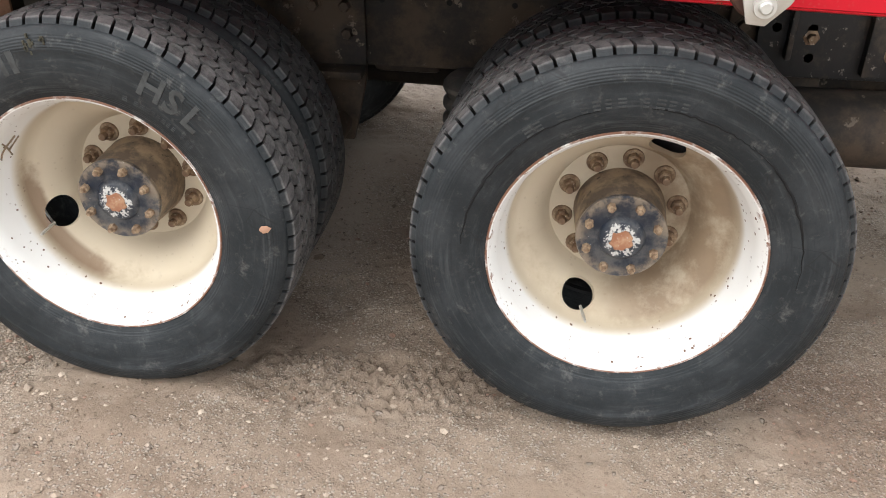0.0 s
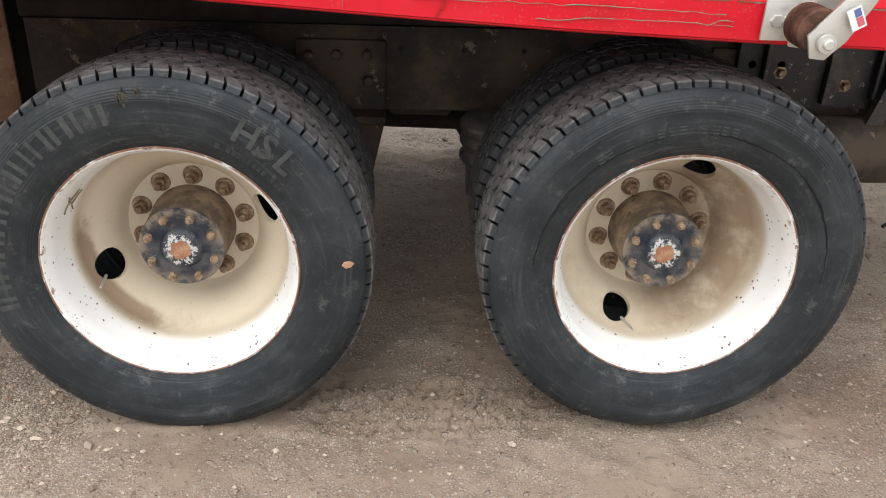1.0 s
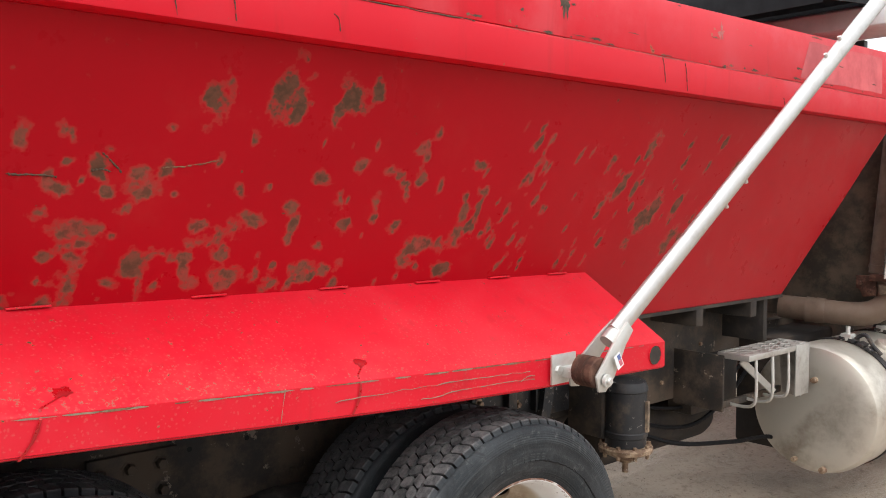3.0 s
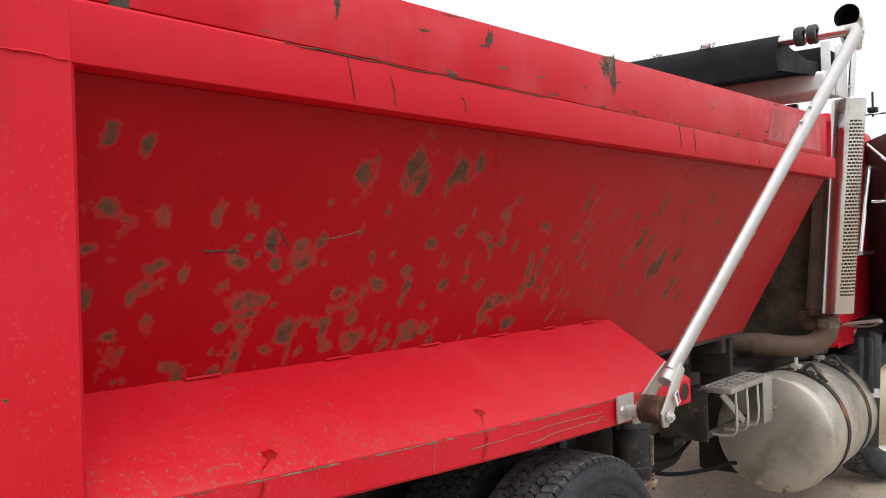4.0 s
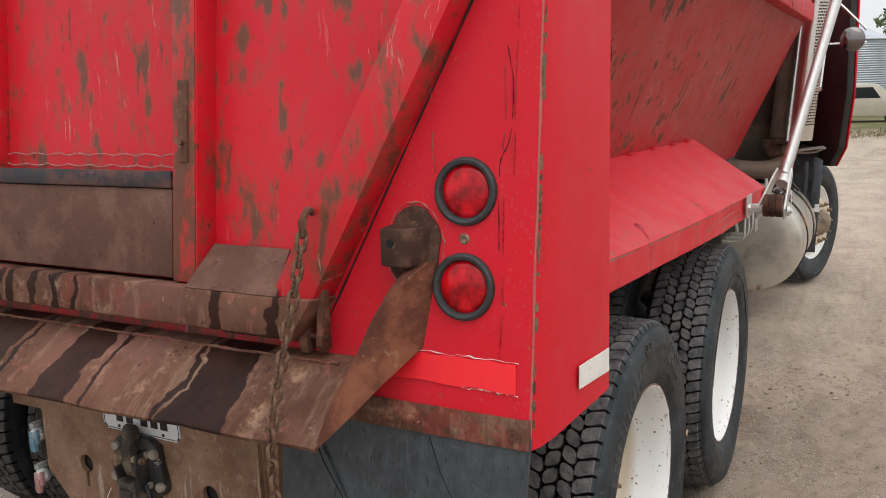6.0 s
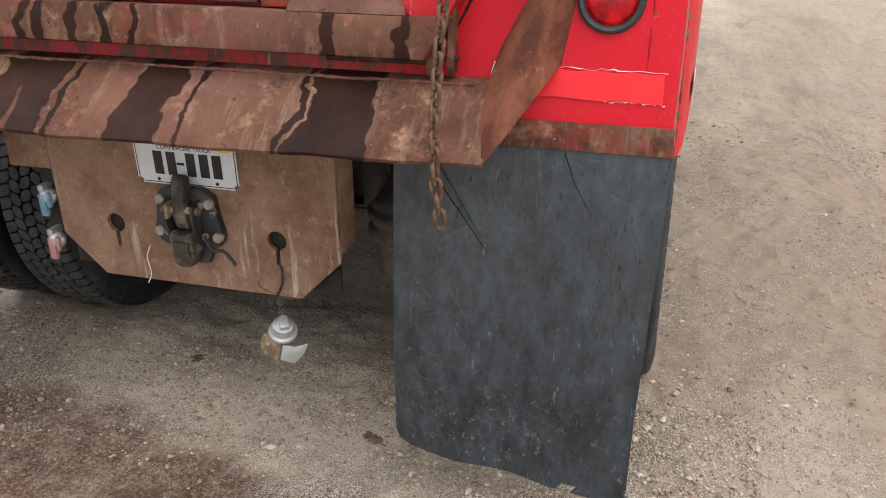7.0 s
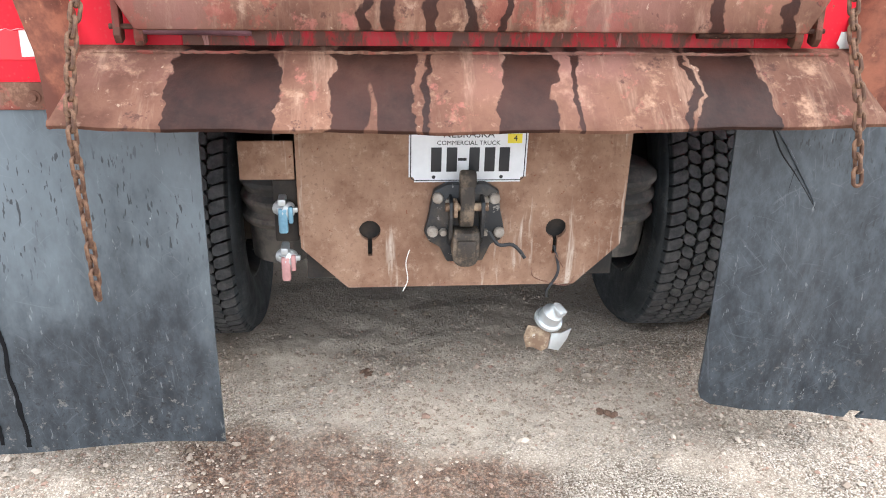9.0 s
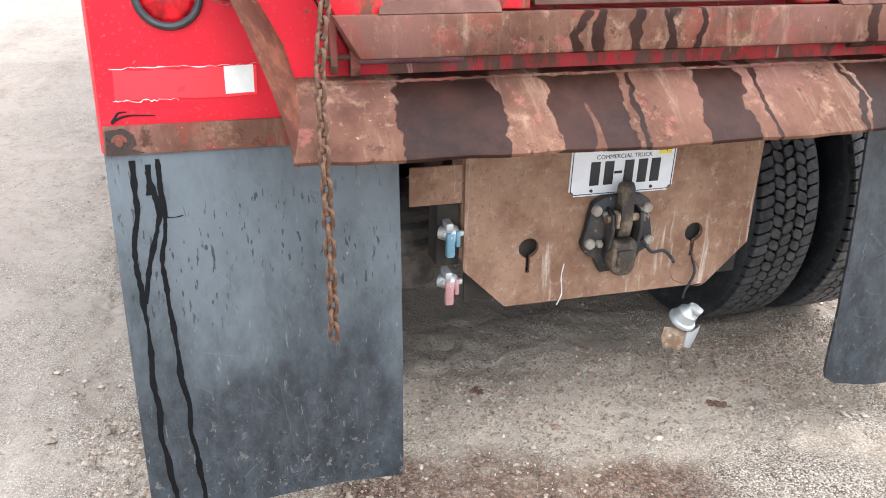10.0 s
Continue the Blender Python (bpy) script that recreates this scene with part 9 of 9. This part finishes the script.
# ---------------------------------------------------------------- loose stones
def stones():
    rng = np.random.RandomState(11)
    v0 = np.array([(1, 0, 0), (-1, 0, 0), (0, 1, 0), (0, -1, 0), (0, 0, 1), (0, 0, -1), (0.66, 0.66, 0.35), (-0.66, 0.6, 0.4), (0.6, -0.66, 0.4), (-0.66, -0.66, 0.3)], float)
    f0 = np.array([(4, 0, 6), (4, 6, 2), (4, 2, 7), (4, 7, 1), (4, 1, 9), (4, 9, 3), (4, 3, 8), (4, 8, 0), (5, 6, 0), (5, 2, 6), (5, 7, 2), (5, 1, 7), (5, 9, 1), (5, 3, 9), (5, 8, 3), (5, 0, 8)])
    n = 90000
    xs = rng.uniform(-3.0, 3.4, n)
    ys = rng.uniform(-2.7, 1.7, n)
    xs[38000:] = rng.uniform(-2.3, -0.3, n - 38000)
    ys[38000:] = rng.uniform(-1.6, 1.5, n - 38000)
    keep = np.array([noise.noise((x * 1.3, y * 1.3, 8.0)) + 0.25 * rng.uniform(-1, 1) > -0.12 for x, y in zip(xs, ys)])
    xs, ys = xs[keep], ys[keep]
    n = len(xs)
    sz = np.exp(rng.normal(math.log(0.0033), 0.50, n)).clip(0.0015, 0.018)
    base = ground_at(xs, ys)
    verts, faces = [], []
    for k in range(n):
        sc = sz[k] * rng.uniform(0.6, 1.25, 3) * np.array([1, 1, 0.7])
        jag = v0 * (1 + rng.uniform(-0.22, 0.22, (len(v0), 1)))
        a = rng.uniform(0, 6.28)
        rot = np.array([[math.cos(a), -math.sin(a), 0], [math.sin(a), math.cos(a), 0], [0, 0, 1]])
        p = (jag * sc) @ rot.T + np.array([xs[k], ys[k], base[k] + sz[k] * 0.22])
        faces.append(f0 + len(v0) * k)
        verts.append(p)
    me = bpy.data.meshes.new("gravel")
    me.from_pydata(np.concatenate(verts).tolist(), [], np.concatenate(faces).tolist())
    m = Tree("loose_stone")
    r = m.island()
    col = m.mix(m.math('POWER', r, 1.3), (0.19, 0.14, 0.100), (0.52, 0.43, 0.345))
    col = m.mix(m.step(m.math('FRACT', m.math('MULTIPLY', r, 7.3)), 0.86, 0.9), col, (0.30, 0.19, 0.14))
    me.materials.append(m.done(col, 0.85, 0, m.noise(200, 4), 0.3, 0.002))
    tagged(new("loose_gravel", me), "pale and tan loose stones scattered on the yard", "gravel", kind="stuff")


stones()


def clod(x, y, r, seed, label):
    """A crumbly clump of dirt on the ground."""
    bm = bmesh.new()
    rng = random.Random(seed)
    for k in range(16):
        a, d = rng.uniform(0, 6.28), r * rng.uniform(0, 0.9)
        t = bmesh.new()
        bmesh.ops.create_icosphere(t, subdivisions=1, radius=r * rng.uniform(0.2, 0.42))
        for v in t.verts:
            v.co *= rng.uniform(0.75, 1.2)
            v.co.z *= 0.6
        bmesh.ops.translate(t, verts=t.verts, vec=(x + d * math.cos(a), y + d * math.sin(a), float(ground_at(x, y)) + 0.005))
        join_into(bm, t)
    tagged(part("dirt_clod", bm, M_clod, None), label, "dirt clod", "dirt clods on the yard")


M_clod = plain("brown_clod", (0.17, 0.10, 0.065), 0.9, 0, 0.5, 60)
clod(-0.705, -0.475, 0.032, 1, "crumbly brown dirt clod on the gravel")
clod(-0.455, 0.267, 0.026, 2, "crumbly brown dirt clod on the gravel")
clod(-1.55, -1.42, 0.020, 4, "small pale brown clod on the gravel")


# ---------------------------------------------------------------- far side of the yard
def leaf_clump(bm, c, r, rng, n=60):
    for k in range(n):
        d = Vector((rng.gauss(0, 1), rng.gauss(0, 1), rng.gauss(0, 0.8))).normalized() * r * rng.uniform(0.3, 1.0)
        p = Vector(c) + d
        s = rng.uniform(0.10, 0.26)
        a = Vector((rng.gauss(0, 1), rng.gauss(0, 1), rng.gauss(0, 1))).normalized()
        b = a.orthogonal().normalized()
        bm.faces.new([bm.verts.new(p + a * s), bm.verts.new(p + b * s * 0.6), bm.verts.new(p - a * s), bm.verts.new(p - b * s * 0.6)])


def leaf_material():
    m = Tree("summer_leaves")
    return m.done(m.mix(m.island(), (0.035, 0.065, 0.018), (0.10, 0.14, 0.04)), 0.6)


M_leaf = leaf_material()
M_bark = plain("bark", (0.10, 0.075, 0.055), 0.9, 0, 0.5, 6)


def tree(x, y, h, seed):
    rng = random.Random(seed)
    t = tagged(empty("tree", None, pose(x, y, -0.05)), "broad green tree at the edge of the yard", "tree", "trees behind the yard")
    bm = bmesh.new()
    tube(bm, [(0, 0, 0), (0.1, 0, h * 0.25), (0.0, 0.1, h * 0.5), (0.1, 0.1, h * 0.8)], [0.24, 0.19, 0.14, 0.05], 10)
    for k in range(7):
        a = k * 0.9 + rng.random()
        z = h * rng.uniform(0.25, 0.6)
        tube(bm, [(0.05, 0.03, z), (0.9 * math.cos(a), 0.9 * math.sin(a), z + h * 0.13), (1.7 * math.cos(a), 1.7 * math.sin(a), z + h * 0.22)], [0.09, 0.06, 0.02], 6)
    part("trunk", bm, M_bark, t)
    bm = bmesh.new()
    for k in range(46):
        a, rr = rng.uniform(0, 6.28), h * 0.34 * math.sqrt(rng.random())
        z = h * rng.uniform(0.22, 1.0)
        lim = 1.0 - 0.55 * abs(z / h - 0.55)
        leaf_clump(bm, (rr * lim * math.cos(a), rr * lim * math.sin(a), z), h * 0.10, rng, 70)
    part("crown", bm, M_leaf, t)


for k, (x, y, h) in enumerate(((66, -2.0, 7.0), (70, 4.5, 8.0), (64, -9.0, 7.4), (72, -15, 8.5), (68, -22, 7.0), (75, 12, 8.0), (70, -30, 8.0))):
    tree(x, y, h, 50 + k)


def silo():
    s = tagged(empty("grain_silo", None, pose(52, 1.2, -0.05)), "grey corrugated steel grain silo with a conical roof", "silo")
    bm = bmesh.new()
    prof = []
    for k in range(64):
        prof.append((2.2 + (0.02 if k % 2 else -0.02), 0.05 + k * 0.062))
    turned(bm, prof, 48, pose(0, 0, 0, -90, 0, 0))
    part("silo_wall", bm, plain("galvanised_sheet", (0.42, 0.46, 0.50), 0.45, 0.3, 0.2, 1.0), s)
    bm = bmesh.new()
    turned(bm, [(2.3, 3.98), (0.35, 5.1), (0.3, 5.3), (0.0, 5.32)], 32, pose(0, 0, 0, -90, 0, 0))
    part("silo_roof", bm, plain("galvanised_roof", (0.48, 0.51, 0.54), 0.45, 0.3, 0.2, 1.0), s)


silo()


def van():
    """Pale long estate car parked side-on at the far edge."""
    v = tagged(empty("estate_car", None, pose(39.0, -0.1, -0.25, 0, 0, -78)), "pale beige estate car parked at the yard's far edge", "car")
    bm = bmesh.new()
    prism(bm, [(-2.6, 0.45), (2.6, 0.45), (2.65, 0.95), (2.5, 1.05), (1.2, 1.12), (0.75, 1.70), (0.55, 1.82), (-2.35, 1.84), (-2.6, 1.2)], "y", -0.95, 0.95, 0.06)
    part("body", bm, plain("beige_car_paint", (0.52, 0.47, 0.38), 0.35, 0, 0.15, 2), v)
    dark = plain("car_glass", (0.025, 0.028, 0.03), 0.12)
    for x0, x1, x2, x3 in ((-2.3, -1.45, -1.45, -2.2), (-1.35, -0.5, -0.5, -1.35), (-0.4, 0.75, 0.42, -0.4)):
        for s in (-1, 1):
            bm = bmesh.new()
            slab(bm, [(x0, s * 0.955, 1.22), (x1, s * 0.955, 1.22), (x2, s * 0.952, 1.68), (x3, s * 0.952, 1.68)][::-s], 0.01)
            part("window", bm, dark, v)
    for x in (-1.65, 1.65):
        for s in (-1, 1):
            wh = empty("wheel", v, pose(x, s * 0.86, 0.36, 0, 0, 0 if s < 0 else 180))
            bm = bmesh.new()
            turned(bm, [(0.20, 0.10), (0.34, 0.11), (0.36, 0.07), (0.36, -0.07), (0.34, -0.11), (0.2, -0.1)], 28)
            part("tyre", bm, M_tyre, wh)
            bm = bmesh.new()
            turned(bm, [(0.0, 0.085), (0.1, 0.08), (0.19, 0.09), (0.21, 0.10)], 24)
            part("rim", bm, M_galv, wh)


van()


def dark_trailer():
    t = tagged(empty("flatbed_trailer", None, pose(31.0, -3.6, -0.05, 0, 0, 8)), "dark grey-blue trailer parked among weeds", "trailer")
    mt = plain("slate_blue_steel", (0.045, 0.055, 0.068), 0.6, 0, 0.4, 2)
    bm = bmesh.new()
    box(bm, -2.2, 2.2, -1.9, 1.35, 0.65, 1.75, 0.03)
    part("box", bm, mt, t)
    bm = bmesh.new()
    for y in (-1.85, 1.3):
        rod(bm, (-2.15, y, 1.7), (-2.15, y, 2.75), 0.04)
    rod(bm, (-2.15, -1.85, 2.73), (-2.15, 1.3, 2.73), 0.04)
    part("frame_hoop", bm, mt, t)
    bm = bmesh.new()
    slab(bm, [(-2.3, 1.4, 0.05), (-2.3, 2.3, 0.02), (-2.3, 1.45, 1.15)], 0.05)
    part("tongue_plate", bm, mt, t)
    for y in (-0.4, 1.0):
        wh = empty("wheel", t, pose(-1.7, y, 0.42, 0, 0, -90))
        bm = bmesh.new()
        turned(bm, [(0.22, 0.10), (0.40, 0.11), (0.42, 0.07), (0.42, -0.07), (0.40, -0.11), (0.22, -0.1), (0.0, -0.05)], 28)
        part("tyre", bm, M_tyre, wh)


dark_trailer()


def weeds():
    rng = random.Random(77)
    bm = bmesh.new()
    for k in range(5200):
        x, y = rng.uniform(26.5, 31), rng.uniform(-9, 4)
        if rng.random() > 0.25 + 0.75 * max(0.0, noise.noise((x * 0.5, y * 0.4, 3)) + 0.3):
            continue
        h = rng.uniform(0.05, 0.22)
        a = rng.uniform(0, 6.28)
        w = 0.02
        p = Vector((x, y, -0.06))
        lean = Vector((rng.gauss(0, 0.12), rng.gauss(0, 0.12), 0))
        bm.faces.new([bm.verts.new(p + Vector((w * math.cos(a), w * math.sin(a), 0))), bm.verts.new(p - Vector((w * math.cos(a), w * math.sin(a), 0))), bm.verts.new(p + lean + Vector((0, 0, h)))])
    m = Tree("weed_blades")
    ob = part("weeds", bm, m.done(m.mix(m.island(), (0.11, 0.105, 0.045), (0.25, 0.20, 0.11)), 0.8), None)
    tagged(ob, "dry green and straw-coloured weeds at the yard's edge", "weeds", kind="stuff")


weeds()


def shed():
    s = tagged(empty("far_shed", None, pose(110, -16, -0.05)), "long pale shed far beyond the yard", "shed")
    bm = bmesh.new()
    box(bm, -5, 5, -14, 14, 0, 4.0, 0)
    part("wall", bm, M_white, s)
    bm = bmesh.new()
    prism(bm, [(-5.4, 3.9), (5.4, 3.9), (0, 5.8)], "y", -14.3, 14.3)
    part("roof", bm, plain("shed_roof", (0.30, 0.32, 0.34), 0.6), s)


shed()
